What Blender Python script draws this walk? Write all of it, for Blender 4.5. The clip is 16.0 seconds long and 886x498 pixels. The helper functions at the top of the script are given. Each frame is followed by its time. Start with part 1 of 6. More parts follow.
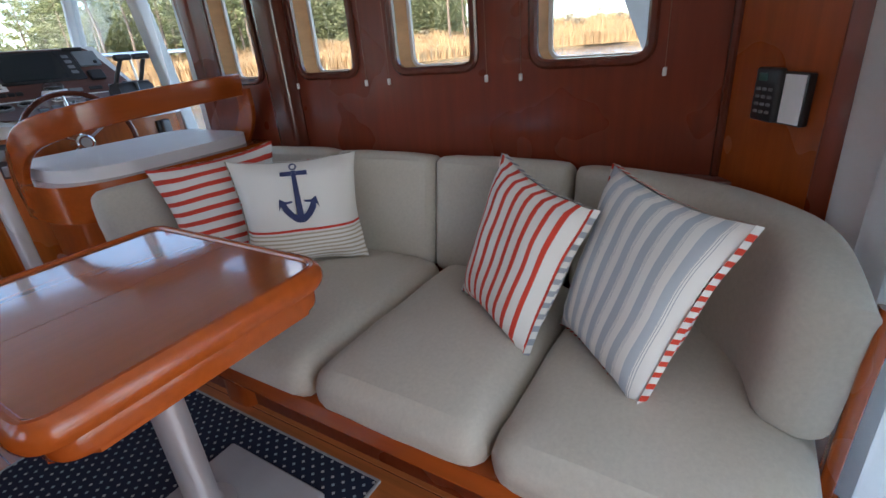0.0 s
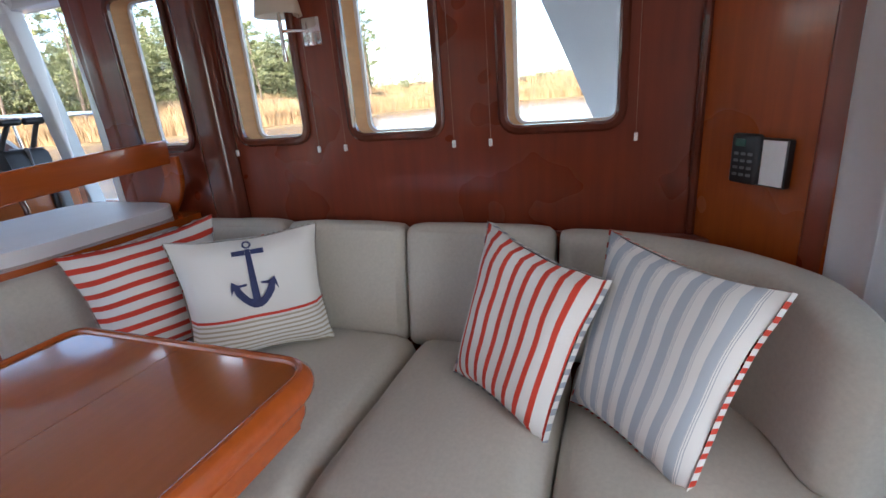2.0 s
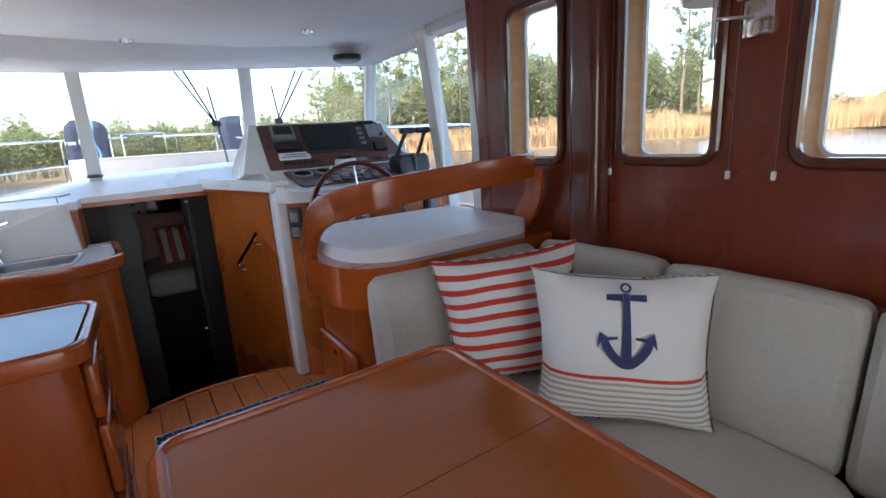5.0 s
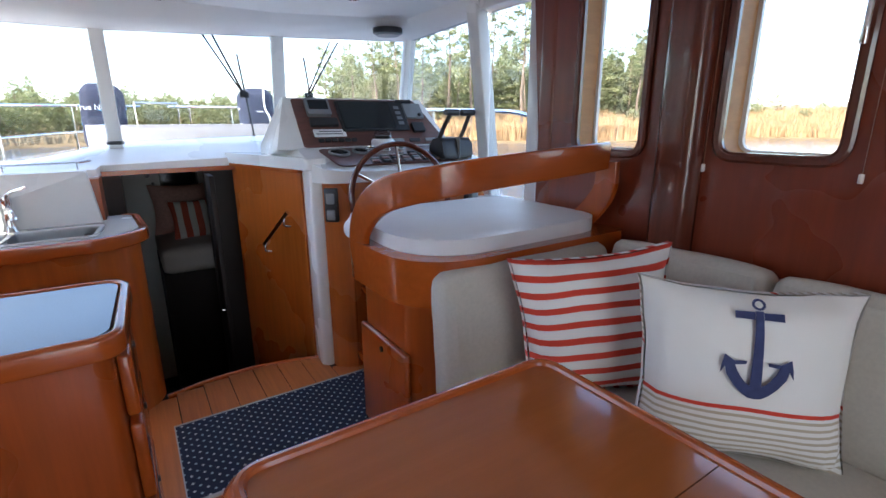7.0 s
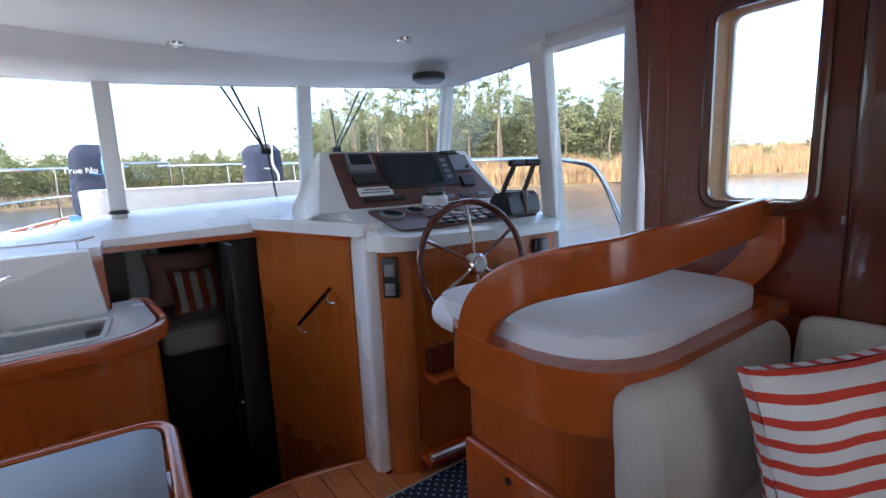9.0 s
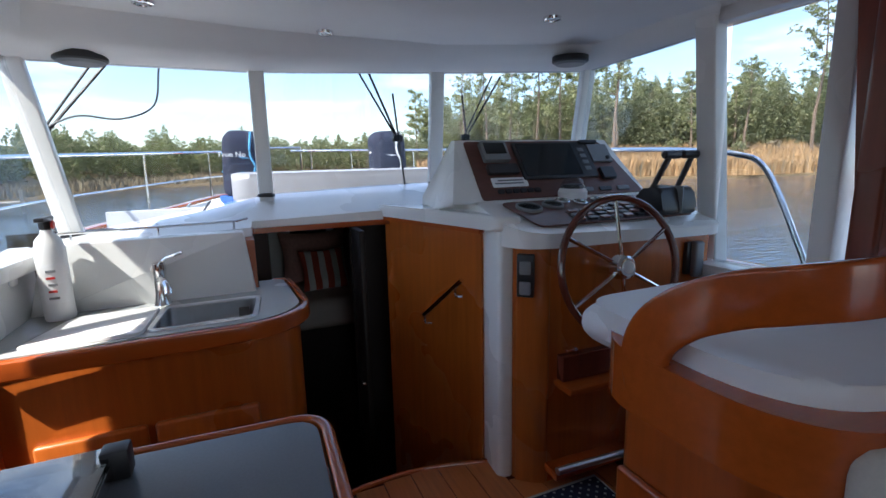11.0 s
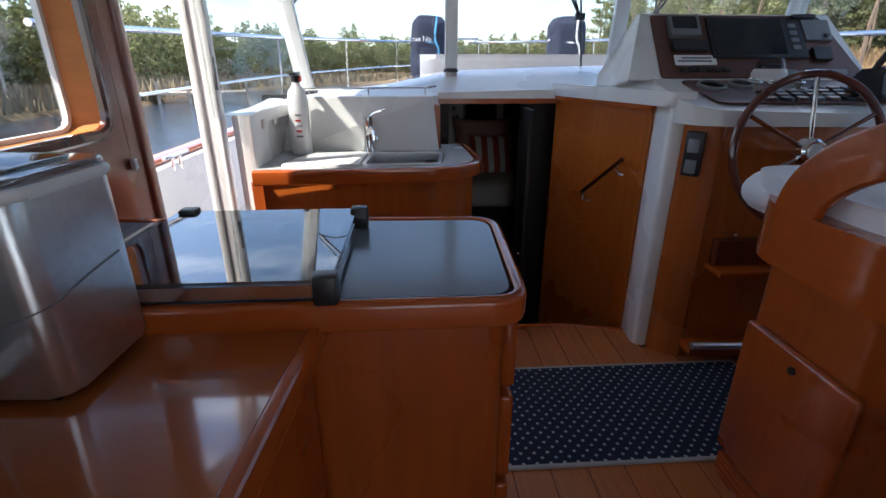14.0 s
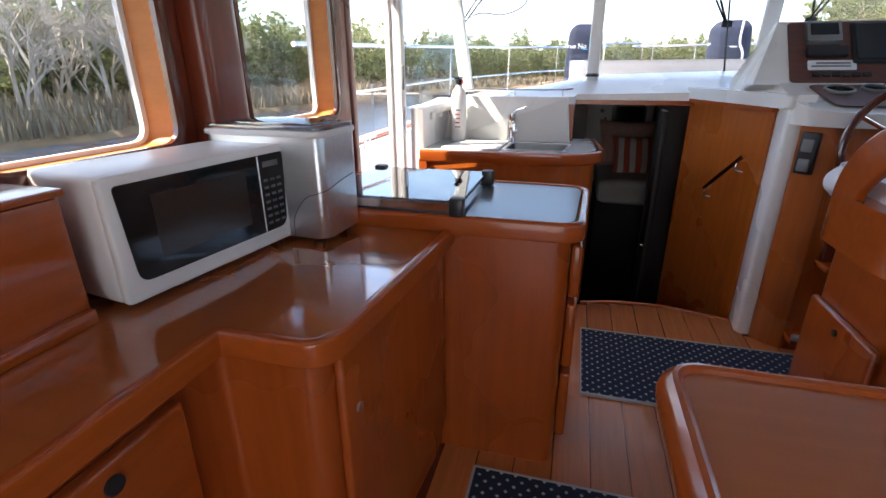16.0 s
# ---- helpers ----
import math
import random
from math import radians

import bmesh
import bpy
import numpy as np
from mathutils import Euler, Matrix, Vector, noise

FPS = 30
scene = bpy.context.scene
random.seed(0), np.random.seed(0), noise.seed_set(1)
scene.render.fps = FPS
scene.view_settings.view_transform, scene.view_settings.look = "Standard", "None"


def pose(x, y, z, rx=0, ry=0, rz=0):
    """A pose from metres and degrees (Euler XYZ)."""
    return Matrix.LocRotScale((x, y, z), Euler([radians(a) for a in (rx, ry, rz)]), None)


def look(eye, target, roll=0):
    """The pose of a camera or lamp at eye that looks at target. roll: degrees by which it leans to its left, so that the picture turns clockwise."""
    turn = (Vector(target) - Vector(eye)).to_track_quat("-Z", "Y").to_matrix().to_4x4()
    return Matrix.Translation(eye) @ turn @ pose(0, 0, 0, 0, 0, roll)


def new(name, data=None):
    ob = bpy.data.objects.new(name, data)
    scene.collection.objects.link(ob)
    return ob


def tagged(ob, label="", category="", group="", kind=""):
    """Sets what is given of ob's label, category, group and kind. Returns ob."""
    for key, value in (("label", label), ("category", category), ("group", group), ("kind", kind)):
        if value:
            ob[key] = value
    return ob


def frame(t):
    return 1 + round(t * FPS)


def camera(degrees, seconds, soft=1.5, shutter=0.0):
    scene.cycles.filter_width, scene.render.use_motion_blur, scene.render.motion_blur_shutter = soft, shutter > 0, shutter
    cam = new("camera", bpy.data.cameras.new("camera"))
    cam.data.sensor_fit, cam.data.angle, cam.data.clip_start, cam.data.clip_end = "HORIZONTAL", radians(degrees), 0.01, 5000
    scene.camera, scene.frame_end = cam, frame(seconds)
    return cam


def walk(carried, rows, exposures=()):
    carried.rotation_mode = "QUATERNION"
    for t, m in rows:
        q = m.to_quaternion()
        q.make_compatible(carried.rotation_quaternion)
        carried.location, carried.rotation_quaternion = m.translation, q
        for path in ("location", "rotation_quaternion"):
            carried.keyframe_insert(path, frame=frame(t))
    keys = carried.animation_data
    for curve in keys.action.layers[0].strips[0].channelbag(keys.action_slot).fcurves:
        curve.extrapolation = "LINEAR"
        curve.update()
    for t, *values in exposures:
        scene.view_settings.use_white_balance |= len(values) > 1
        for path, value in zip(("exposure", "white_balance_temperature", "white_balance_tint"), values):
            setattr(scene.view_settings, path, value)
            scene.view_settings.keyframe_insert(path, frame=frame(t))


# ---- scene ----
cam = camera(86.3, 16.0)
PATH = [
    (0, (-0.254, 0.145, 1.358), (1.28, 1.145, 0.555), -5.0),
    (0.5, (-0.195, 0.161, 1.365), (1.441, 0.932, 0.511), -7.6),
    (1, (-0.136, 0.185, 1.37), (1.591, 0.766, 0.544), -8.2),
    (1.5, (-0.184, 0.318, 1.388), (1.613, 0.834, 0.677), -7.0),
    (2, (-0.222, 0.403, 1.399), (1.542, 1.105, 0.77), -4.7),
    (2.5, (-0.245, 0.457, 1.397), (1.454, 1.324, 0.795), -4.2),
    (3, (-0.277, 0.5, 1.399), (1.373, 1.457, 0.799), -4.0),
    (3.5, (-0.312, 0.601, 1.388), (1.311, 1.625, 0.823), -3.9),
    (4, (-0.278, 0.728, 1.413), (1.187, 1.996, 0.917), -5.5),
    (4.5, (-0.18, 0.805, 1.407), (1.068, 2.291, 0.924), -5.1),
    (5, (-0.1, 0.842, 1.39), (0.968, 2.466, 0.918), -3.5),
    (5.2, (-0.081, 0.838, 1.386), (0.94, 2.484, 0.884), -3.0),
    (6.2, (-0.205, 0.98, 1.376), (0.835, 2.61, 0.865), -1.6),
    (7.3, (-0.195, 1.196, 1.365), (0.875, 2.804, 0.847), 0.1),
    (7.5, (-0.268, 1.257, 1.362), (0.889, 2.811, 0.867), -2.1),
    (8, (-0.333, 1.410, 1.378), (0.978, 2.842, 0.897), -1.3),
    (8.2, (-0.319, 1.496, 1.381), (0.960, 2.968, 0.934), -1.9),
    (10.3, (-0.332, 1.877, 1.443), (0.637, 3.605, 1.162), -1.1),
    (10.5, (-0.349, 1.896, 1.431), (0.553, 3.653, 1.12), -1.2),
    (11, (-0.383, 1.91, 1.421), (0.393, 3.716, 1.053), -1.3),
    (11.5, (-0.426, 1.92, 1.408), (0.22, 3.771, 1.009), -0.8),
    (12, (-0.458, 1.918, 1.405), (0.052, 3.803, 0.973), -0.3),
    (12.5, (-0.489, 1.905, 1.394), (-0.079, 3.809, 0.94), -0.2),
    (13, (-0.506, 1.83, 1.358), (-0.236, 3.744, 0.843), 1.1),
    (13.5, (-0.469, 1.73, 1.311), (-0.316, 3.622, 0.681), 0.0),
    (14, (-0.474, 1.629, 1.29), (-0.359, 3.489, 0.564), -0.0),
    (14.5, (-0.487, 1.463, 1.282), (-0.393, 3.307, 0.514), -0.2),
    (15, (-0.46, 1.328, 1.281), (-0.428, 3.165, 0.489), 0.7),
    (15.5, (-0.37, 1.189, 1.288), (-0.626, 3.018, 0.52), 0.7),
    (16, (-0.316, 1.083, 1.301), (-0.813, 2.886, 0.59), -0.3),
]
walk(cam, [(t, look(eye, target, roll)) for t, eye, target, roll in PATH],
     [(0, 2.55, 6700, 12), (1, 2.66, 6900, 12), (2, 2.85, 6700, 14), (3.5, 2.6, 6650, 13), (5, 2.58, 6600, 13), (7.5, 2.82, 6550, 14.5), (8.2, 2.72, 6500, 14.5), (10.3, 1.82, 6350, 13.5),
      (11, 1.66, 6350, 13.5), (12.5, 1.62, 6350, 13.5), (13.5, 1.58, 6450, 13.5), (14.5, 1.98, 6750, 15), (16, 2.45, 7100, 17)])

# ---- world and light ----
world = bpy.data.worlds.new("world")
scene.world = world
world.use_nodes = True
wn = world.node_tree
sky = wn.nodes.new("ShaderNodeTexSky")
sky.sky_type, sky.sun_disc = "NISHITA", False
SUN_DIR = Vector((0.60, 0.245, -0.76)).normalized()   # the way the sunlight travels
sky.sun_elevation = math.asin(-SUN_DIR.z)
sky.sun_rotation = math.atan2(-SUN_DIR.x, -SUN_DIR.y)
sky.air_density, sky.dust_density, sky.ozone_density = 1.0, 1.0, 2.2
background = wn.nodes["Background"]
background.inputs[1].default_value = 0.15
# thin high cloud over the blue
tc = wn.nodes.new("ShaderNodeTexCoord")
mp = wn.nodes.new("ShaderNodeMapping")
mp.inputs["Scale"].default_value = (1.2, 1.2, 7.0)
nz = wn.nodes.new("ShaderNodeTexNoise")
nz.inputs["Scale"].default_value, nz.inputs["Detail"].default_value = 2.2, 6
rp = wn.nodes.new("ShaderNodeValToRGB")
rp.color_ramp.elements[0].position, rp.color_ramp.elements[1].position = 0.50, 0.78
mx = wn.nodes.new("ShaderNodeMixRGB")
mx.inputs[2].default_value = (6.5, 7.2, 8.0, 1)
wn.links.new(tc.outputs["Generated"], mp.inputs[0])
wn.links.new(mp.outputs[0], nz.inputs[0])
wn.links.new(nz.outputs[0], rp.inputs[0])
wn.links.new(rp.outputs[0], mx.inputs[0])
wn.links.new(sky.outputs[0], mx.inputs[1])
wn.links.new(mx.outputs[0], background.inputs[0])

sun = new("sun", bpy.data.lights.new("sun", "SUN"))
sun.data.energy, sun.data.angle, sun.data.color = 3.7, radians(0.6), (1.0, 0.93, 0.82)
sun.matrix_world = look((0, 0, 20), Vector((0, 0, 20)) + SUN_DIR)

# daylight of the open cockpit coming through the glass door aft
cockpit = new("cockpit_daylight", bpy.data.lights.new("cockpit_daylight", "AREA"))
cockpit.data.shape, cockpit.data.size, cockpit.data.size_y = "RECTANGLE", 1.1, 1.8
cockpit.data.energy, cockpit.data.color = 1.8, (1.0, 0.98, 0.95)
cockpit.matrix_world = look((-0.14, -0.31, 1.0), (-0.14, 1.0, 1.0))

# ---- materials ----


def material(name, color, rough=0.5, metal=0.0, vary=0.0, scale=(8, 8, 8), bump=0.0, bump_scale=60.0, coat=0.0,
             second=None, wave=0.0, per_object=0.0, sheen=0.0, detail=5.0, coat_rough=0.06):
    """A Principled material: base colour varied by stretched noise, fine relief, and wear in the gloss."""
    m = bpy.data.materials.new(name)
    m.use_nodes = True
    n, l = m.node_tree.nodes, m.node_tree.links
    b = n["Principled BSDF"]
    b.inputs["Base Color"].default_value = (*color, 1)
    b.inputs["Roughness"].default_value = rough
    b.inputs["Metallic"].default_value = metal
    b.inputs["Coat Weight"].default_value = coat
    b.inputs["Coat Roughness"].default_value = coat_rough
    if sheen:
        b.inputs["Sheen Weight"].default_value = sheen
    geo = n.new("ShaderNodeNewGeometry")
    if vary or bump:
        map_ = n.new("ShaderNodeMapping")
        map_.inputs["Scale"].default_value = scale
        l.new(geo.outputs["Position"], map_.inputs[0])
    if vary:
        tex = n.new("ShaderNodeTexNoise")
        tex.inputs["Scale"].default_value, tex.inputs["Detail"].default_value = 1.0, detail
        tex.inputs["Roughness"].default_value = 0.62
        l.new(map_.outputs[0], tex.inputs[0])
        big = n.new("ShaderNodeTexNoise")
        big.inputs["Scale"].default_value, big.inputs["Detail"].default_value = 1.7, 3
        l.new(geo.outputs["Position"], big.inputs[0])
        add = n.new("ShaderNodeMath")
        add.operation = "MULTIPLY_ADD"
        l.new(big.outputs[0], add.inputs[0])
        add.inputs[1].default_value = 0.5
        l.new(tex.outputs[0], add.inputs[2])
        last = add
        if per_object:
            info = n.new("ShaderNodeObjectInfo")
            more = n.new("ShaderNodeMath")
            more.operation = "MULTIPLY_ADD"
            l.new(info.outputs["Random"], more.inputs[0])
            more.inputs[1].default_value = per_object
            l.new(add.outputs[0], more.inputs[2])
            last = more
        ramp = n.new("ShaderNodeValToRGB")
        dark = second if second else tuple(c * (1 - vary) for c in color)
        lite = tuple(min(1, c * (1 + vary * 0.6)) for c in color)
        e = ramp.color_ramp.elements
        e[0].position, e[0].color = 0.36, (*dark, 1)
        e[1].position, e[1].color = 1.0, (*lite, 1)
        l.new(last.outputs[0], ramp.inputs[0])
        l.new(ramp.outputs[0], b.inputs["Base Color"])
        rr = n.new("ShaderNodeMapRange")
        rr.interpolation_type = "SMOOTHSTEP"
        rr.inputs[1].default_value, rr.inputs[2].default_value = 0.2, 0.8
        rr.inputs[3].default_value, rr.inputs[4].default_value = max(0.02, rough * 0.8), min(1, rough * 1.25)
        l.new(big.outputs[0], rr.inputs[0])
        l.new(rr.outputs[0], b.inputs["Roughness"])
    if bump:
        bt = n.new("ShaderNodeTexNoise")
        bt.inputs["Scale"].default_value, bt.inputs["Detail"].default_value = bump_scale, 4
        l.new(geo.outputs["Position"], bt.inputs[0])
        bp = n.new("ShaderNodeBump")
        bp.inputs["Strength"].default_value, bp.inputs["Distance"].default_value = bump, 0.004
        l.new(bt.outputs[0], bp.inputs["Height"])
        l.new(bp.outputs[0], b.inputs["Normal"])
    return m


# same reddish wood as the cabinets, coloured darker for the backlit walls
WALLWOOD = material("shaded_mahogany", (0.19, 0.031, 0.011), 0.30, vary=0.30, scale=(30, 30, 2.0), coat=0.5, bump=0.03, coat_rough=0.14)
CHERRY = material("cherry_upright", (0.37, 0.072, 0.011), 0.28, vary=0.30, scale=(34, 34, 2.2), coat=0.5, bump=0.02, coat_rough=0.10)
# lit copy of the upright cherry: daylight at the helm put into its colour
CHERRY_LIT = material("daylit_cherry_upright", (0.42, 0.104, 0.015), 0.28, vary=0.30, scale=(30, 30, 2.0), coat=0.5, bump=0.02, coat_rough=0.10)
CHERRY_Y = material("cherry_along", (0.39, 0.078, 0.012), 0.22, vary=0.22, scale=(34, 2.2, 34), coat=0.5, bump=0.02)
CHERRY_X = material("cherry_across", (0.39, 0.078, 0.012), 0.22, vary=0.22, scale=(2.2, 34, 34), coat=0.5, bump=0.02)
TABLEWOOD = material("table_veneer", (0.38, 0.105, 0.024), 0.14, vary=0.12, scale=(3.0, 46, 46), coat=0.9, bump=0.012, bump_scale=25)
TEAK = material("teak_plank", (0.46, 0.150, 0.040), 0.34, vary=0.35, scale=(50, 2.5, 50), per_object=0.25, coat=0.2, bump=0.04)
# reveal wood recoloured orange: sunlight on the port reveals put into the colour
REVEAL_SUN = material("sun_tinted_reveal", (0.60, 0.25, 0.075), 0.4, vary=0.2, scale=(4, 30, 30))
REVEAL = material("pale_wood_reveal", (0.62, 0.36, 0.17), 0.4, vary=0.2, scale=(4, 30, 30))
DARKWOOD = material("dark_mahogany_trim", (0.12, 0.028, 0.016), 0.22, vary=0.35, scale=(30, 30, 3), coat=0.7)
GELCOAT = material("white_gelcoat", (0.80, 0.80, 0.78), 0.28, vary=0.05, scale=(3, 3, 3), bump=0.02, bump_scale=30, coat=0.2)
HEADLINER = material("white_headliner", (0.82, 0.82, 0.81), 0.65, vary=0.05, scale=(3, 3, 3), bump=0.05, bump_scale=200)
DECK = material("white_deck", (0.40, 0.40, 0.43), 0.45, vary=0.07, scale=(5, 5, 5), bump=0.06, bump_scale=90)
FABRIC = material("grey_beige_upholstery", (0.51, 0.475, 0.405), 0.9, vary=0.12, scale=(90, 90, 90), bump=0.25, bump_scale=900, sheen=0.2)
VINYL = material("white_vinyl", (0.74, 0.74, 0.75), 0.42, vary=0.05, scale=(6, 6, 6), bump=0.06, bump_scale=350)
CHROME = material("polished_steel", (0.78, 0.78, 0.78), 0.12, metal=1.0, vary=0.08, scale=(20, 20, 20))
BRUSHED = material("brushed_steel", (0.70, 0.71, 0.73), 0.34, metal=1.0, vary=0.12, scale=(4, 60, 60))
SATIN = material("satin_anodised_column", (0.66, 0.67, 0.68), 0.32, metal=0.55, vary=0.05, scale=(30, 30, 3))
SINKSTEEL = material("satin_sink_steel", (0.70, 0.71, 0.72), 0.27, metal=1.0, vary=0.06, scale=(30, 30, 30))
BLACK = material("black_plastic", (0.018, 0.018, 0.02), 0.38, vary=0.3, scale=(20, 20, 20))
SCREEN = material("dark_glass_screen", (0.012, 0.016, 0.018), 0.08, vary=0.2, scale=(4, 4, 4))
GREYPLASTIC = material("grey_plastic", (0.20, 0.21, 0.22), 0.45, vary=0.15, scale=(20, 20, 20))
DASH = material("brown_dash_panel", (0.12, 0.043, 0.030), 0.42, vary=0.4, scale=(8, 50, 50), coat=0.15)
LAMINATE = material("blue_grey_laminate", (0.13, 0.15, 0.17), 0.20, vary=0.12, scale=(200, 200, 200), coat=0.15)
LAMINATE2 = material("pale_grey_laminate", (0.42, 0.44, 0.44), 0.25, vary=0.10, scale=(200, 200, 200))
WHITEPLASTIC = material("white_plastic", (0.80, 0.80, 0.79), 0.35, vary=0.04, scale=(10, 10, 10))
PAPER = material("white_paper", (0.82, 0.82, 0.82), 0.8, vary=0.04, scale=(40, 40, 40))
RED = material("red_enamel", (0.55, 0.03, 0.02), 0.4, vary=0.1, scale=(10, 10, 10))
NAVY = material("navy_canvas", (0.022, 0.028, 0.055), 0.85, vary=0.3, scale=(30, 30, 30), bump=0.3, bump_scale=250)
BLUEROPE = material("blue_rope", (0.10, 0.38, 0.62), 0.8, vary=0.2, scale=(80, 80, 80))
WHITEROPE = material("white_rope", (0.78, 0.78, 0.76), 0.8, vary=0.1, scale=(80, 80, 80))
BLUEFOAM = material("blue_rubber", (0.04, 0.13, 0.42), 0.6, vary=0.1, scale=(10, 10, 10))
LINEN = material("lampshade_linen", (0.76, 0.69, 0.58), 0.9, vary=0.1, scale=(80, 80, 80))


def let_light_through(m, share, tint=(0.93, 0.87, 0.78)):
    """Thin cloth or leaf: part of the light passes through."""
    n, l = m.node_tree.nodes, m.node_tree.links
    out = next(q for q in n if q.type == "OUTPUT_MATERIAL")
    b = next(q for q in n if q.type == "BSDF_PRINCIPLED")
    tr, mix = n.new("ShaderNodeBsdfTranslucent"), n.new("ShaderNodeMixShader")
    tr.inputs[0].default_value = (*tint, 1)
    mix.inputs[0].default_value = share
    l.new(b.outputs[0], mix.inputs[1])
    l.new(tr.outputs[0], mix.inputs[2])
    l.new(mix.outputs[0], out.inputs[0])


let_light_through(LINEN, 0.7)
# near-black colour that puts the unlit cabin's shade into its surfaces
SHADE_LINING = material("shade_black_lining", (0.014, 0.008, 0.006), 0.6, vary=0.3, scale=(10, 10, 2))
BEDLINEN = material("pale_bed_linen", (0.55, 0.50, 0.46), 0.9, vary=0.1, scale=(12, 12, 12))
SKYLINER = material("ribbon_gray_box", (0.42, 0.43, 0.44), 0.5, vary=0.08, scale=(12, 12, 12))


def clear_glass(name, tint=(0.78, 0.81, 0.82), rough=0.0, gloss=0.035):
    m = bpy.data.materials.new(name)
    m.use_nodes = True
    n, l = m.node_tree.nodes, m.node_tree.links
    n.remove(n["Principled BSDF"])
    t, g, mix = n.new("ShaderNodeBsdfTransparent"), n.new("ShaderNodeBsdfGlossy"), n.new("ShaderNodeMixShader")
    lw, pw, f = n.new("ShaderNodeLayerWeight"), n.new("ShaderNodeMath"), n.new("ShaderNodeMath")
    lw.inputs[0].default_value = 0.5
    pw.operation, f.operation = "POWER", "MULTIPLY_ADD"
    pw.inputs[1].default_value = 4.5
    f.inputs[1].default_value, f.inputs[2].default_value = 0.7, gloss
    l.new(lw.outputs["Facing"], pw.inputs[0])
    l.new(pw.outputs[0], f.inputs[0])
    t.inputs[0].default_value = (*tint, 1)
    g.inputs["Roughness"].default_value = rough
    l.new(f.outputs[0], mix.inputs[0])
    l.new(t.outputs[0], mix.inputs[1])
    l.new(g.outputs[0], mix.inputs[2])
    l.new(mix.outputs[0], n["Material Output"].inputs[0])
    return m


GLASS = clear_glass("window_glass")
CLEARLID = clear_glass("clear_plastic", (0.80, 0.84, 0.86), 0.05, 0.30)
LIDGLASS = clear_glass("tinted_lid_glass", (0.30, 0.33, 0.35), 0.01, 0.26)


def pattern_material(name, build, rough=0.9, bump=0.2, bump_scale=700.0):
    """A printed cloth: build(nodes, links, uv) gives the colour socket."""
    m = bpy.data.materials.new(name)
    m.use_nodes = True
    n, l = m.node_tree.nodes, m.node_tree.links
    b = n["Principled BSDF"]
    b.inputs["Roughness"].default_value = rough
    uv = n.new("ShaderNodeUVMap")
    uv.uv_map = "cloth"
    sep = n.new("ShaderNodeSeparateXYZ")
    l.new(uv.outputs[0], sep.inputs[0])
    l.new(build(n, l, sep), b.inputs["Base Color"])
    bt, bp = n.new("ShaderNodeTexNoise"), n.new("ShaderNodeBump")
    geo = n.new("ShaderNodeNewGeometry")
    l.new(geo.outputs["Position"], bt.inputs[0])
    bt.inputs["Scale"].default_value, bt.inputs["Detail"].default_value = bump_scale, 3
    bp.inputs["Strength"].default_value, bp.inputs["Distance"].default_value = bump, 0.003
    l.new(bt.outputs[0], bp.inputs["Height"])
    l.new(bp.outputs[0], b.inputs["Normal"])
    return m


def calc(n, l, op, a, b=None):
    q = n.new("ShaderNodeMath")
    q.operation = op
    for i, v in enumerate((a, b)):
        if v is None:
            continue
        if isinstance(v, (int, float)):
            q.inputs[i].default_value = v
        else:
            l.new(v, q.inputs[i])
    return q.outputs[0]


def blend(n, l, fac, a, b):
    q = n.new("ShaderNodeMixRGB")
    l.new(fac, q.inputs[0])
    for i, v in ((1, a), (2, b)):
        if isinstance(v, tuple):
            q.inputs[i].default_value = (*v, 1)
        else:
            l.new(v, q.inputs[i])
    return q.outputs[0]


CREAM, REDDYE, GREYDYE = (0.74, 0.72, 0.68), (0.62, 0.055, 0.03), (0.42, 0.46, 0.50)


def stripes(axis, count, share, dye, phase=0.0):
    def build(n, l, sep):
        v = calc(n, l, "FRACT", calc(n, l, "ADD", calc(n, l, "MULTIPLY", sep.outputs[axis], count), phase))
        return blend(n, l, calc(n, l, "LESS_THAN", v, share), CREAM, dye)
    return build


def fine_grey(n, l, sep):
    """Broad grey stripes with thin pinstripes beside them."""
    x = calc(n, l, "MULTIPLY", sep.outputs[0], 8.0)
    v = calc(n, l, "FRACT", x)
    c = blend(n, l, calc(n, l, "LESS_THAN", v, 0.42), CREAM, GREYDYE)
    pin = calc(n, l, "LESS_THAN", calc(n, l, "FRACT", calc(n, l, "MULTIPLY", v, 14.0)), 0.3)
    side = calc(n, l, "MULTIPLY", calc(n, l, "GREATER_THAN", v, 0.42), calc(n, l, "LESS_THAN", v, 0.62))
    return blend(n, l, calc(n, l, "MULTIPLY", pin, side), c, (0.36, 0.38, 0.41))


def anchor_cloth(n, l, sep):
    v = sep.outputs[1]
    low = calc(n, l, "LESS_THAN", v, 0.36)
    lines = calc(n, l, "LESS_THAN", calc(n, l, "FRACT", calc(n, l, "MULTIPLY", v, 25.0)), 0.42)
    c = blend(n, l, calc(n, l, "MULTIPLY", low, lines), CREAM, (0.46, 0.40, 0.30))
    band = calc(n, l, "MULTIPLY", calc(n, l, "GREATER_THAN", v, 0.355), calc(n, l, "LESS_THAN", v, 0.378))
    return blend(n, l, band, c, REDDYE)


RED_STRIPE_V = pattern_material("red_upright_stripes", stripes(0, 9.0, 0.36, REDDYE, 0.1))
RED_STRIPE_H = pattern_material("red_level_stripes", stripes(1, 9.0, 0.40, REDDYE, 0.2))
GREY_STRIPE = pattern_material("grey_stripes", fine_grey)
ANCHOR_CLOTH = pattern_material("anchor_cloth", anchor_cloth)
EDGE_RED = pattern_material("red_edge_stripes", stripes(1, 16.0, 0.45, REDDYE))
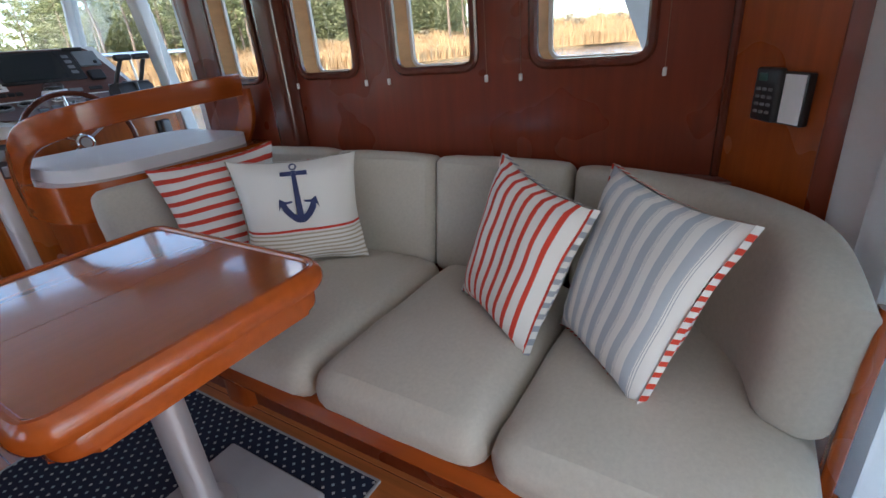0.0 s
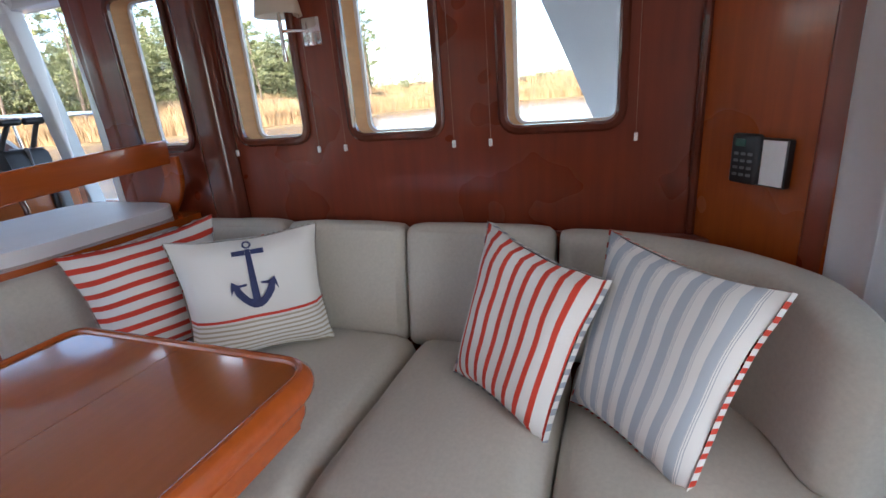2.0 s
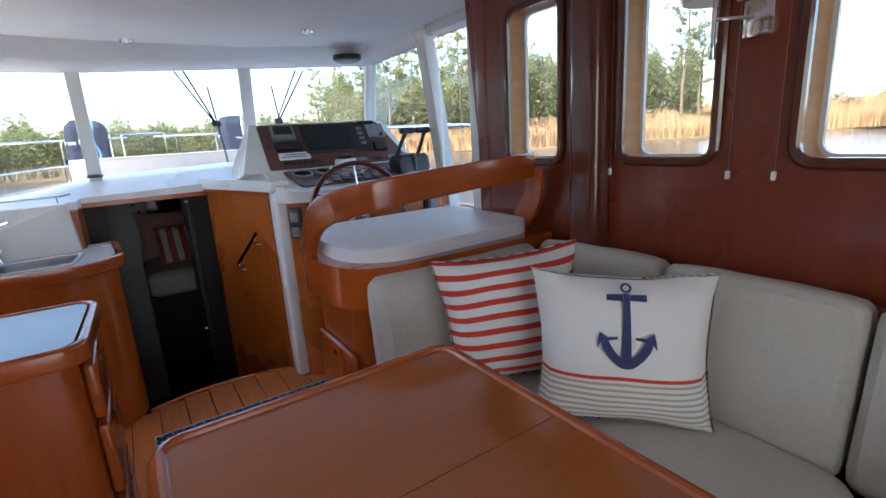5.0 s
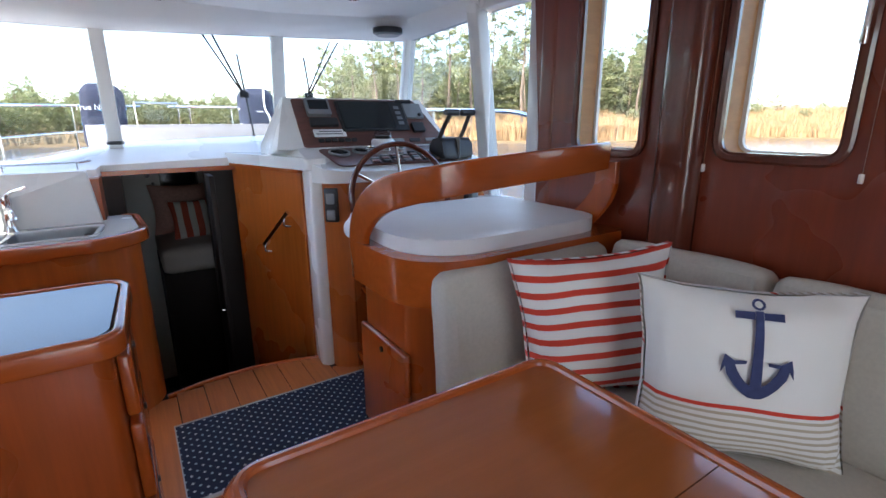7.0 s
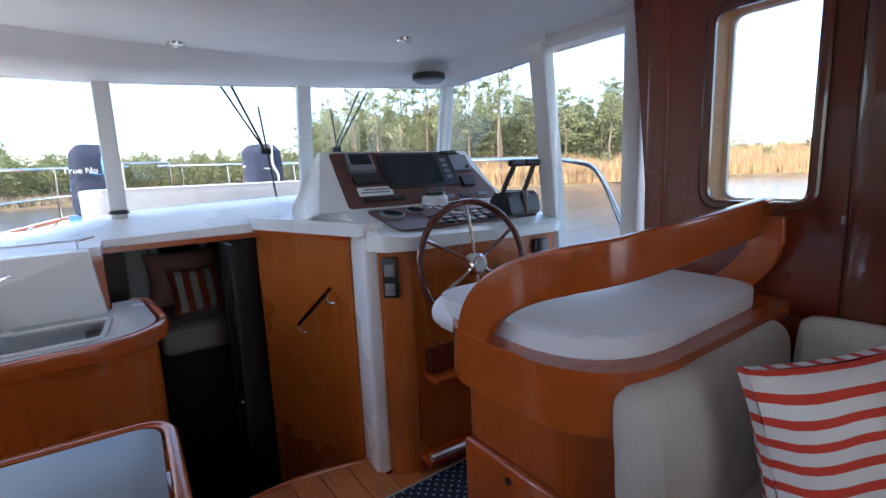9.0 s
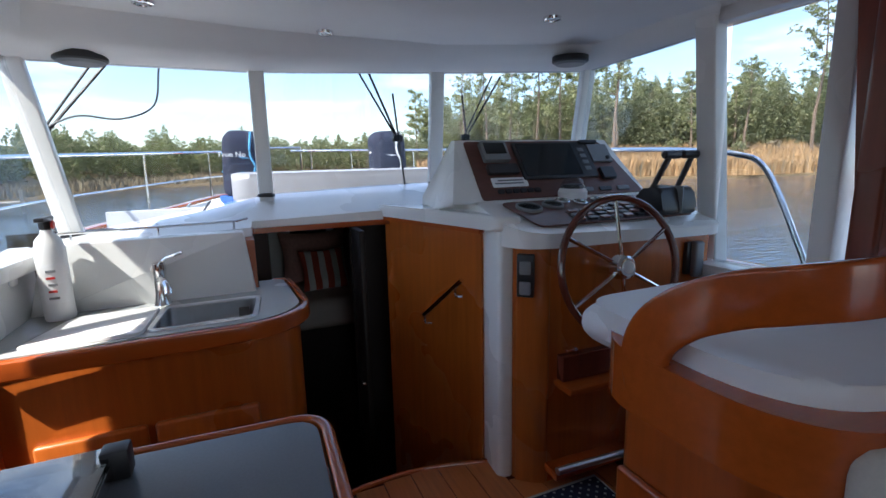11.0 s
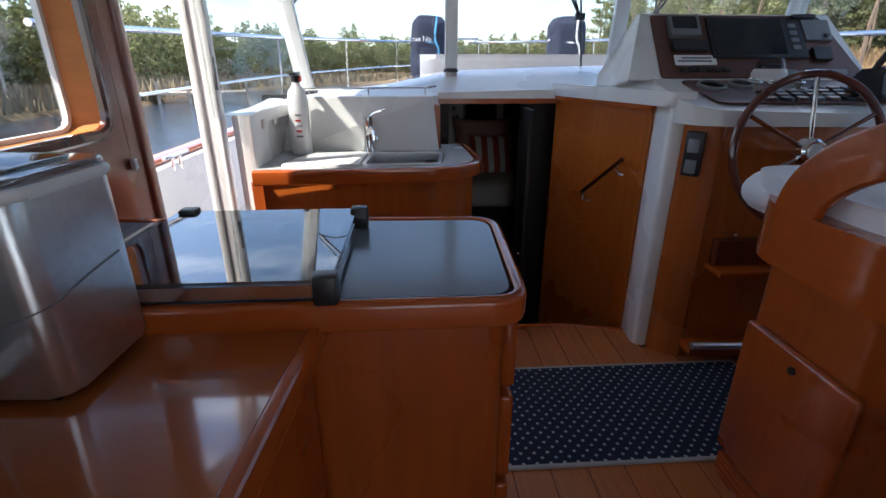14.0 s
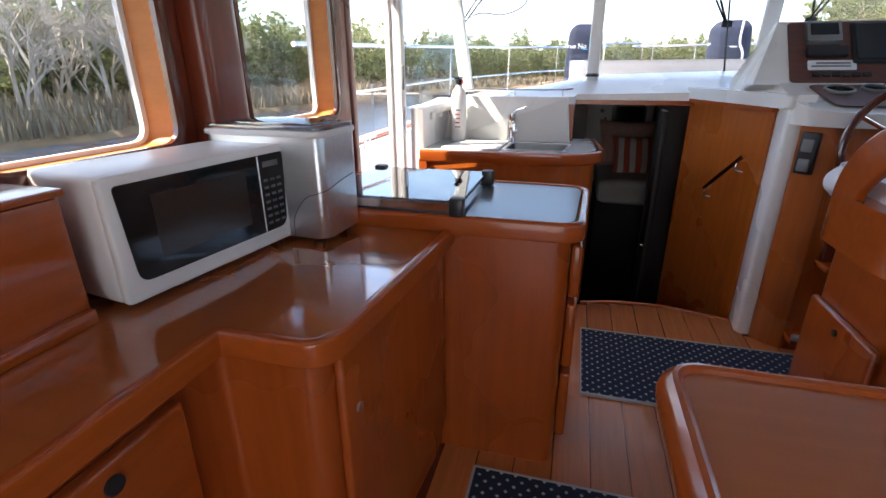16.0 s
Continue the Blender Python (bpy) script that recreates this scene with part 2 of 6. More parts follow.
EDGE_GREY = pattern_material("grey_edge_stripes", stripes(1, 12.0, 0.45, (0.34, 0.36, 0.40)))


def rug_cloth(n, l, sep):
    """Navy with staggered pale dots, some fainter than others."""
    k = 1 / 0.048
    out = None
    for dx, dy, tone in ((0.0, 0.0, (0.46, 0.50, 0.50)), (0.5, 0.5, (0.30, 0.42, 0.46))):
        u = calc(n, l, "SUBTRACT", calc(n, l, "FRACT", calc(n, l, "ADD", calc(n, l, "MULTIPLY", sep.outputs[0], k), dx)), 0.5)
        v = calc(n, l, "SUBTRACT", calc(n, l, "FRACT", calc(n, l, "ADD", calc(n, l, "MULTIPLY", sep.outputs[1], k), dy)), 0.5)
        r = calc(n, l, "ADD", calc(n, l, "ABSOLUTE", u), calc(n, l, "ABSOLUTE", v))
        out = blend(n, l, calc(n, l, "LESS_THAN", r, 0.15), out if out else (0.012, 0.022, 0.05), tone)
    return out


RUG = pattern_material("navy_dotted_carpet", rug_cloth, 0.95, 0.5, 420)

# ---- building helpers ----
BASE = {}


def thing(name, at, label, category, group="", kind=""):
    """An Empty at the base of a thing; its parts are built in world coordinates and hung under it."""
    ob = new(name)
    ob.empty_display_size = 0.05
    ob.location = at
    BASE[ob.name] = Vector(at)
    return tagged(ob, label, category, group, kind)


def mesh_of(bm, name, mat, smooth=30):
    bmesh.ops.recalc_face_normals(bm, faces=bm.faces[:])
    me = bpy.data.meshes.new(name)
    bm.to_mesh(me)
    bm.free()
    me.materials.append(mat)
    if smooth:
        for p in me.polygons:
            p.use_smooth = len(p.vertices) <= 4 and p.area < 0.006
        me.set_sharp_from_angle(angle=radians(smooth))
    return me


def part(name, bm, mat, parent, label="", smooth=30):
    ob = new(name, mesh_of(bm, name, mat, smooth))
    ob.parent = parent
    if parent.name in BASE:
        ob.matrix_parent_inverse = Matrix.Translation(-BASE[parent.name])
    return tagged(ob, label)


def solo(name, bm, mat, label, category, group="", kind="", smooth=30):
    """A thing that is one mesh, its origin under its middle."""
    xs = [v.co for v in bm.verts]
    at = Vector(((min(v.x for v in xs) + max(v.x for v in xs)) / 2, (min(v.y for v in xs) + max(v.y for v in xs)) / 2, min(v.z for v in xs)))
    bmesh.ops.translate(bm, verts=bm.verts[:], vec=-at)
    ob = new(name, mesh_of(bm, name, mat, smooth))
    ob.location = at
    BASE[ob.name] = at
    return tagged(ob, label, category, group, kind)


def structure(name, bm, mat, label="", category="", smooth=30):
    return tagged(new(name, mesh_of(bm, name, mat, smooth)), label, category, "", "structure")


def box(bm, x0, y0, z0, x1, y1, z1, r=0.0, seg=2, m=None):
    made = bmesh.ops.create_cube(bm, size=1.0, matrix=Matrix.Translation(((x0 + x1) / 2, (y0 + y1) / 2, (z0 + z1) / 2)) @ Matrix.Diagonal((x1 - x0, y1 - y0, z1 - z0, 1)))["verts"]
    if r:
        es = list({e for v in made for e in v.link_edges})
        made = [v for v in made]
        got = bmesh.ops.bevel(bm, geom=es, offset=r, segments=seg, affect="EDGES", profile=0.5)
        made = list({v for f in got["faces"] for v in f.verts} | {v for v in made if v.is_valid})
        made = list({v for u in made for f in u.link_faces for v in f.verts})
    if m is not None:
        bmesh.ops.transform(bm, matrix=m, verts=made)
    return made


def newbox(*a, **k):
    bm = bmesh.new()
    box(bm, *a, **k)
    return bm


def rounded(pts, r, n=5):
    """A polygon with its corners rounded; r is one radius or one for each corner."""
    out = []
    for i, p in enumerate(pts):
        a, b, c = Vector(pts[i - 1]), Vector(p), Vector(pts[(i + 1) % len(pts)])
        rad = r[i] if isinstance(r, (list, tuple)) else r
        if rad <= 0:
            out.append(tuple(b))
            continue
        u, v = (a - b).normalized(), (c - b).normalized()
        d = min(rad, (a - b).length * 0.49, (c - b).length * 0.49)
        for k in range(n + 1):
            s = k / n
            out.append(tuple((b + u * d) * (1 - s) ** 2 + b * 2 * s * (1 - s) + (b + v * d) * s ** 2))
    return out


def prism(bm, pts, z0, z1, bevel=0.0, seg=2, axis="z"):
    """A polygon drawn out along an axis. axis x: points are (y, z); axis y: (x, z)."""
    def co(p, h):
        return {"z": (p[0], p[1], h), "x": (h, p[0], p[1]), "y": (p[0], h, p[1])}[axis]
    lo, hi = [bm.verts.new(co(p, z0)) for p in pts], [bm.verts.new(co(p, z1)) for p in pts]
    fs = [bm.faces.new(lo), bm.faces.new(hi)]
    for i in range(len(pts)):
        j = (i + 1) % len(pts)
        bm.faces.new((lo[i], lo[j], hi[j], hi[i]))
    if bevel:
        es = [e for f in fs for e in f.edges]
        bmesh.ops.bevel(bm, geom=es, offset=bevel, segments=seg, affect="EDGES", profile=0.5)
    return lo + hi


def newprism(*a, **k):
    bm = bmesh.new()
    prism(bm, *a, **k)
    return bm


def smooth_path(pts, n=8, closed=False):
    """A Catmull-Rom curve through points."""
    ps = [Vector(p) for p in pts]
    out = []
    m = len(ps)
    for i in range(m if closed else m - 1):
        a = ps[i - 1] if (i or closed) else ps[0] * 2 - ps[1]
        b, c = ps[i], ps[(i + 1) % m]
        d = ps[(i + 2) % m] if (i + 2 < m or closed) else ps[-1] * 2 - ps[-2]
        for k in range(n):
            t = k / n
            out.append(0.5 * (2 * b + (c - a) * t + (2 * a - 5 * b + 4 * c - d) * t * t + (3 * b - a - 3 * c + d) * t ** 3))
    if not closed:
        out.append(ps[-1])
    return out


def sweep(bm, path, profile, up=(0, 0, 1), closed=False, cap=True):
    """Carries a 2D profile (side, up) along a path."""
    path = [Vector(p) for p in path]
    rings = []
    up = Vector(up)
    for i, p in enumerate(path):
        a = path[i - 1] if (i or closed) else p
        b = path[(i + 1) % len(path)] if (i + 1 < len(path) or closed) else p
        d = (b - a).normalized()
        side = d.cross(up)
        side = side.normalized() if side.length > 1e-4 else Vector((1, 0, 0))
        w = side.cross(d)
        rings.append([bm.verts.new(p + side * s + w * t) for s, t in profile])
    k = len(profile)
    for i in range(len(rings) if closed else len(rings) - 1):
        r0, r1 = rings[i], rings[(i + 1) % len(rings)]
        for j in range(k):
            bm.faces.new((r0[j], r0[(j + 1) % k], r1[(j + 1) % k], r1[j]))
    if cap and not closed:
        bm.faces.new(rings[0][::-1])
        bm.faces.new(rings[-1])
    return rings


def circle(r, n=10):
    return [(r * math.cos(2 * math.pi * k / n), r * math.sin(2 * math.pi * k / n)) for k in range(n)]


def tube(bm, path, r, n=10, closed=False, up=(0.02, 0.03, 1)):
    return sweep(bm, path, circle(r, n), up, closed)


def newtube(path, r, n=10, closed=False, up=(0.02, 0.03, 1)):
    bm = bmesh.new()
    tube(bm, path, r, n, closed, up)
    return bm


def lathe(bm, profile, m=None, n=24):
    """Turns a profile of (radius, height) about z, then moves it by m."""
    rings = []
    for r, z in profile:
        rings.append([bm.verts.new((r * math.cos(2 * math.pi * k / n), r * math.sin(2 * math.pi * k / n), z)) for k in range(n)] if r > 1e-6 else [bm.verts.new((0, 0, z))])
    for a, b in zip(rings, rings[1:]):
        for k in range(n):
            j = (k + 1) % n
            q = [a[k % len(a)], a[j % len(a)], b[j % len(b)], b[k % len(b)]]
            q = list(dict.fromkeys(q))
            if len(q) > 2:
                bm.faces.new(q)
    for ring in (rings[0], rings[-1]):
        if len(ring) > 1:
            bm.faces.new(ring)
    if m is not None:
        bmesh.ops.transform(bm, matrix=m, verts=[v for ring in rings for v in ring])


def newlathe(profile, m=None, n=24):
    bm = bmesh.new()
    lathe(bm, profile, m, n)
    return bm


def cushion(x0, y0, z0, x1, y1, z1, r=0.04, puff=(0, 0, 0.02), m=None, n=12, sag=0.004):
    """A soft box: rounded edges, swollen faces and slight creases."""
    bm = bmesh.new()
    bmesh.ops.create_cube(bm, size=2.0)
    bmesh.ops.subdivide_edges(bm, edges=bm.edges[:], cuts=n, use_grid_fill=True)
    h = Vector(((x1 - x0) / 2, (y1 - y0) / 2, (z1 - z0) / 2))
    c = Vector(((x0 + x1) / 2, (y0 + y1) / 2, (z0 + z1) / 2))
    seedv = Vector((x0 * 3.1, y0 * 2.7, z0 * 1.9))
    for v in bm.verts:
        u = v.co.copy()
        e = Vector([math.copysign(1 - (1 - abs(a)) ** 1.25, a) for a in u])
        p = Vector((e.x * h.x, e.y * h.y, e.z * h.z))
        rr = min(r, min(h) * 0.98)
        q = Vector([max(-(h[i] - rr), min(h[i] - rr, p[i])) for i in range(3)])
        d = p - q
        if d.length > 1e-6:
            p = q + d.normalized() * rr
        for i in range(3):
            j, k = (i + 1) % 3, (i + 2) % 3
            if abs(u[i]) > 0.99:
                p[i] += math.copysign(puff[i] * (1 - u[j] ** 2) * (1 - u[k] ** 2), u[i])
        w = c + p
        w += Vector((0, 0, sag)) * noise.noise(w * 5 + seedv) + 0.003 * noise.noise_vector(w * 11 + seedv)
        v.co = w
    if m is not None:
        bmesh.ops.transform(bm, matrix=m, verts=bm.verts[:])
    return bm


def wall_with_holes(outline, holes, plane, a, b, bevel=0.0):
    """A wall of thickness a..b along its plane's axis ('x' or 'y'), with openings cut through it."""
    curve_faces = bmesh.new()
    rings = []
    for pts in [outline] + holes:
        vs = [curve_faces.verts.new((p[0], p[1], 0)) for p in pts]
        rings.append([curve_faces.edges.new((vs[i], vs[(i + 1) % len(vs)])) for i in range(len(vs))])
    bmesh.ops.triangle_fill(curve_faces, edges=curve_faces.edges[:], use_beauty=True)
    got = bmesh.ops.extrude_face_region(curve_faces, geom=curve_faces.faces[:])
    up = [g for g in got["geom"] if isinstance(g, bmesh.types.BMVert)]
    for v in up:
        v.co.z = 1
    for v in curve_faces.verts:
        t = a if v.co.z < 0.5 else b
        v.co = Vector((t, v.co.x, v.co.y)) if plane == "x" else Vector((v.co.x, t, v.co.y))
    return curve_faces

# ---- the shell of the saloon and helm ----
STAR, PORT = 1.44, -1.38          # inner faces of the side walls
CEIL = 2.03


def window(name, wall, y0, y1, z0, z1, r, out, label):
    """A framed window in a side wall: dark moulding, pale splayed reveal and pane. out is +1 or -1, away from the room."""
    at = (wall, (y0 + y1) / 2, z0)
    w = thing(name, at, label, "window", "", "structure")
    ring = rounded([(y0, z0), (y1, z0), (y1, z1), (y0, z1)], r, 6)
    bm = bmesh.new()
    sweep(bm, [(wall - 0.006 * out, a, b) for a, b in ring], [(-0.016, -0.010), (0.016, -0.010), (0.016, 0.006), (0.008, 0.012), (-0.008, 0.012), (-0.016, 0.006)], up=(-out, 0, 0), closed=True)
    part("window_frame", bm, DARKWOOD, w, "dark varnished window moulding")
    bm = bmesh.new()
    inner = rounded([(y0 + 0.012, z0 + 0.012), (y1 - 0.03, z0 + 0.012), (y1 - 0.03, z1 - 0.012), (y0 + 0.012, z1 - 0.012)], r * 0.8, 6)
    a = [bm.verts.new((wall + 0.002 * out, p, q)) for p, q in ring]
    b = [bm.verts.new((wall + 0.10 * out, p, q)) for p, q in inner]
    c = [bm.verts.new((wall + 0.10 * out, p, q)) for p, q in rounded([(y0 - 0.02, z0 - 0.02), (y1 + 0.02, z0 - 0.02), (y1 + 0.02, z1 + 0.02), (y0 - 0.02, z1 + 0.02)], r, 6)]
    for i in range(len(a)):
        j = (i + 1) % len(a)
        bm.faces.new((a[i], a[j], b[j], b[i]))
        bm.faces.new((b[i], b[j], c[j], c[i]))
    part("window_reveal", bm, REVEAL if out > 0 else REVEAL_SUN, w, "pale wood window reveal" if out > 0 else "wood window reveal tinted orange for sunlight")
    bm = newprism([(p, q) for p, q in inner], wall + 0.086 * out, wall + 0.092 * out, axis="x")
    part("pane", bm, GLASS, w).visible_shadow = False
    bm = bmesh.new()
    sweep(bm, [(wall + 0.083 * out, a_, b_) for a_, b_ in inner], [(-0.009, -0.012), (0.007, -0.012), (0.007, 0.004), (-0.009, 0.004)], up=(-out, 0, 0), closed=True)
    part("sash", bm, GELCOAT, w, "white metal window sash")
    return w


STAR_WINDOWS = [(2.235, 2.56, 1.245, 1.90), (1.61, 1.955, 1.255, 1.90), (1.03, 1.40, 1.255, 1.90), (0.415, 0.80, 1.255, 1.90)]
PORT_WINDOWS = [(2.49, 3.13, 1.10, 1.82), (1.68, 2.19, 1.10, 1.82), (0.85, 1.38, 1.10, 1.82)]


def side_wall(name, wall, out, outline, wins, label):
    holes = [rounded([(a, c), (b, c), (b, d), (a, d)], 0.06, 6) for a, b, c, d in wins]
    skin = wall + 0.103 * out
    structure(name + "_outer", wall_with_holes(outline, holes, "x", skin, skin + 0.02 * out), GELCOAT, "white outer skin of the saloon side", "wall", smooth=0)
    return structure(name, wall_with_holes(outline, holes, "x", wall, wall + 0.095 * out), WALLWOOD, label, "wall", smooth=0)


side_wall("wall_starboard", STAR, 1, [(0.0, -0.02), (2.66, -0.02), (2.86, 2.05), (0.0, 2.05)], STAR_WINDOWS, "varnished mahogany side wall with rounded windows, darkened as backlit")
side_wall("wall_port", PORT, -1, [(-0.3, -0.02), (3.28, -0.02), (3.30, 2.05), (-0.3, 2.05)], PORT_WINDOWS, "varnished mahogany side wall above the sideboard, darkened as backlit")
for i, (a, b, c, d) in enumerate(STAR_WINDOWS):
    window("window_%d" % (i + 1), STAR, a, b, c, d, 0.06, 1, "rounded saloon window in dark wood overlooking the marsh")
for i, (a, b, c, d) in enumerate(PORT_WINDOWS):
    window("window_%d" % (i + 5), PORT, a, b, c, d, 0.07, -1, "rounded sunlit saloon window, wood reveal tinted orange for sunlight")

# forward ends of the side walls, rounded over
structure("trim_starboard_end", newprism(rounded([(1.43, 2.70), (1.55, 2.70), (1.55, 2.79), (1.43, 2.79)], 0.02), 0.0, CEIL), WALLWOOD, "dark rounded wall end post", "trim")
structure("trim_port_end", newprism(rounded([(-1.49, 3.27), (-1.37, 3.27), (-1.37, 3.335), (-1.49, 3.335)], 0.02), 0.0, CEIL), WALLWOOD, "dark rounded wall end post", "trim")
# thick rounded posts between the windows
structure("trim_starboard_post", newprism(rounded([(1.36, 2.005), (1.45, 1.985), (1.45, 2.155), (1.36, 2.135)], 0.035), 0.0, CEIL), DARKWOOD, "thick rounded mahogany post between windows", "post")
structure("trim_port_post", newprism(rounded([(-1.39, 2.245), (-1.31, 2.265), (-1.31, 2.425), (-1.39, 2.445)], 0.035), 0.0, CEIL), WALLWOOD, "thick rounded mahogany post between windows", "post")

# slanted corner panel aft and the after bulkhead with its doorway
bm = newprism([(1.445, 0.20), (1.445, 0.10), (1.11, -0.135), (1.11, -0.28), (1.043, -0.28), (1.068, -0.082)], 0.0, CEIL)
structure("wall_corner_panel", bm, CHERRY, "slanted cherry corner panel behind the settee", "wall")
structure("trim_corner", newtube([(1.43, 0.195, 0), (1.43, 0.195, CEIL)], 0.014, 8), DARKWOOD, "dark corner bead", "trim")
structure("trim_panel_edge", newprism(rounded([(1.06, -0.115), (1.085, -0.14), (1.165, -0.050), (1.135, -0.012)], 0.012), 0.0, CEIL), WALLWOOD, "reddish wood edge post by the curtain", "trim")
structure("trim_panel_rail", newprism([(1.40, 0.185), (1.405, 0.178), (1.115, -0.038), (1.11, -0.031)], 1.60, 1.607), DARKWOOD, "thin joint line across the corner panel", "trim")
hole = [(-0.70, 0.02), (0.93, 0.02), (0.93, 1.93), (-0.70, 1.93)]
bm = wall_with_holes([(-1.46, -0.02), (1.04, -0.02), (1.04, 2.05), (-1.46, 2.05)], [hole], "y", -0.30, -0.24)
structure("wall_aft", bm, WALLWOOD, "mahogany after bulkhead with a wide glass door", "wall", smooth=0)
door = thing("door_1", (0.5, -0.28, 0.02), "closed sliding glass cockpit door in a white frame", "door", "", "structure")
for x0 in (-0.70, 0.115):
    bm = wall_with_holes([(x0, 0.02), (x0 + 0.815, 0.02), (x0 + 0.815, 1.93), (x0, 1.93)], [[(x0 + 0.05, 0.08), (x0 + 0.765, 0.08), (x0 + 0.765, 1.88), (x0 + 0.05, 1.88)]], "y", -0.285, -0.255)
    leaf = part("door_leaf", bm, GELCOAT, door, "white door frame", smooth=0)
    part("pane", newbox(x0 + 0.05, -0.273, 0.08, x0 + 0.765, -0.267, 1.88), GLASS, leaf).visible_shadow = False

# ceiling and the header round the windscreen
top = [(-1.20, 3.45), (-1.20, 4.30), (-0.24, 4.50), (0.75, 4.50), (1.62, 4.30), (1.66, 2.7), (1.66, -0.35), (-1.50, -0.35), (-1.50, 3.45)]
structure("ceiling", newprism(top, CEIL, CEIL + 0.06), HEADLINER, "white padded headliner", "ceiling")
W_BASE = [(-1.235, 3.56, 1.10), (-1.03, 4.35, 1.15), (-0.24, 4.66, 1.26), (0.75, 4.66, 1.29), (1.55, 4.35, 1.20), (1.66, 3.45, 1.10)]
W_TOP = [(-1.25, 3.56, 1.90), (-1.17, 4.42, 1.86), (-0.24, 4.60, 1.885), (0.76, 4.60, 1.93), (1.62, 4.30, 1.93), (1.66, 3.50, 1.97)]
ctr = Vector((0.2, 2.2, 0))


def inward(p, d):
    v = Vector((p[0], p[1], 0)) - ctr
    return v.normalized() * d


bm = bmesh.new()
rows = []
for p in W_TOP:
    q = Vector(p)
    rows.append([bm.verts.new(c) for c in (q + inward(p, 0.05), q - inward(p, 0.02), q - inward(p, 0.13) + Vector((0, 0, 0.018)), q - inward(p, 0.19) + Vector((0, 0, 0.05)),
                                           Vector((q.x, q.y, CEIL + 0.03)) - inward(p, 0.26), Vector((q.x, q.y, CEIL + 0.05)) + inward(p, 0.05))])
for a, b in zip(rows, rows[1:]):
    for i in range(6):
        bm.faces.new((a[i], a[(i + 1) % 6], b[(i + 1) % 6], b[i]))
bm.faces.new(rows[0])
bm.faces.new(rows[-1][::-1])
structure("trim_header", bm, HEADLINER, "white moulded header over the windscreen", "trim", smooth=50)


def bar(bm, a, b, w, d, r=0.006):
    """A square-section post from a to b."""
    prof = rounded([(-w / 2, -d / 2), (w / 2, -d / 2), (w / 2, d / 2), (-w / 2, d / 2)], r, 3)
    sweep(bm, [a, b], prof, up=(0, 1, 0))


wind = thing("windscreen", (0.2, 4.6, 1.2), "five-pane raked windscreen with white pillars", "windscreen", "", "structure")
for i, (b, t, w) in enumerate(zip(W_BASE, W_TOP, (0.05, 0.085, 0.075, 0.085, 0.085, 0.05))):
    bm = bmesh.new()
    if 0 < i < 5:
        bar(bm, Vector(b) - Vector((0, 0, 0.05)), Vector(t) + Vector((0, 0, 0.03)), w, 0.05, 0.012)
        part("pillar", bm, GELCOAT, wind, "white windscreen pillar")
    if 0 < i < 4:
        part("foot", newlathe([(0.045, -0.01), (0.045, 0.004), (0.03, 0.01)], Matrix.Translation((b[0], b[1] - 0.02, b[2])), 14), BLACK, wind, "black pillar foot cover")
for i in range(5):
    b0, b1, t1, t0 = (Vector(v) for v in (W_BASE[i], W_BASE[i + 1], W_TOP[i + 1], W_TOP[i]))
    nrm = (b1 - b0).cross(t0 - b0).normalized() * 0.004
    bm = bmesh.new()
    lo, hi = [bm.verts.new(v - nrm) for v in (b0, b1, t1, t0)], [bm.verts.new(v + nrm) for v in (b0, b1, t1, t0)]
    bm.faces.new(lo)
    bm.faces.new(hi)
    for k in range(4):
        bm.faces.new((lo[k], lo[(k + 1) % 4], hi[(k + 1) % 4], hi[k]))
    part("pane", bm, GLASS, wind, smooth=0)

# side doors: white sliding frames forward of the saloon walls
sdoor = thing("door_2", (1.66, 3.1, 0), "white-framed sliding side door beside the helm, glass closed", "door", "", "structure")
bm = bmesh.new()
bar(bm, Vector((1.572, 3.46, 2.03)), Vector((1.808, 3.46, 0.12)), 0.085, 0.10, 0.014)
part("door_post", bm, GELCOAT, sdoor, "white leaning door post")
bm = bmesh.new()
box(bm, 1.50, 2.86, 0.0, 1.60, 2.94, 2.03, 0.012)
part("door_post", bm, GELCOAT, sdoor)
part("door_sill", newbox(1.55, 2.80, 0.86, 1.70, 3.46, 0.93, 0.01), GELCOAT, sdoor)
part("lower_panel", newbox(1.60, 2.80, 0.0, 1.64, 3.46, 0.86), GELCOAT, sdoor, "white lower door panel")
part("head", newbox(1.56, 2.80, 1.97, 1.68, 3.46, 2.05, 0.01), GELCOAT, sdoor)
part("pane", newbox(1.636, 2.94, 0.93, 1.642, 3.40, 1.97), GLASS, sdoor).visible_shadow = False
pdoor = thing("door_3", (-1.26, 3.5, 0), "open white-framed sliding side door beside the galley", "door", "", "structure")
bm = bmesh.new()
for dx, w, d in ((0.0, 0.06, 0.035), (-0.035, 0.03, 0.05), (0.03, 0.022, 0.05)):
    box(bm, -1.26 + dx - w / 2, 3.60 - d / 2, 0.0, -1.26 + dx + w / 2, 3.60 + d / 2, 2.02, 0.006)
post = part("door_post", bm, GELCOAT, pdoor, "white grooved door post")
part("latch", newbox(-1.222, 3.566, 1.20, -1.210, 3.584, 1.32, 0.004), GREYPLASTIC, post, "grey latch plate")
part("head", newbox(-1.42, 3.30, 1.95, -1.20, 3.62, 2.05, 0.01), GELCOAT, pdoor)

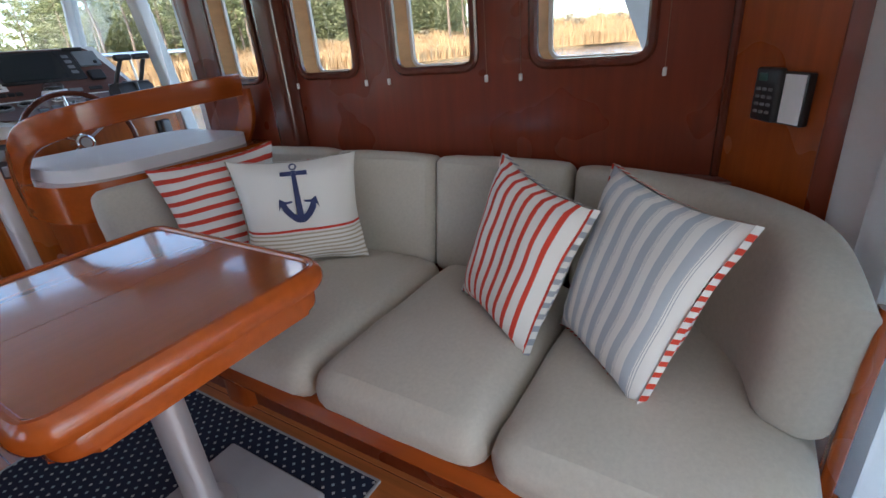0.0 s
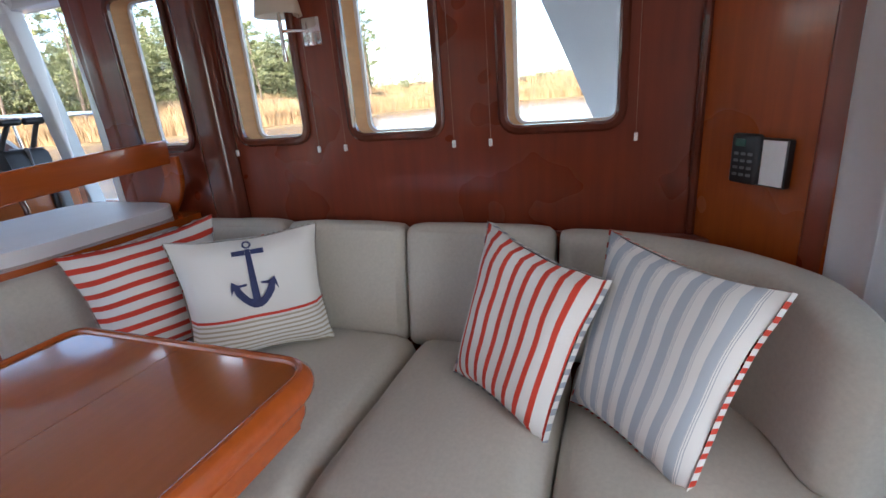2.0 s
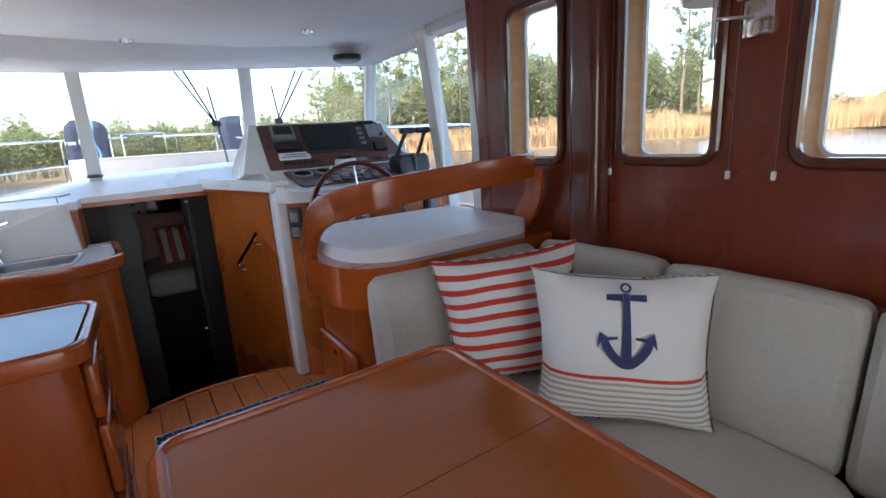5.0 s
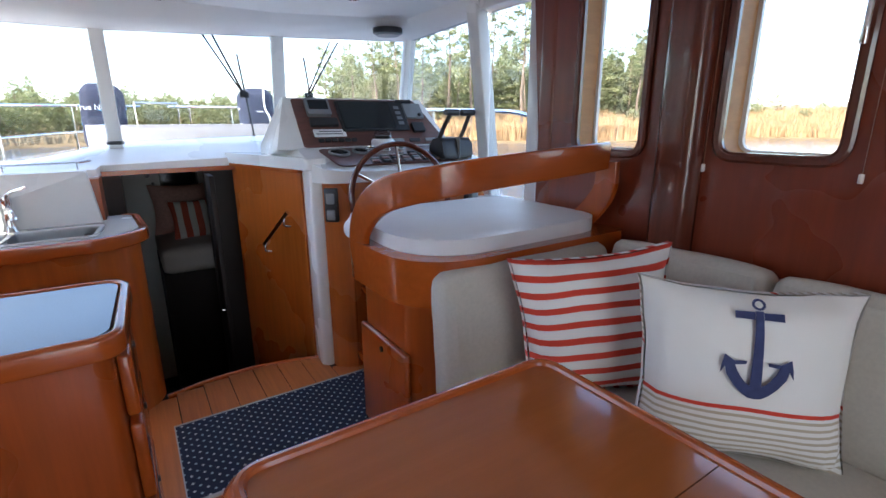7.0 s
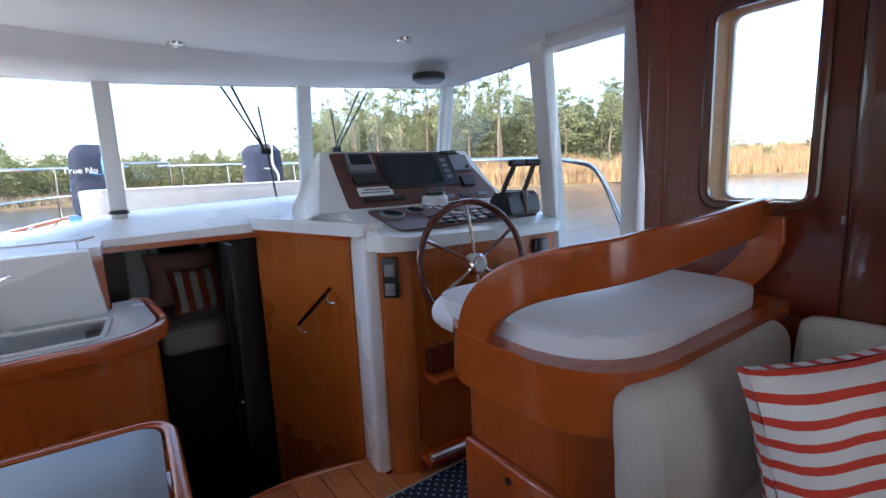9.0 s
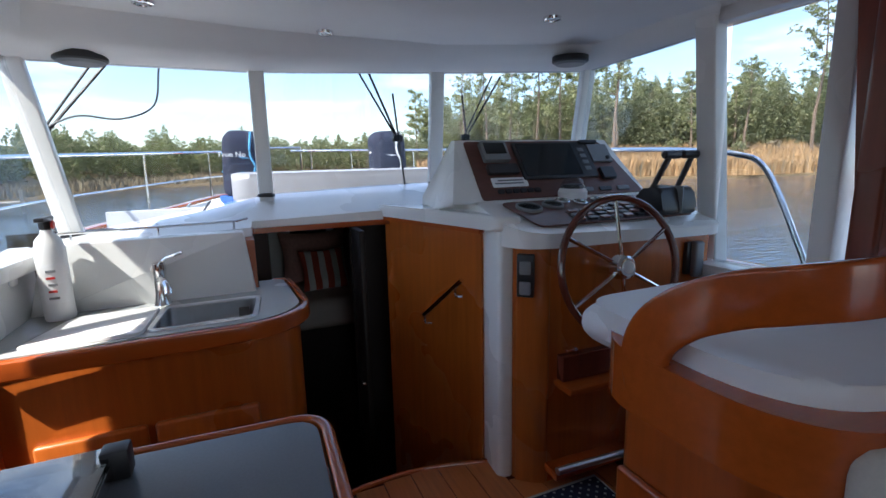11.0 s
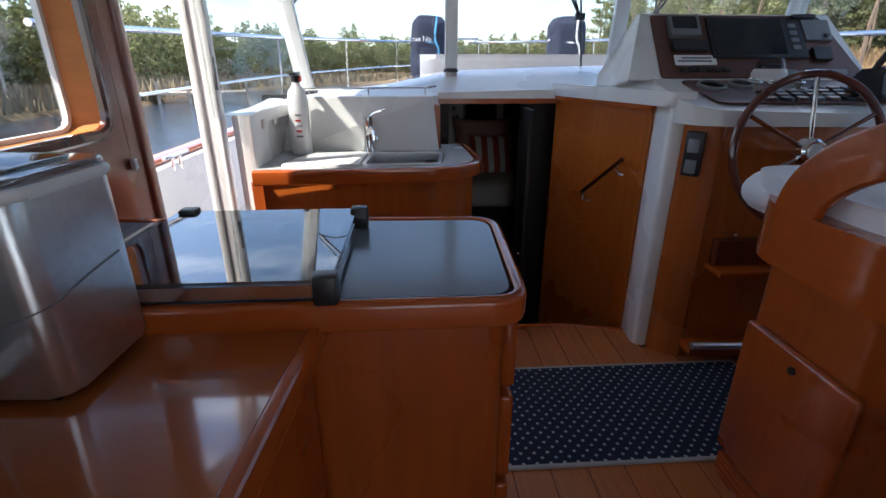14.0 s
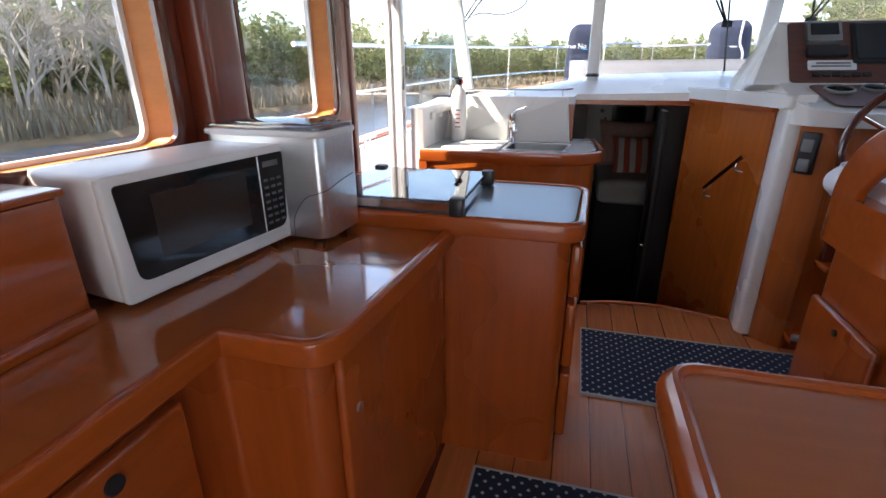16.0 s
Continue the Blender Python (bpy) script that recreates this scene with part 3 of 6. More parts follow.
# white inner coaming: dash top between windscreen, galley and companionway
bm = bmesh.new()
inner = [(-1.16, 3.60, 1.10), (-1.02, 4.14, 1.13), (-0.34, 4.22, 1.14), (-0.33, 4.42, 1.145), (0.36, 4.42, 1.16), (0.50, 4.25, 1.165), (0.66, 3.90, 1.165), (1.60, 3.60, 1.15), (1.64, 3.46, 1.12)]
outer = [(-1.30, 3.60, 1.09), (-1.10, 4.35, 1.13), (-0.60, 4.55, 1.19), (-0.24, 4.74, 1.255), (0.35, 4.74, 1.28), (0.75, 4.74, 1.285), (1.30, 4.52, 1.23), (1.62, 4.38, 1.19), (1.72, 3.46, 1.09)]
va, vb = [bm.verts.new(p) for p in inner], [bm.verts.new(p) for p in outer]
vc = [bm.verts.new((p[0], p[1], p[2] - 0.05)) for p in inner]
vm = [bm.verts.new((Vector(a) * 0.5 + Vector(b) * 0.5) + Vector((0, 0, 0.012))) for a, b in zip(inner, outer)]
for i in range(len(inner) - 1):
    bm.faces.new((va[i], va[i + 1], vm[i + 1], vm[i]))
    bm.faces.new((vm[i], vm[i + 1], vb[i + 1], vb[i]))
    bm.faces.new((vc[i], vc[i + 1], va[i + 1], va[i]))
structure("trim_dash_top", bm, GELCOAT, "white moulded shelf below the windscreen", "shelf", smooth=60)

structure("trim_white_cap", newprism(rounded([(0.325, 4.46), (0.55, 3.715), (0.575, 3.57), (0.67, 3.545), (0.72, 3.70), (0.66, 4.30)], [0.01, 0.02, 0.03, 0.02, 0, 0], 4), 1.127, 1.19, 0.014, 3), GELCOAT, "white capping over the companionway panel", "trim")

# companionway: stairwell down to a dark cabin
structure("wall_companionway", newprism([(0.36, 4.45), (0.585, 3.735), (0.62, 3.75), (0.40, 4.47)], -1.3, 1.125), CHERRY_LIT, "angled cherry panel beside the companionway, yellowed as if daylit", "wall")
structure("trim_companionway_top", newprism([(0.335, 4.44), (0.565, 3.715), (0.60, 3.73), (0.37, 4.46)], 1.105, 1.13), CHERRY_Y, "rounded wood capping on the companionway panel", "trim")
structure("trim_lintel", newprism([(-0.345, 4.40), (0.37, 4.40), (0.37, 4.48), (-0.345, 4.48)], 1.085, 1.112), CHERRY_X, "wood lintel over the companionway", "trim")
structure("wall_companionway_port", newprism([(-0.375, 4.10), (-0.335, 4.10), (-0.335, 4.47), (-0.375, 4.47)], -1.3, 1.10), CHERRY, "cherry jamb of the companionway", "wall")
bm = wall_with_holes([(-1.4, -1.3), (1.7, -1.3), (1.7, 1.12), (-1.4, 1.12)], [[(-0.245, -1.25), (0.222, -1.25), (0.222, 1.06), (-0.245, 1.06)]], "y", 4.74, 4.78)
structure("wall_cabin", bm, SHADE_LINING, "wood bulkhead of the cabin below, coloured near-black for shade", "wall", smooth=0)
structure("floor_cabin", newbox(-1.4, 3.76, -1.34, 1.7, 7.4, -1.30), SHADE_LINING, "cabin floor coloured near-black for shade", "floor")
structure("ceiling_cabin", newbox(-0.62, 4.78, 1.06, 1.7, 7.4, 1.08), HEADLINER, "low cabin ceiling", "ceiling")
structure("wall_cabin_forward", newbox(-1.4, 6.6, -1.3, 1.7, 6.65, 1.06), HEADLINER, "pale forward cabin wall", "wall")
structure("wall_cabin_port", newbox(-0.66, 4.78, -1.3, -0.62, 7.4, 1.06), SHADE_LINING, "cabin side", "wall")
structure("wall_stairwell_port", newbox(-0.42, 3.76, -1.3, -0.38, 4.74, 0.86), SHADE_LINING, "stairwell side below the galley, coloured near-black for shade", "wall")
structure("wall_cabin_starboard", newbox(1.66, 3.76, -1.3, 1.72, 7.4, 1.06), SHADE_LINING, "cabin side", "wall")
structure("wall_stairwell", newbox(-0.4, 3.72, -1.3, 0.64, 3.75, -0.03), SHADE_LINING, "riser below the saloon floor, coloured near-black for shade", "wall")

# floor: planks over a dark slab, with a curved nosing at the companionway
slab = [(-1.40, -0.30), (1.60, -0.30), (1.60, 3.90), (0.60, 3.90), (0.60, 3.70), (-0.25, 3.70), (-0.25, 3.90), (-1.40, 3.90)]
floor = structure("floor", newprism(slab, -0.06, -0.004), DARKWOOD, "teak plank floor with dark seams", "floor")
edge = smooth_path([(-0.20, 3.73, -0.005), (0.02, 3.785, -0.005), (0.30, 3.79, -0.005), (0.60, 3.715, -0.005)], 8)
structure("trim_step_nosing", newtube(edge, 0.014, 8), CHERRY_X, "curved wood step nosing", "trim")

# ---- settee, table, pillows ----
settee = thing("settee", (0.85, 1.0, 0.0), "built-in U-shaped settee on a cherry plinth with grey cushions", "settee")
part("plinth", newprism([(0.64, -0.08), (1.44, -0.08), (1.44, 2.30), (0.64, 2.30)], 0.0, 0.34), WALLWOOD, settee, "dark red recessed plinth")
front = rounded([(0.45, -0.10), (1.44, -0.10), (1.44, 2.33), (0.60, 2.33), (0.60, 1.80), (0.45, 1.74)], [0.01, 0, 0, 0, 0.02, 0.05])
part("seat_rail", newprism(front, 0.335, 0.405, 0.008), CHERRY_Y, settee, "rounded cherry seat rail")
part("end_post", newprism(rounded([(0.60, 1.74), (0.78, 1.74), (0.78, 1.92), (0.60, 1.92)], 0.06), 0.0, 0.336), CHERRY, settee)
post = newprism(rounded([(0.45, -0.145), (0.74, -0.145), (0.74, -0.10), (0.45, -0.10)], 0.012), 0.0, 0.42)
part("end_panel", post, CHERRY, settee)
bm = bmesh.new()
sweep(bm, smooth_path([(0.735, -0.115, 0.40), (0.735, -0.118, 0.70), (0.738, -0.122, 0.80), (0.75, -0.126, 0.865)], 5), rounded([(-0.014, -0.022), (0.014, -0.022), (0.014, 0.022), (-0.014, 0.022)], 0.008, 3), up=(1, 0, 0))
part("end_trim", bm, CHERRY, settee, "rounded upright wood end trim")

SEAT_Z = 0.555
seats = [(0.42, 1.095, 1.21, 1.735), (0.42, 0.535, 1.21, 1.085)]
for x0, y0, x1, y1 in seats:
    part("seat_cushion", cushion(x0, y0, 0.405, x1, y1, SEAT_Z, 0.066, (0.008, 0.004, 0.022)), FABRIC, settee)
part("seat_cushion", cushion(0.575, 1.745, 0.405, 1.21, 2.22, SEAT_Z, 0.045, (0.008, 0.004, 0.018)), FABRIC, settee)
# corner seat cushion
bm = cushion(0.41, -0.09, 0.405, 1.21, 0.525, SEAT_Z, 0.066, (0.008, 0.004, 0.022))
part("seat_cushion", bm, FABRIC, settee)
for y0, y1 in ((0.605, 1.138), (1.148, 1.662), (1.672, 2.20)):
    tilt = Matrix.Translation((1.22, 0, 0.53)) @ Matrix.Rotation(radians(9), 4, "Y") @ Matrix.Translation((-1.22, 0, -0.53))
    part("back_cushion", cushion(1.185, y0, 0.50, 1.315, y1, 0.955, 0.04, (0.02, 0.0, 0.006), tilt), FABRIC, settee)
part("back_support", newbox(1.37, 0.10, 0.405, 1.435, 2.30, 0.90, 0.008), WALLWOOD, settee, "dark wood back support")
tilt = Matrix.Translation((0, 2.24, 0.53)) @ Matrix.Rotation(radians(-4), 4, "X") @ Matrix.Translation((0, -2.24, -0.53))
part("back_cushion", cushion(0.525, 2.185, 0.475, 1.29, 2.30, 0.925, 0.05, (0.0, 0.02, 0.006), tilt), FABRIC, settee)


def curved_back():
    """The corner back cushion, bent round from the side wall to the after end."""
    path = smooth_path([(1.295, 0.585), (1.27, 0.38), (1.15, 0.14), (0.95, -0.02), (0.715, -0.075)], 8)
    bm = bmesh.new()
    rings = []
    k = len(path)
    for i, p in enumerate(path):
        a, b = path[max(0, i - 1)], path[min(k - 1, i + 1)]
        d = (b - a).normalized()
        nrm = Vector((-d.y, d.x)) * -1
        s = i / (k - 1)
        squeeze = min(1.0, (min(i, k - 1 - i) / 2.0 + 0.25)) ** 0.4
        top = 0.945 - 0.10 * max(0, s - 0.72) ** 1.4 * 4
        low = 0.50 + 0.055 * s
        th = 0.105 * squeeze
        prof = rounded([(-0.02, low), (th, low), (th - 0.035, top), (-0.045, top)], 0.04, 4)
        ring = []
        for u, z in prof:
            bulge = 0.018 * math.sin(math.pi * min(1, max(0, (z - low) / (top - low)))) if u > 0.03 else 0
            q = p + nrm * (u + bulge)
            zc = (top + low) / 2
            ring.append(bm.verts.new((q.x, q.y, zc + (z - zc) * (0.9 + 0.1 * squeeze))))
        rings.append(ring)
    for a, b in zip(rings, rings[1:]):
        for j in range(len(a)):
            bm.faces.new((a[j], a[(j + 1) % len(a)], b[(j + 1) % len(a)], b[j]))
    bm.faces.new(rings[0])
    bm.faces.new(rings[-1][::-1])
    return bm


part("back_cushion", curved_back(), FABRIC, settee, "", 60)


def pillow(name, tl, tr, br, bl, cloth, edge_cloth, thick, label, flip=False):
    """A square cushion slung between four corners, swollen towards its middle, with its own edge strip."""
    tl, tr, br, bl = (Vector(p) for p in (tl, tr, br, bl))
    c = (tl + tr + br + bl) / 4
    nrm = ((bl - tl).cross(tr - tl)).normalized()
    n = 16
    t = thing(name, (c.x, c.y, min(bl.z, br.z)), label, "cushion", "scatter cushions on the settee")
    for side in (1, -1):
        bm = bmesh.new()
        uv = bm.loops.layers.uv.new("cloth")
        g = []
        for i in range(n + 1):
            row = []
            for j in range(n + 1):
                u, v = j / n, i / n
                p = (bl * (1 - u) + br * u) * (1 - v) + (tl * (1 - u) + tr * u) * v
                a, b = 2 * u - 1, 2 * v - 1
                p += (c - p) * (0.10 * ((1 - a * a) * b * b + (1 - b * b) * a * a))
                h = thick * ((1 - a ** 4) * (1 - b ** 4)) ** 0.55
                p += nrm * side * (h + 0.010) + nrm * 0.008 * noise.noise(p * 9)
                p += 0.006 * noise.noise_vector(p * 14) * (0.3 + a * a * b * b)
                row.append(bm.verts.new(p))
            g.append(row)
        for i in range(n):
            for j in range(n):
                f = bm.faces.new((g[i][j], g[i][j + 1], g[i + 1][j + 1], g[i + 1][j]))
                for lp, (ii, jj) in zip(f.loops, ((i, j), (i, j + 1), (i + 1, j + 1), (i + 1, j))):
                    lp[uv].uv = (jj / n, ii / n)
        back = edge_cloth if side < 0 else cloth
        ob = part("front_cover" if side > 0 else "back_cover", bm, back, t, "", 80)
    bm = bmesh.new()
    uv = bm.loops.layers.uv.new("cloth")
    ring = []
    for (p, q) in ((bl, br), (br, tr), (tr, tl), (tl, bl)):
        for k in range(n):
            s = k / n
            a = 2 * s - 1
            w = p.lerp(q, s)
            ring.append((w + (c - w) * 0.10 * (1 - a * a), s))
    m_ = len(ring)
    ra = [bm.verts.new(w + nrm * 0.0135 + 0.003 * noise.noise_vector(w * 14) + (w - c).normalized() * 0.004) for w, s in ring]
    rb = [bm.verts.new(w - nrm * 0.0135 + 0.003 * noise.noise_vector(w * 14) + (w - c).normalized() * 0.004) for w, s in ring]
    for k in range(m_):
        j = (k + 1) % m_
        f = bm.faces.new((ra[k], ra[j], rb[j], rb[k]))
        vals = ((0, ring[k][1]), (0, ring[k][1] + 1 / n), (1, ring[k][1] + 1 / n), (1, ring[k][1]))
        for lp, q in zip(f.loops, vals):
            lp[uv].uv = q
    part("edge_strip", bm, edge_cloth, t, "contrasting striped edge", 80)
    return t, c, nrm, (tr - tl + br - bl).normalized(), (tl - bl + tr - br).normalized()


pillow("scatter_cushion", (0.68, 2.11, 0.985), (1.13, 1.90, 1.015), (1.09, 1.85, 0.57), (0.70, 2.03, 0.56), RED_STRIPE_H, RED_STRIPE_H, 0.07,
       "cream cushion with level red stripes leaning in the settee corner")
ap, ac, an, ar, au = pillow("scatter_cushion", (0.815, 1.78, 1.005), (1.15, 1.435, 0.99), (1.10, 1.395, 0.56), (0.775, 1.735, 0.575), ANCHOR_CLOTH, ANCHOR_CLOTH, 0.075,
                            "white cushion with a navy anchor and beige pinstriped base")
pillow("scatter_cushion", (1.12, 0.775, 1.01), (0.90, 0.425, 0.935), (0.755, 0.565, 0.535), (0.955, 0.86, 0.585), RED_STRIPE_V, EDGE_GREY, 0.065,
       "cream cushion with bold red stripes tilted against the backrest")
pillow("scatter_cushion", (1.09, 0.425, 1.005), (0.79, 0.085, 0.975), (0.655, 0.255, 0.55), (0.915, 0.505, 0.57), GREY_STRIPE, EDGE_RED, 0.065,
       "cream cushion with pale grey stripes and a red striped edge")

# navy anchor printed on the white cushion
INK = material("navy_print", (0.035, 0.045, 0.12), 0.9, vary=0.25, scale=(60, 60, 60))
bm = bmesh.new()


def on_cushion(u, v):
    """u to the right, v up on the cushion face, from -1 to 1, laid over its swelling."""
    w = v + 0.16
    h = 0.075 * ((1 - u ** 4) * (1 - w ** 4)) ** 0.55 + 0.019
    return ac + ar * (u * 0.235) + au * (w * 0.215) + an * h


def ink(pts):
    bm.faces.new([bm.verts.new(on_cushion(u, 0.70 + (v - 0.70) * 0.87)) for u, v in pts])


def ink_strip(path, w):
    for (a, b), (c, d) in zip(path, path[1:]):
        t = Vector((c - a, d - b)).normalized()
        k = Vector((-t.y, t.x)) * w
        ink([(a + k.x, b + k.y), (c + k.x, d + k.y), (c - k.x, d - k.y), (a - k.x, b - k.y)])


for k in range(9):
    v0, v1 = 0.62 - k * 0.1, 0.52 - k * 0.1
    ink([(-0.034 - 0.002 * k, v0), (0.034 + 0.002 * k, v0), (0.036 + 0.002 * k, v1), (-0.036 - 0.002 * k, v1)])
ink_strip([(0.050 * math.cos(a / 10 * 6.2832), 0.69 + 0.052 * math.sin(a / 10 * 6.2832)) for a in range(11)], 0.013)
for x0, x1 in ((-0.21, -0.037), (0.037, 0.21)):
    ink([(x0, 0.605), (x0, 0.525), (x1, 0.52), (x1, 0.61)])
for sgn in (-1, 1):
    # arms that meet in a blunt point, each with a two-barbed fluke
    outer = [(0.0, -0.43), (0.06, -0.42), (0.12, -0.37), (0.19, -0.28), (0.255, -0.16), (0.275, -0.06)]
    inner = [(0.0, -0.27), (0.05, -0.265), (0.085, -0.24), (0.125, -0.18), (0.165, -0.10), (0.19, -0.03)]
    for a, b, c, d in zip(outer, outer[1:], inner[1:], inner):
        q = [(sgn * x, y) for x, y in (a, b, c, d)]
        ink(q if sgn > 0 else q[::-1])
    for q in ([(0.19, -0.03), (0.275, -0.06), (0.285, 0.09), (0.20, 0.02)], [(0.20, 0.02), (0.09, 0.03), (0.095, -0.01), (0.19, -0.03)], [(0.275, -0.06), (0.315, -0.15), (0.305, -0.03), (0.285, 0.09)]):
        q = [(sgn * x, y) for x, y in q]
        ink(q if sgn > 0 else q[::-1])
part("anchor_print", bm, INK, ap, "navy anchor print", 0)

# table on a steel pedestal
table = thing("dining_table", (0.20, 1.40, 0.0), "varnished cherry dining table with raised edge on steel pedestal", "table")
TX0, TX1, TY0, TY1, TZ = -0.155, 0.535, 1.004, 1.82, 0.86
part("table_leaf", newbox(TX0 + 0.03, TY0 + 0.03, TZ - 0.03, TX1 - 0.03, 1.4035, TZ - 0.006), TABLEWOOD, table)
part("table_leaf", newbox(TX0 + 0.03, 1.4055, TZ - 0.03, TX1 - 0.03, TY1 - 0.03, TZ - 0.006), TABLEWOOD, table)
bm = bmesh.new()
sweep(bm, [(x, y, TZ - 0.03) for x, y in rounded([(TX0 + 0.02, TY0 + 0.02), (TX1 - 0.02, TY0 + 0.02), (TX1 - 0.02, TY1 - 0.02), (TX0 + 0.02, TY1 - 0.02)], [0.05, 0.08, 0.05, 0.05], 6)],
      [(0.008, -0.030), (0.018, -0.024), (0.024, -0.012), (0.0255, 0.002), (0.022, 0.015), (0.013, 0.026), (0.006, 0.0325), (-0.002, 0.034), (-0.008, 0.031), (-0.011, 0.0245), (-0.015, 0.0235), (-0.015, -0.030)], closed=True)
part("edge_rail", bm, CHERRY_Y, table, "rounded raised edge rail")
under = rounded([(TX0 + 0.035, TY0 + 0.022), (TX1 - 0.035, TY0 + 0.022), (TX1 - 0.035, TY1 - 0.022), (TX0 + 0.035, TY1 - 0.022)], 0.06, 5)
part("lower_leaf", newprism(under, TZ - 0.118, TZ - 0.0605, 0.02, 4), CHERRY_Y, table, "folded lower table leaf")
part("pedestal", newlathe([(0.09, 0.055), (0.09, 0.066), (0.055, 0.075), (0.047, 0.09), (0.047, 0.72), (0.12, 0.735), (0.12, 0.748)], Matrix.Translation((0.20, 1.42, 0.0)), 24), SATIN, table, "satin silver column")
part("lever", newtube(smooth_path([(0.24, 1.44, 0.66), (0.32, 1.47, 0.66), (0.325, 1.47, 0.60), (0.27, 1.45, 0.58)], 5), 0.006, 8), CHROME, table, "steel locking lever")

part("base_plate", newbox(-0.02, 1.12, 0.0105, 0.42, 1.59, 0.06, 0.012, 3), SKYLINER, table, "grey painted base plate")


def rug(x0, y0, x1, y1, label):
    t = thing("rug", ((x0 + x1) / 2, (y0 + y1) / 2, 0.0), label, "rug", "dotted navy rugs")
    bm = bmesh.new()
    uv = bm.loops.layers.uv.new("cloth")
    box(bm, x0, y0, 0.001, x1, y1, 0.010)
    for f in bm.faces:
        for lp in f.loops:
            lp[uv].uv = (lp.vert.co.x, lp.vert.co.y)
    part("carpet", bm, RUG, t, "", 0)
    bm = bmesh.new()
    sweep(bm, [(x0, y0, 0.006), (x1, y0, 0.006), (x1, y1, 0.006), (x0, y1, 0.006)], [(-0.006, -0.005), (0.006, -0.005), (0.006, 0.006), (-0.006, 0.006)], closed=True)
    part("binding", bm, BIND, t, "pale bound edge")


BIND = material("rug_binding", (0.40, 0.42, 0.42), 0.9, vary=0.1, scale=(60, 60, 60))
rug(-0.195, 2.845, 0.975, 3.40, "navy rug with pale dots and bound edge by the helm")
rug(-0.55, 1.02, 0.565, 2.335, "navy rug with pale dots under the dining table")

# ---- helm seat ----
hs = thing("helm_bench", (0.95, 2.6, 0.0), "double helm seat with white cushion and bent cherry back rail", "seat")
base = rounded([(0.525, 2.44), (0.66, 2.315), (1.42, 2.315), (1.42, 2.86), (0.60, 2.86), (0.525, 2.80)], [0.04, 0.03, 0, 0, 0.05, 0.03])
part("seat_base", newprism(base, 0.0, 0.805), CHERRY, hs, "cherry cabinet base")
dr = part("cabinet_door", newbox(0.500, 2.425, 0.13, 0.526, 2.80, 0.59, 0.012, 3), CHERRY, hs, "raised cherry door")
part("lock", newlathe([(0.011, 0), (0.011, 0.006), (0.004, 0.007)], pose(0.500, 2.605, 0.545, 0, -90, 0), 12), BLACK, dr, "dark round lock")
part("base_grille", newbox(0.512, 2.43, 0.03, 0.527, 2.79, 0.10, 0.004), CHERRY_Y, hs, "slatted toe board")
for k in range(3):
    part("grille_slat", newbox(0.505, 2.44, 0.036 + 0.022 * k, 0.513, 2.78, 0.048 + 0.022 * k, 0.003), CHERRY_Y, hs)
rim = rounded([(0.4545, 2.255), (1.425, 2.255), (1.425, 2.93), (0.62, 2.95), (0.4545, 2.80)], [0.30, 0.05, 0.03, 0.14, 0.10], 12)
part("seat_rim", newprism(rim, 0.800, 0.953, 0.018, 4), CHERRY_X, hs, "deep moulded cherry seat rim")
cush = bmesh.new()
cp = rounded([(0.492, 2.300), (1.375, 2.312), (1.385, 3.0), (0.53, 3.0)], [0.30, 0.17, 0.17, 0.13], 12)
prism(cush, cp, 0.915, 1.004, 0.034, 5)
part("seat_cushion", cush, VINYL, hs, "white vinyl seat cushion", 50)
part("cushion_front", cushion(0.525, 2.84, 0.885, 0.66, 3.015, 0.99, 0.05, (0.008, 0.008, 0.008)), VINYL, hs, "white rolled cushion front")
# back rail: rises from the port side of the rim and bends round behind the seat
spine = [(0.470, 2.66, 0.85), (0.470, 2.695, 0.93), (0.470, 2.675, 1.01), (0.472, 2.60, 1.085), (0.482, 2.50, 1.140), (0.515, 2.405, 1.172), (0.59, 2.325, 1.195), (0.72, 2.29, 1.212), (0.95, 2.28, 1.226), (1.20, 2.29, 1.238), (1.36, 2.33, 1.24)]
path = smooth_path(spine, 6)
bm = bmesh.new()
rings = []
for i, p in enumerate(path):
    d = (path[min(i + 1, len(path) - 1)] - path[max(i - 1, 0)]).normalized()
    flat = Vector((d.x, d.y, 0))
    # the board stands on edge and follows the plan of the seat: upright along the back, in the side's plane where it comes down
    side = Vector((1, 0, 0)) if i < 14 else Vector((-flat.y, flat.x, 0)).normalized()
    w = side.cross(d).normalized()
    half = 0.068 - 0.016 * min(1, i / 36)
    prof = rounded([(-0.014, -half), (0.014, -half), (0.014, half), (-0.014, half)], 0.009, 3)
    rings.append([bm.verts.new(p + side * u + w * v) for u, v in prof])
for r0, r1 in zip(rings, rings[1:]):
    for j in range(len(r0)):
        bm.faces.new((r0[j], r0[(j + 1) % len(r0)], r1[(j + 1) % len(r0)], r1[j]))
bm.faces.new(rings[0][::-1])
bm.faces.new(rings[-1])
part("back_rail", bm, CHERRY_X, hs, "bent laminated cherry back rail", 50)
bm = bmesh.new()
sweep(bm, smooth_path([(1.37, 2.33, 1.22), (1.375, 2.34, 1.10), (1.39, 2.44, 0.98), (1.40, 2.55, 0.90)], 5), rounded([(-0.014, -0.05), (0.014, -0.05), (0.014, 0.05), (-0.014, 0.05)], 0.010, 3), up=(0, 1, 0))
part("arm_support", bm, CHERRY, hs, "curved cherry arm support")

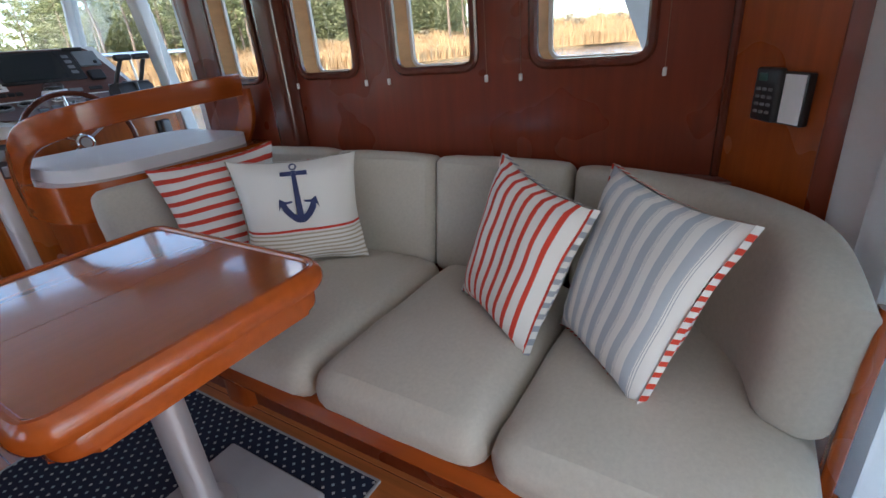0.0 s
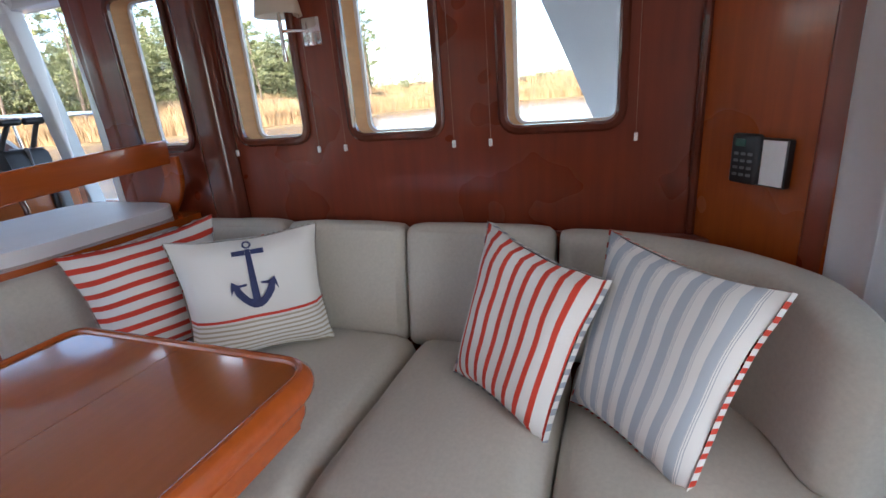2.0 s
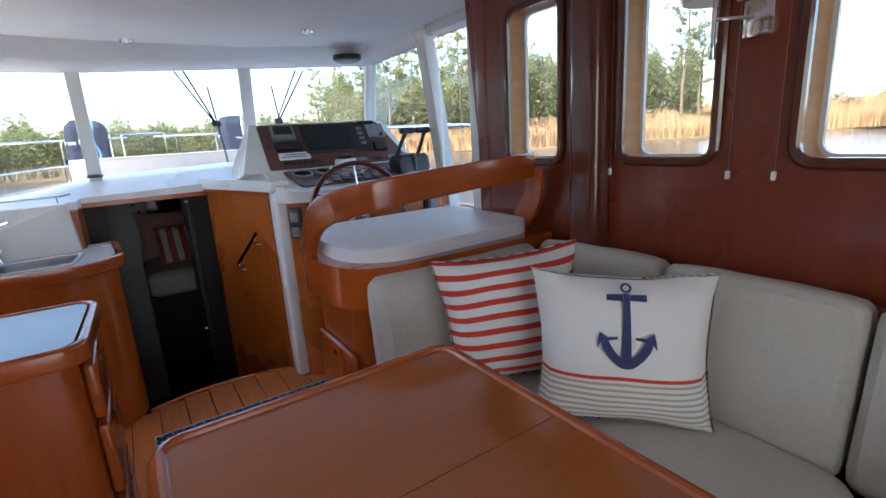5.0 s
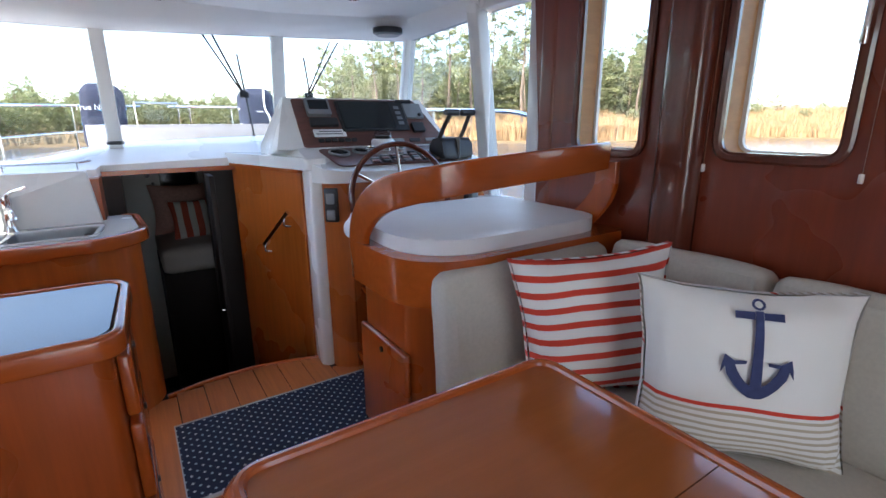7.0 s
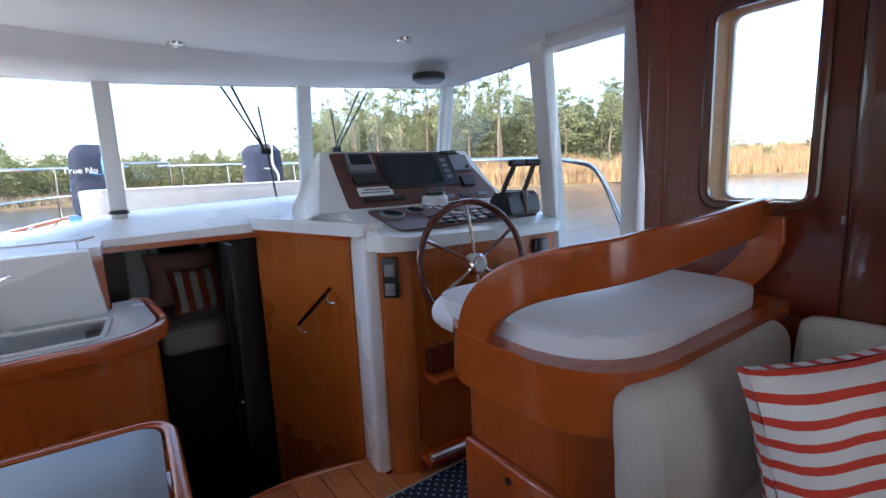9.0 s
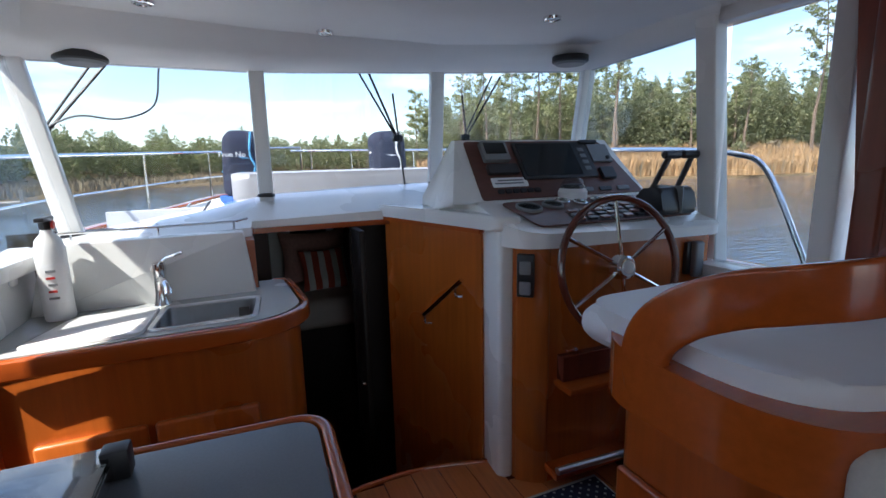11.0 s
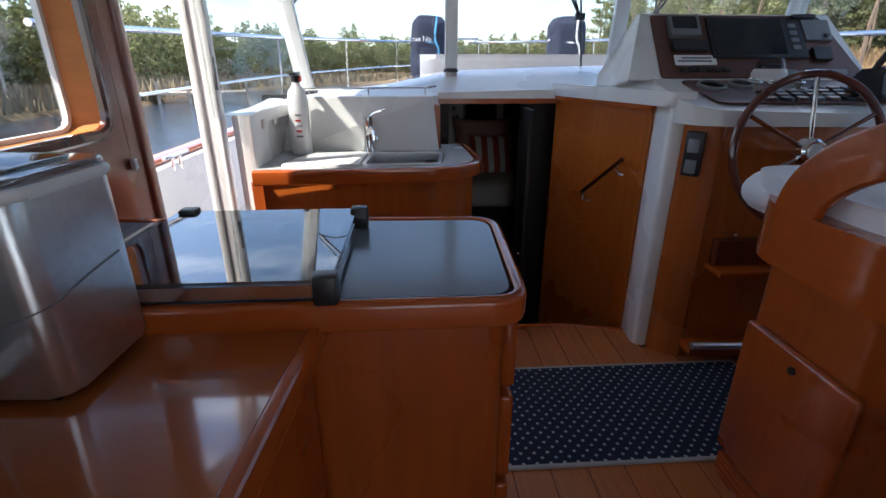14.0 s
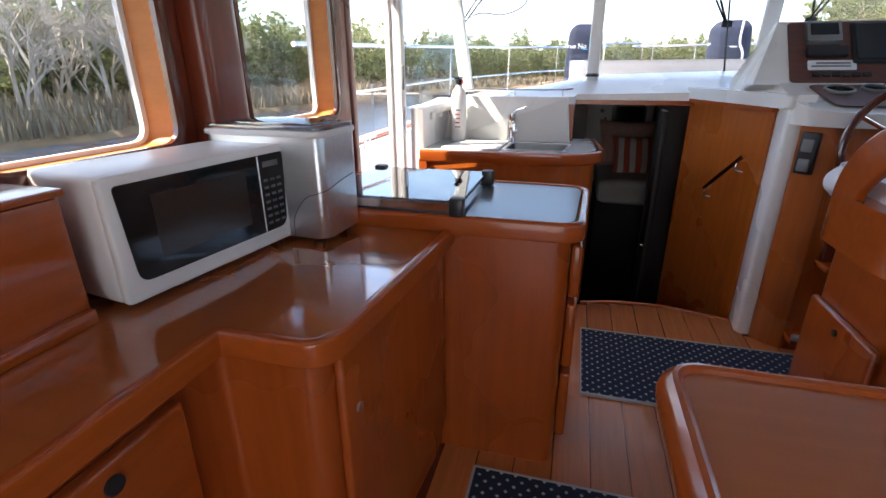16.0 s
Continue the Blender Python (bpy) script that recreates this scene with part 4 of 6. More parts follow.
# ---- helm console ----
con = thing("helm_console", (1.1, 3.6, 0.0), "helm console with white moulded dash over a cherry front", "console")
part("console_front", newprism([(0.645, 3.60), (0.645, 3.56), (0.74, 3.47), (1.62, 3.42), (1.62, 3.95), (0.645, 3.95)], 0.0, 1.075), CHERRY_LIT, con, "cherry console front")
bm = newprism(rounded([(0.64, 3.545), (0.70, 3.49), (0.76, 3.46), (0.78, 3.50), (0.70, 3.55)], 0.015), 0.0, 1.07)
part("corner_post", bm, CHERRY_LIT, con, "rounded cherry corner post")
dash = [(3.80, 1.15), (3.80, 1.225), (3.84, 1.225), (4.06, 1.515), (4.10, 1.515), (4.22, 1.24), (4.22, 1.15)]
bm = bmesh.new()
ends = []
for x in (0.50, 0.645, 1.60, 1.66):
    ring = []
    for y, z in dash:
        xx = x + (0.115 if (x < 0.6 and z > 1.3) else 0) + (0.10 if x < 0.6 and z < 1.24 and y < 3.82 else 0)
        xx -= 0.115 if (x > 1.5 and z > 1.3) else 0
        ring.append(bm.verts.new((xx, y, z)))
    ends.append(ring)
for a, b in zip(ends, ends[1:]):
    for i in range(len(dash)):
        j = (i + 1) % len(dash)
        bm.faces.new((a[i], a[j], b[j], b[i]))
bm.faces.new(ends[0])
bm.faces.new(ends[-1][::-1])
part("dash_moulding", bm, GELCOAT, con, "white moulded instrument pod", 40)


ledge = rounded([(0.595, 3.60), (0.60, 3.54), (0.635, 3.465), (0.73, 3.425), (1.58, 3.352), (1.655, 3.40), (1.66, 3.84), (0.60, 3.84)], [0.02, 0.03, 0.05, 0.03, 0.05, 0.03, 0, 0], 5)
bm = bmesh.new()
prism(bm, ledge, 1.068, 1.20)
for v in bm.verts:
    if v.co.z > 1.15:
        v.co.z = 1.135 + (v.co.y - 3.452) * 0.2568
bmesh.ops.bevel(bm, geom=[e for e in bm.edges if all(v.co.z > 1.09 for v in e.verts)], offset=0.014, segments=4, affect="EDGES", profile=0.5)
part("dash_ledge", bm, GELCOAT, con, "white sloping instrument ledge with rounded nose", 40)


def plane_frame(o, r, u):
    """Maps (right, up, out) on a slanted panel to the room."""
    o, r, u = Vector(o), Vector(r).normalized(), Vector(u).normalized()
    n = r.cross(u).normalized()
    return Matrix(((r.x, u.x, n.x, o.x), (r.y, u.y, n.y, o.y), (r.z, u.z, n.z, o.z), (0, 0, 0, 1)))


UP = plane_frame((0.655, 3.845, 1.232), (1, 0.0, 0), (0, 0.22, 0.29))
LO = plane_frame((0.70, 3.452, 1.140), (1, -0.02, 0), (0, 0.37, 0.095))


def plate(m, pts, h0, h1, r=0.01):
    bm = newprism(rounded(pts, r, 3), h0, h1, 0.002, 1)
    bmesh.ops.transform(bm, matrix=m, verts=bm.verts[:])
    return bm


def slab(m, x0, y0, x1, y1, h0, h1, r=0.008):
    return plate(m, [(x0, y0), (x1, y0), (x1, y1), (x0, y1)], h0, h1, r)


panel = part("upper_panel", plate(UP, [(0.0, 0.0), (0.98, 0.0), (0.83, 0.345), (0.0, 0.345)], -0.002, 0.006, 0.02), DASH, con, "dark brown veneer instrument panel")
part("display_bezel", slab(UP, 0.26, 0.10, 0.72, 0.325, 0.006, 0.020), BLACK, panel, "black display bezel")
part("display", slab(UP, 0.275, 0.115, 0.62, 0.315, 0.020, 0.023), SCREEN, panel, "dark chartplotter screen")
for k in range(4):
    part("key", slab(UP, 0.65, 0.14 + 0.04 * k, 0.69, 0.165 + 0.04 * k, 0.020, 0.024, 0.004), GREYPLASTIC, panel, "grey plotter key")
part("instrument", slab(UP, 0.07, 0.21, 0.215, 0.325, 0.006, 0.035), GREYPLASTIC, panel, "grey autopilot head")
part("instrument_screen", slab(UP, 0.085, 0.245, 0.20, 0.31, 0.035, 0.037, 0.004), SCREEN, panel)
part("radio", slab(UP, 0.07, 0.135, 0.24, 0.19, 0.006, 0.03), BLACK, panel, "black radio")
part("label_plate", slab(UP, 0.075, 0.065, 0.275, 0.12, 0.006, 0.010), PAPER, panel, "white printed label")
for k in range(2):
    part("print_bar", slab(UP, 0.09 + 0.02 * k, 0.082 + 0.017 * k, 0.25, 0.089 + 0.017 * k, 0.010, 0.0115, 0.0), GREYPLASTIC, panel)
for k in range(6):
    part("breaker", slab(UP, 0.09 + 0.041 * k, 0.028, 0.125 + 0.041 * k, 0.052, 0.006, 0.016), BLACK, panel)
part("loudspeaker", slab(UP, 0.725, 0.195, 0.86, 0.31, 0.006, 0.022), GREYPLASTIC, panel, "grey speaker grille")
part("toggle", slab(UP, 0.815, 0.205, 0.835, 0.225, 0.022, 0.034, 0.008), BLACK, panel)
part("key_switch", slab(UP, 0.74, 0.085, 0.83, 0.155, 0.006, 0.028), BLACK, panel, "black rocker switches")
part("handset", slab(UP, 0.68, 0.315, 0.80, 0.335, 0.006, 0.030), BLACK, panel, "black handset rest")
for k in range(4):
    part("rocker", slab(UP, 0.45 + 0.12 * k, 0.015, 0.53 + 0.12 * k, 0.04, 0.006, 0.014), GREYPLASTIC if k % 2 else BLACK, panel)
low = part("lower_panel", plate(LO, [(0.02, 0.03), (0.87, 0.03), (0.90, 0.33), (0.0, 0.33)], -0.002, 0.006, 0.04), DASH, con, "dark brown gauge panel")
for gx, gy, gr in ((0.095, 0.235, 0.060), (0.23, 0.250, 0.050), (0.31, 0.285, 0.034), (0.385, 0.255, 0.034), (0.43, 0.165, 0.034), (0.50, 0.28, 0.03)):
    m = LO @ Matrix.Translation((gx, gy, 0.006))
    gz = part("gauge", newlathe([(gr, 0), (gr, 0.010), (gr * 0.86, 0.014), (gr * 0.84, 0.008)], m, 20), CHROME if gr < 0.04 else GREYPLASTIC, low, "round gauge with bright bezel")
    part("dial", newlathe([(gr * 0.84, 0.008), (0.0, 0.0085)], m, 20), SCREEN, gz, "dark gauge dial")
ROCKER = material("brown_rocker_caps", (0.20, 0.10, 0.085), 0.3, vary=0.3, scale=(60, 60, 60))
for r_ in range(4):
    for c_ in range(10):
        x0, y0 = 0.215 + 0.064 * c_ + 0.010 * r_, 0.045 + 0.044 * r_
        if r_ == 3 and c_ < 4:
            continue
        seat = part("switch_seat", slab(LO, x0 - 0.004, y0 - 0.004, x0 + 0.052, y0 + 0.032, 0.005, 0.009, 0.004), BLACK, low)
        part("switch", slab(LO, x0, y0, x0 + 0.046, y0 + 0.027, 0.009, 0.019, 0.011), (ROCKER, GREYPLASTIC, ROCKER, BLACK)[(c_ * 3 + r_ * 5) % 4], seat, "small rounded rocker switch")

# compass dome
comp = thing("compass", tuple(UP @ Vector((0.46, 0.0, 0.0))), "white compass with a clear dome on the dash", "compass")
cm = Matrix.Translation((1.125, 3.795, 1.222)) @ Matrix.Diagonal((1.15, 1.15, 1.15, 1))
part("compass_base", newlathe([(0.060, 0), (0.062, 0.03), (0.054, 0.045)], cm, 24), WHITEPLASTIC, comp)
part("card", newlathe([(0.04, 0.045), (0.042, 0.06), (0.0, 0.066)], cm, 20), BLACK, comp, "black compass card")
part("dome", newlathe([(0.052 * math.cos(a), 0.045 + 0.052 * math.sin(a)) for a in [k * math.pi / 16 for k in range(9)]], cm, 24), GLASS, comp, "clear dome", 80)

# throttle levers
thr = thing("throttle", (1.47, 3.52, 1.17), "black twin-lever engine throttle", "throttle")
part("throttle_base", newprism(rounded([(3.43, 1.155), (3.60, 1.175), (3.59, 1.27), (3.46, 1.285)], 0.03, 4), 1.335, 1.545, 0.016, 3, axis="x"), BLACK, thr)
part("cover_seam", newbox(1.437, 3.426, 1.165, 1.443, 3.60, 1.286, 0.002), GREYPLASTIC, thr)
for x0, x1, g0, g1 in ((1.352, 1.415, 1.375, 1.478), (1.505, 1.555, 1.488, 1.592)):
    lv = part("lever", newtube(smooth_path([(x0, 3.53, 1.25), (x0 + 0.02, 3.51, 1.32), (x1, 3.49, 1.415)], 4), 0.013, 10), BLACK, thr)
    part("knob", newlathe([(0.012, 0), (0.0185, 0.008), (0.0185, g1 - g0 - 0.008), (0.012, g1 - g0)], pose(g0, 3.488, 1.424, 0, 90, 0), 16), BLACK, lv, "black grip")

# wheel: wooden rim, steel spokes
wh = thing("steering_wheel", (0.98, 3.33, 0.70), "mahogany-rimmed steering wheel with six steel spokes", "wheel")
WM = Matrix.Translation((0.985, 3.31, 0.99)) @ Matrix.Rotation(radians(90 - 10), 4, "X") @ Matrix.Rotation(radians(-4), 4, "Y")
R = 0.275
bm = newtube([WM @ Vector((R * math.cos(a), R * math.sin(a), 0)) for a in [k * math.pi / 24 for k in range(48)]], 0.015, 10, True, up=WM.to_3x3() @ Vector((0, 0, 1)))
part("rim", bm, DARKWOOD, wh, "dark varnished mahogany rim")
hub = part("hub", newlathe([(0.0, 0.042), (0.036, 0.042), (0.046, 0.034), (0.05, -0.01), (0.03, -0.03), (0.03, -0.13)], WM, 24), CHROME, wh, "polished steel hub")
part("hub_cap", newlathe([(0.0, 0.048), (0.026, 0.047), (0.028, 0.042)], WM, 20), BRUSHED, hub)
for k in range(6):
    a = math.radians(90 + 60 * k)
    part("spoke", newtube([WM @ Vector((0.045 * math.cos(a), 0.045 * math.sin(a), 0.008)), WM @ Vector((R * math.cos(a), R * math.sin(a), 0))], 0.008, 8), CHROME, wh)

# small things on the console front
part("switch_panel", newbox(0.655, 3.488, 0.86, 0.725, 3.530, 1.04, 0.006, m=Matrix.Translation((0.69, 3.53, 0)) @ Matrix.Rotation(radians(-42), 4, "Z") @ Matrix.Translation((-0.69, -3.535, 0))), BLACK, con, "black double switch panel")
for z in (0.90, 0.985):
    part("breaker", newbox(0.667, 3.480, z - 0.028, 0.713, 3.510, z + 0.028, 0.006, m=Matrix.Translation((0.69, 3.53, 0)) @ Matrix.Rotation(radians(-42), 4, "Z") @ Matrix.Translation((-0.69, -3.535, 0))), GREYPLASTIC, con, "grey breaker")
part("shelf", newbox(0.79, 3.35, 0.455, 1.42, 3.47, 0.485, 0.008), CHERRY_X, con, "small cherry step shelf")
# solid dark block stands in for the shade of a recess
part("niche_shade", newbox(0.80, 3.415, 0.49, 1.42, 3.462, 0.60, 0.004), DARKWOOD, con, "dark block in place of the shaded recess above the shelf")
part("door_pull", newbox(0.815, 3.405, 0.625, 0.865, 3.445, 0.635, 0.003), CHROME, con, "small bright latch")
part("foot_rest", newtube([(0.75, 3.375, 0.115), (1.50, 3.33, 0.115)], 0.017, 10), BRUSHED, con, "steel foot rail")
part("foot_board", newbox(0.75, 3.38, 0.06, 1.52, 3.47, 0.10, 0.006), CHERRY_X, con)
ph = thing("handset", (1.52, 3.40, 0.86), "grey remote handset in a black wall cradle", "handset")
part("cradle", newbox(1.47, 3.405, 0.88, 1.56, 3.435, 1.03, 0.008), BLACK, ph)
part("keypad", newbox(1.49, 3.375, 0.87, 1.545, 3.41, 1.035, 0.012, 3), GREYPLASTIC, ph)

# white rounded column at the companionway corner
structure("trim_column", newprism(rounded([(0.585, 3.58), (0.655, 3.565), (0.665, 3.74), (0.60, 3.76)], 0.022, 5), 0.0, 1.185, 0.008), GELCOAT, "white rounded corner column", "column")
rail = thing("handrail", (0.53, 3.8, 0.75), "steel grab rail on the companionway panel", "rail")
nrm = Vector((-0.954, -0.30, 0)) * 0.035
a, b = Vector((0.545, 3.80, 0.885)) + nrm, Vector((0.462, 4.07, 0.655)) + nrm
part("bar", newtube([a, b], 0.011, 12), CHROME, rail)
for p in (a.lerp(b, 0.15), a.lerp(b, 0.97)):
    part("bracket", newtube(smooth_path([p, p - Vector((0, 0, 0.045)), p - nrm - Vector((0, 0.012, 0.055))], 4), 0.006, 8), CHROME, rail)

# cabin below: bed with a striped pillow
bed = thing("bunk", (0.3, 5.9, -1.3), "cabin bunk with pale bedding in the dim forward cabin", "bed")
part("bunk_base", newbox(-0.08, 5.60, -1.3, 1.4, 6.58, 0.13), SHADE_LINING, bed)
part("mattress", cushion(-0.08, 5.55, 0.13, 1.4, 6.58, 0.345, 0.06), BEDLINEN, bed, "pale mattress")
BROAD_RED = pattern_material("broad_red_stripes", stripes(0, 3.6, 0.52, (0.50, 0.09, 0.05), 0.15))
PINK = material("pink_linen", (0.58, 0.32, 0.27), 0.9, vary=0.3, scale=(45, 45, 45))
pillow("bunk_pillow", (0.05, 6.12, 0.67), (0.45, 6.12, 0.68), (0.46, 5.94, 0.34), (0.06, 5.94, 0.34), BROAD_RED, BROAD_RED, 0.06, "cushion with broad red and cream stripes on the cabin bunk")
pillow("bunk_pillow", (-0.08, 6.42, 0.80), (0.52, 6.42, 0.80), (0.52, 6.26, 0.35), (-0.08, 6.26, 0.35), PINK, PINK, 0.07, "faded pink pillow at the head of the bunk")
for x in (0.21, 0.62):
    t = thing("porthole", (x, 6.58, 0.74), "dark rounded hatch in the cabin wall", "hatch", "cabin hatches")
    part("porthole_frame", newprism(rounded([(x - 0.17, 0.735), (x + 0.17, 0.735), (x + 0.17, 0.945), (x - 0.17, 0.945)], 0.05), 6.57, 6.60, axis="y"), BLACK, t)
    part("pane", newprism(rounded([(x - 0.15, 0.755), (x + 0.15, 0.755), (x + 0.15, 0.925), (x - 0.15, 0.925)], 0.04), 6.56, 6.57, axis="y"), SCREEN, t)
for x, z, r_ in ((-0.06, 0.88, 0.022), (-0.02, 0.80, 0.014)):
    t = thing("wall_switch", (x, 6.59, z), "small round dark switch on the cabin wall", "switch", "cabin switches")
    part("knob", newlathe([(r_, 0), (r_, 0.012), (r_ * 0.6, 0.018), (0, 0.018)], pose(x, 6.60, z, 90, 0, 0), 14), GREYPLASTIC, t)
steps = thing("companion_steps", (0.1, 4.0, -1.3), "wooden steps down to the cabin, coloured near-black for shade", "stairs")
for k in range(5):
    part("tread", newbox(-0.30, 3.80 + 0.16 * k, -0.24 - 0.22 * k, 0.50 - 0.05 * k, 4.02 + 0.16 * k, -0.20 - 0.22 * k, 0.006), SHADE_LINING, steps)
cabd = thing("cabin_door", (0.25, 4.70, -1.25), "open cabin door at the foot of the steps, coloured near-black for shade", "door")
part("door_leaf", newbox(0.226, 4.52, -1.25, 0.259, 4.735, 1.04, 0.004), SHADE_LINING, cabd)
part("door_knob", newlathe([(0.018, 0), (0.018, 0.02), (0.01, 0.025)], pose(0.226, 4.56, 0.10, 0, -90, 0), 14), CHROME, cabd, "chrome knob")

# ---- galley forward to port ----
gal = thing("galley_unit", (-0.7, 3.8, 0.0), "cherry galley unit with grey worktop and steel sink", "cabinet")
gf = rounded([(-1.10, 3.60), (-0.33, 3.60), (-0.20, 3.72), (-0.21, 4.08), (-1.10, 4.08)], [0, 0.14, 0.10, 0, 0], 6)
ge = rounded([(-1.12, 3.545), (-0.31, 3.575), (-0.165, 3.72), (-0.20, 4.22), (-0.33, 4.22), (-0.33, 4.08), (-1.12, 4.08)], [0, 0.14, 0.16, 0.08, 0, 0, 0], 7)
hole = rounded([(-0.690, 3.640), (-0.365, 3.650), (-0.340, 3.915), (-0.670, 3.915)], 0.033, 4)


def top_with_hole(pts, holes, z0, z1):
    bm = wall_with_holes(pts, holes, "y", z0, z1)
    for v in bm.verts:
        v.co = Vector((v.co.x, v.co.z, v.co.y))
    return bm


part("cabinet_body", top_with_hole(gf, [rounded([(-0.70, 3.632), (-0.36, 3.642), (-0.333, 3.925), (-0.68, 3.925)], 0.03, 4)], 0.0, 0.845), CHERRY_LIT, gal, "curved cherry front", 30)
part("worktop", top_with_hole(rounded([(-1.12, 3.58), (-0.32, 3.605), (-0.195, 3.73), (-0.225, 4.20), (-0.33, 4.20), (-0.33, 4.08), (-1.12, 4.08)], [0, 0.13, 0.15, 0.07, 0, 0, 0], 7), [hole], 0.862, 0.892), LAMINATE2, gal, "pale grey laminate worktop", 0)
bm = bmesh.new()
path = [(x, y, 0.868) for x, y in ge]
sweep(bm, path[:-3], rounded([(-0.02, -0.035), (0.012, -0.035), (0.012, 0.026), (-0.02, 0.028)], 0.012, 3))
part("edge_moulding", bm, CHERRY_X, gal, "rounded cherry worktop edge")
sink = bmesh.new()
prism(sink, rounded([(-0.685, 3.645), (-0.37, 3.655), (-0.345, 3.91), (-0.665, 3.91)], 0.03, 4), 0.79, 0.892)
bmesh.ops.delete(sink, geom=[f for f in sink.faces if all(v.co.z > 0.88 for v in f.verts)], context="FACES_ONLY")
sk = part("sink", sink, SINKSTEEL, gal, "stainless steel sink bowl")
bm = bmesh.new()
sweep(bm, [(x, y, 0.895) for x, y in rounded([(-0.69, 3.640), (-0.365, 3.650), (-0.340, 3.915), (-0.67, 3.915)], 0.03, 4)], [(-0.010, -0.002), (0.010, -0.002), (0.008, 0.004), (-0.008, 0.004)], closed=True)
part("sink_rim", bm, BRUSHED, sk)
fa = part("faucet", newlathe([(0.032, 0.892), (0.028, 0.905), (0.023, 0.925), (0.022, 1.01), (0.026, 1.03), (0.024, 1.055), (0.0, 1.06)], Matrix.Translation((-0.69, 3.99, 0)), 16), CHROME, gal, "chrome mixer tap")
part("spout", newtube(smooth_path([(-0.69, 3.985, 0.985), (-0.67, 3.92, 1.005), (-0.65, 3.85, 0.985), (-0.647, 3.835, 0.965)], 5), 0.014, 10), CHROME, fa)
part("lever", newtube([(-0.69, 3.99, 1.05), (-0.66, 3.975, 1.075), (-0.60, 3.96, 1.095)], 0.007, 8), CHROME, fa)
for x0, x1 in ((-1.02, -0.72), (-0.70, -0.38)):
    part("cabinet_door", newbox(x0, 3.575, 0.10, x1, 3.602, 0.60, 0.012, 3), CHERRY_LIT, gal, "raised cherry cabinet door")
part("side_panel", newbox(-1.14, 3.575, 0.0, -1.095, 4.10, 0.84), CHERRY, gal)
solo("cutting_board", newprism(rounded([(-1.03, 3.615), (-0.705, 3.612), (-0.69, 3.925), (-0.955, 3.905)], 0.025, 4), 0.8925, 0.904, 0.003), WHITEPLASTIC, "white cutting board lying on the galley worktop", "board")
back = structure("wall_galley_back", newprism(rounded([(-1.12, 0.88), (-0.345, 0.88), (-0.375, 1.15), (-1.05, 1.15)], 0.012, 3), 4.02, 4.10, 0.008, axis="y"), GELCOAT, "white galley splashback", "wall")
structure("wall_galley_side", newprism([(3.60, 0.0), (4.14, 0.0), (4.14, 1.135), (3.60, 1.105)], -1.19, -1.115, 0.008, axis="x"), GELCOAT, "white galley side wall", "wall")
for y in (3.75, 3.92):
    t = solo("snap_fitting", newbox(-1.118, y - 0.022, 1.035, -1.10, y + 0.022, 1.075, 0.008, 3), WHITEPLASTIC, "small white fitting on the galley side wall", "fitting", "wall fittings")
gr = thing("fiddle_rail", (-0.7, 4.12, 1.14), "thin steel rail along the galley shelf", "rail")
part("bar", newtube([(-1.02, 4.10, 1.18), (-0.40, 4.11, 1.185), (-0.355, 4.16, 1.19)], 0.005, 8), CHROME, gr)
for x in (-0.98, -0.69, -0.41):
    part("stanchion", newtube([(x, 4.105, 1.135), (x, 4.105, 1.183)], 0.004, 8), CHROME, gr)
ext = thing("fire_extinguisher", (-1.005, 3.96, 0.892), "white fire extinguisher with a black valve on the worktop", "extinguisher")
part("cylinder", newlathe([(0.0, 0.894), (0.044, 0.894), (0.046, 0.90), (0.046, 1.14), (0.038, 1.18), (0.018, 1.205), (0.018, 1.215)], Matrix.Translation((-1.005, 3.955, 0)), 24), WHITEPLASTIC, ext, "", 50)
part("valve", newlathe([(0.016, 1.215), (0.02, 1.22), (0.02, 1.245), (0.0, 1.25)], Matrix.Translation((-1.005, 3.955, 0)), 12), BLACK, ext)
part("handle", newbox(-1.02, 3.90, 1.245, -0.99, 4.0, 1.26, 0.004), BLACK, ext)
part("pin_ring", newlathe([(0.012, 0.0), (0.015, 0.004), (0.012, 0.008)], pose(-0.985, 3.945, 1.232, 0, 90, 0), 12), RED, ext)
lab = part("paper_label", newprism([(-1.005 + 0.0472 * math.sin(a), 3.955 - 0.0472 * math.cos(a)) for a in [0.9 - k * 0.2 for k in range(8)]] + [(-1.005 + 0.0464 * math.sin(a), 3.955 - 0.0464 * math.cos(a)) for a in [-0.5 + k * 0.2 for k in range(8)]], 0.96, 1.10), PAPER, ext)
for k in range(5):
    part("print_bar", newbox(-1.015 + 0.002 * (k % 3), 3.9065, 0.975 + k * 0.024, -0.985 - 0.004 * (k % 2), 3.9085, 0.983 + k * 0.024), RED if k in (1, 3) else GREYPLASTIC, lab)

# ---- island with the hob, then the sideboard ----
isl = thing("galley_island", (-0.8, 2.65, 0.0), "cherry galley island with dark laminate top and drawers", "cabinet")
io = rounded([(-1.36, 2.395), (-0.275, 2.395), (-0.255, 2.885), (-1.36, 2.93)], [0, 0.06, 0.07, 0], 6)
part("cabinet_body", newprism(rounded([(-1.36, 2.42), (-0.30, 2.42), (-0.285, 2.86), (-1.36, 2.90)], [0, 0.05, 0.06, 0], 6), 0.0, 0.85), CHERRY, isl)
part("worktop", newprism(rounded([(-1.36, 2.415), (-0.295, 2.415), (-0.275, 2.867), (-1.36, 2.91)], [0, 0.05, 0.06, 0], 6), 0.85, 0.890), LAMINATE, isl, "dark blue-grey laminate worktop")
bm = bmesh.new()
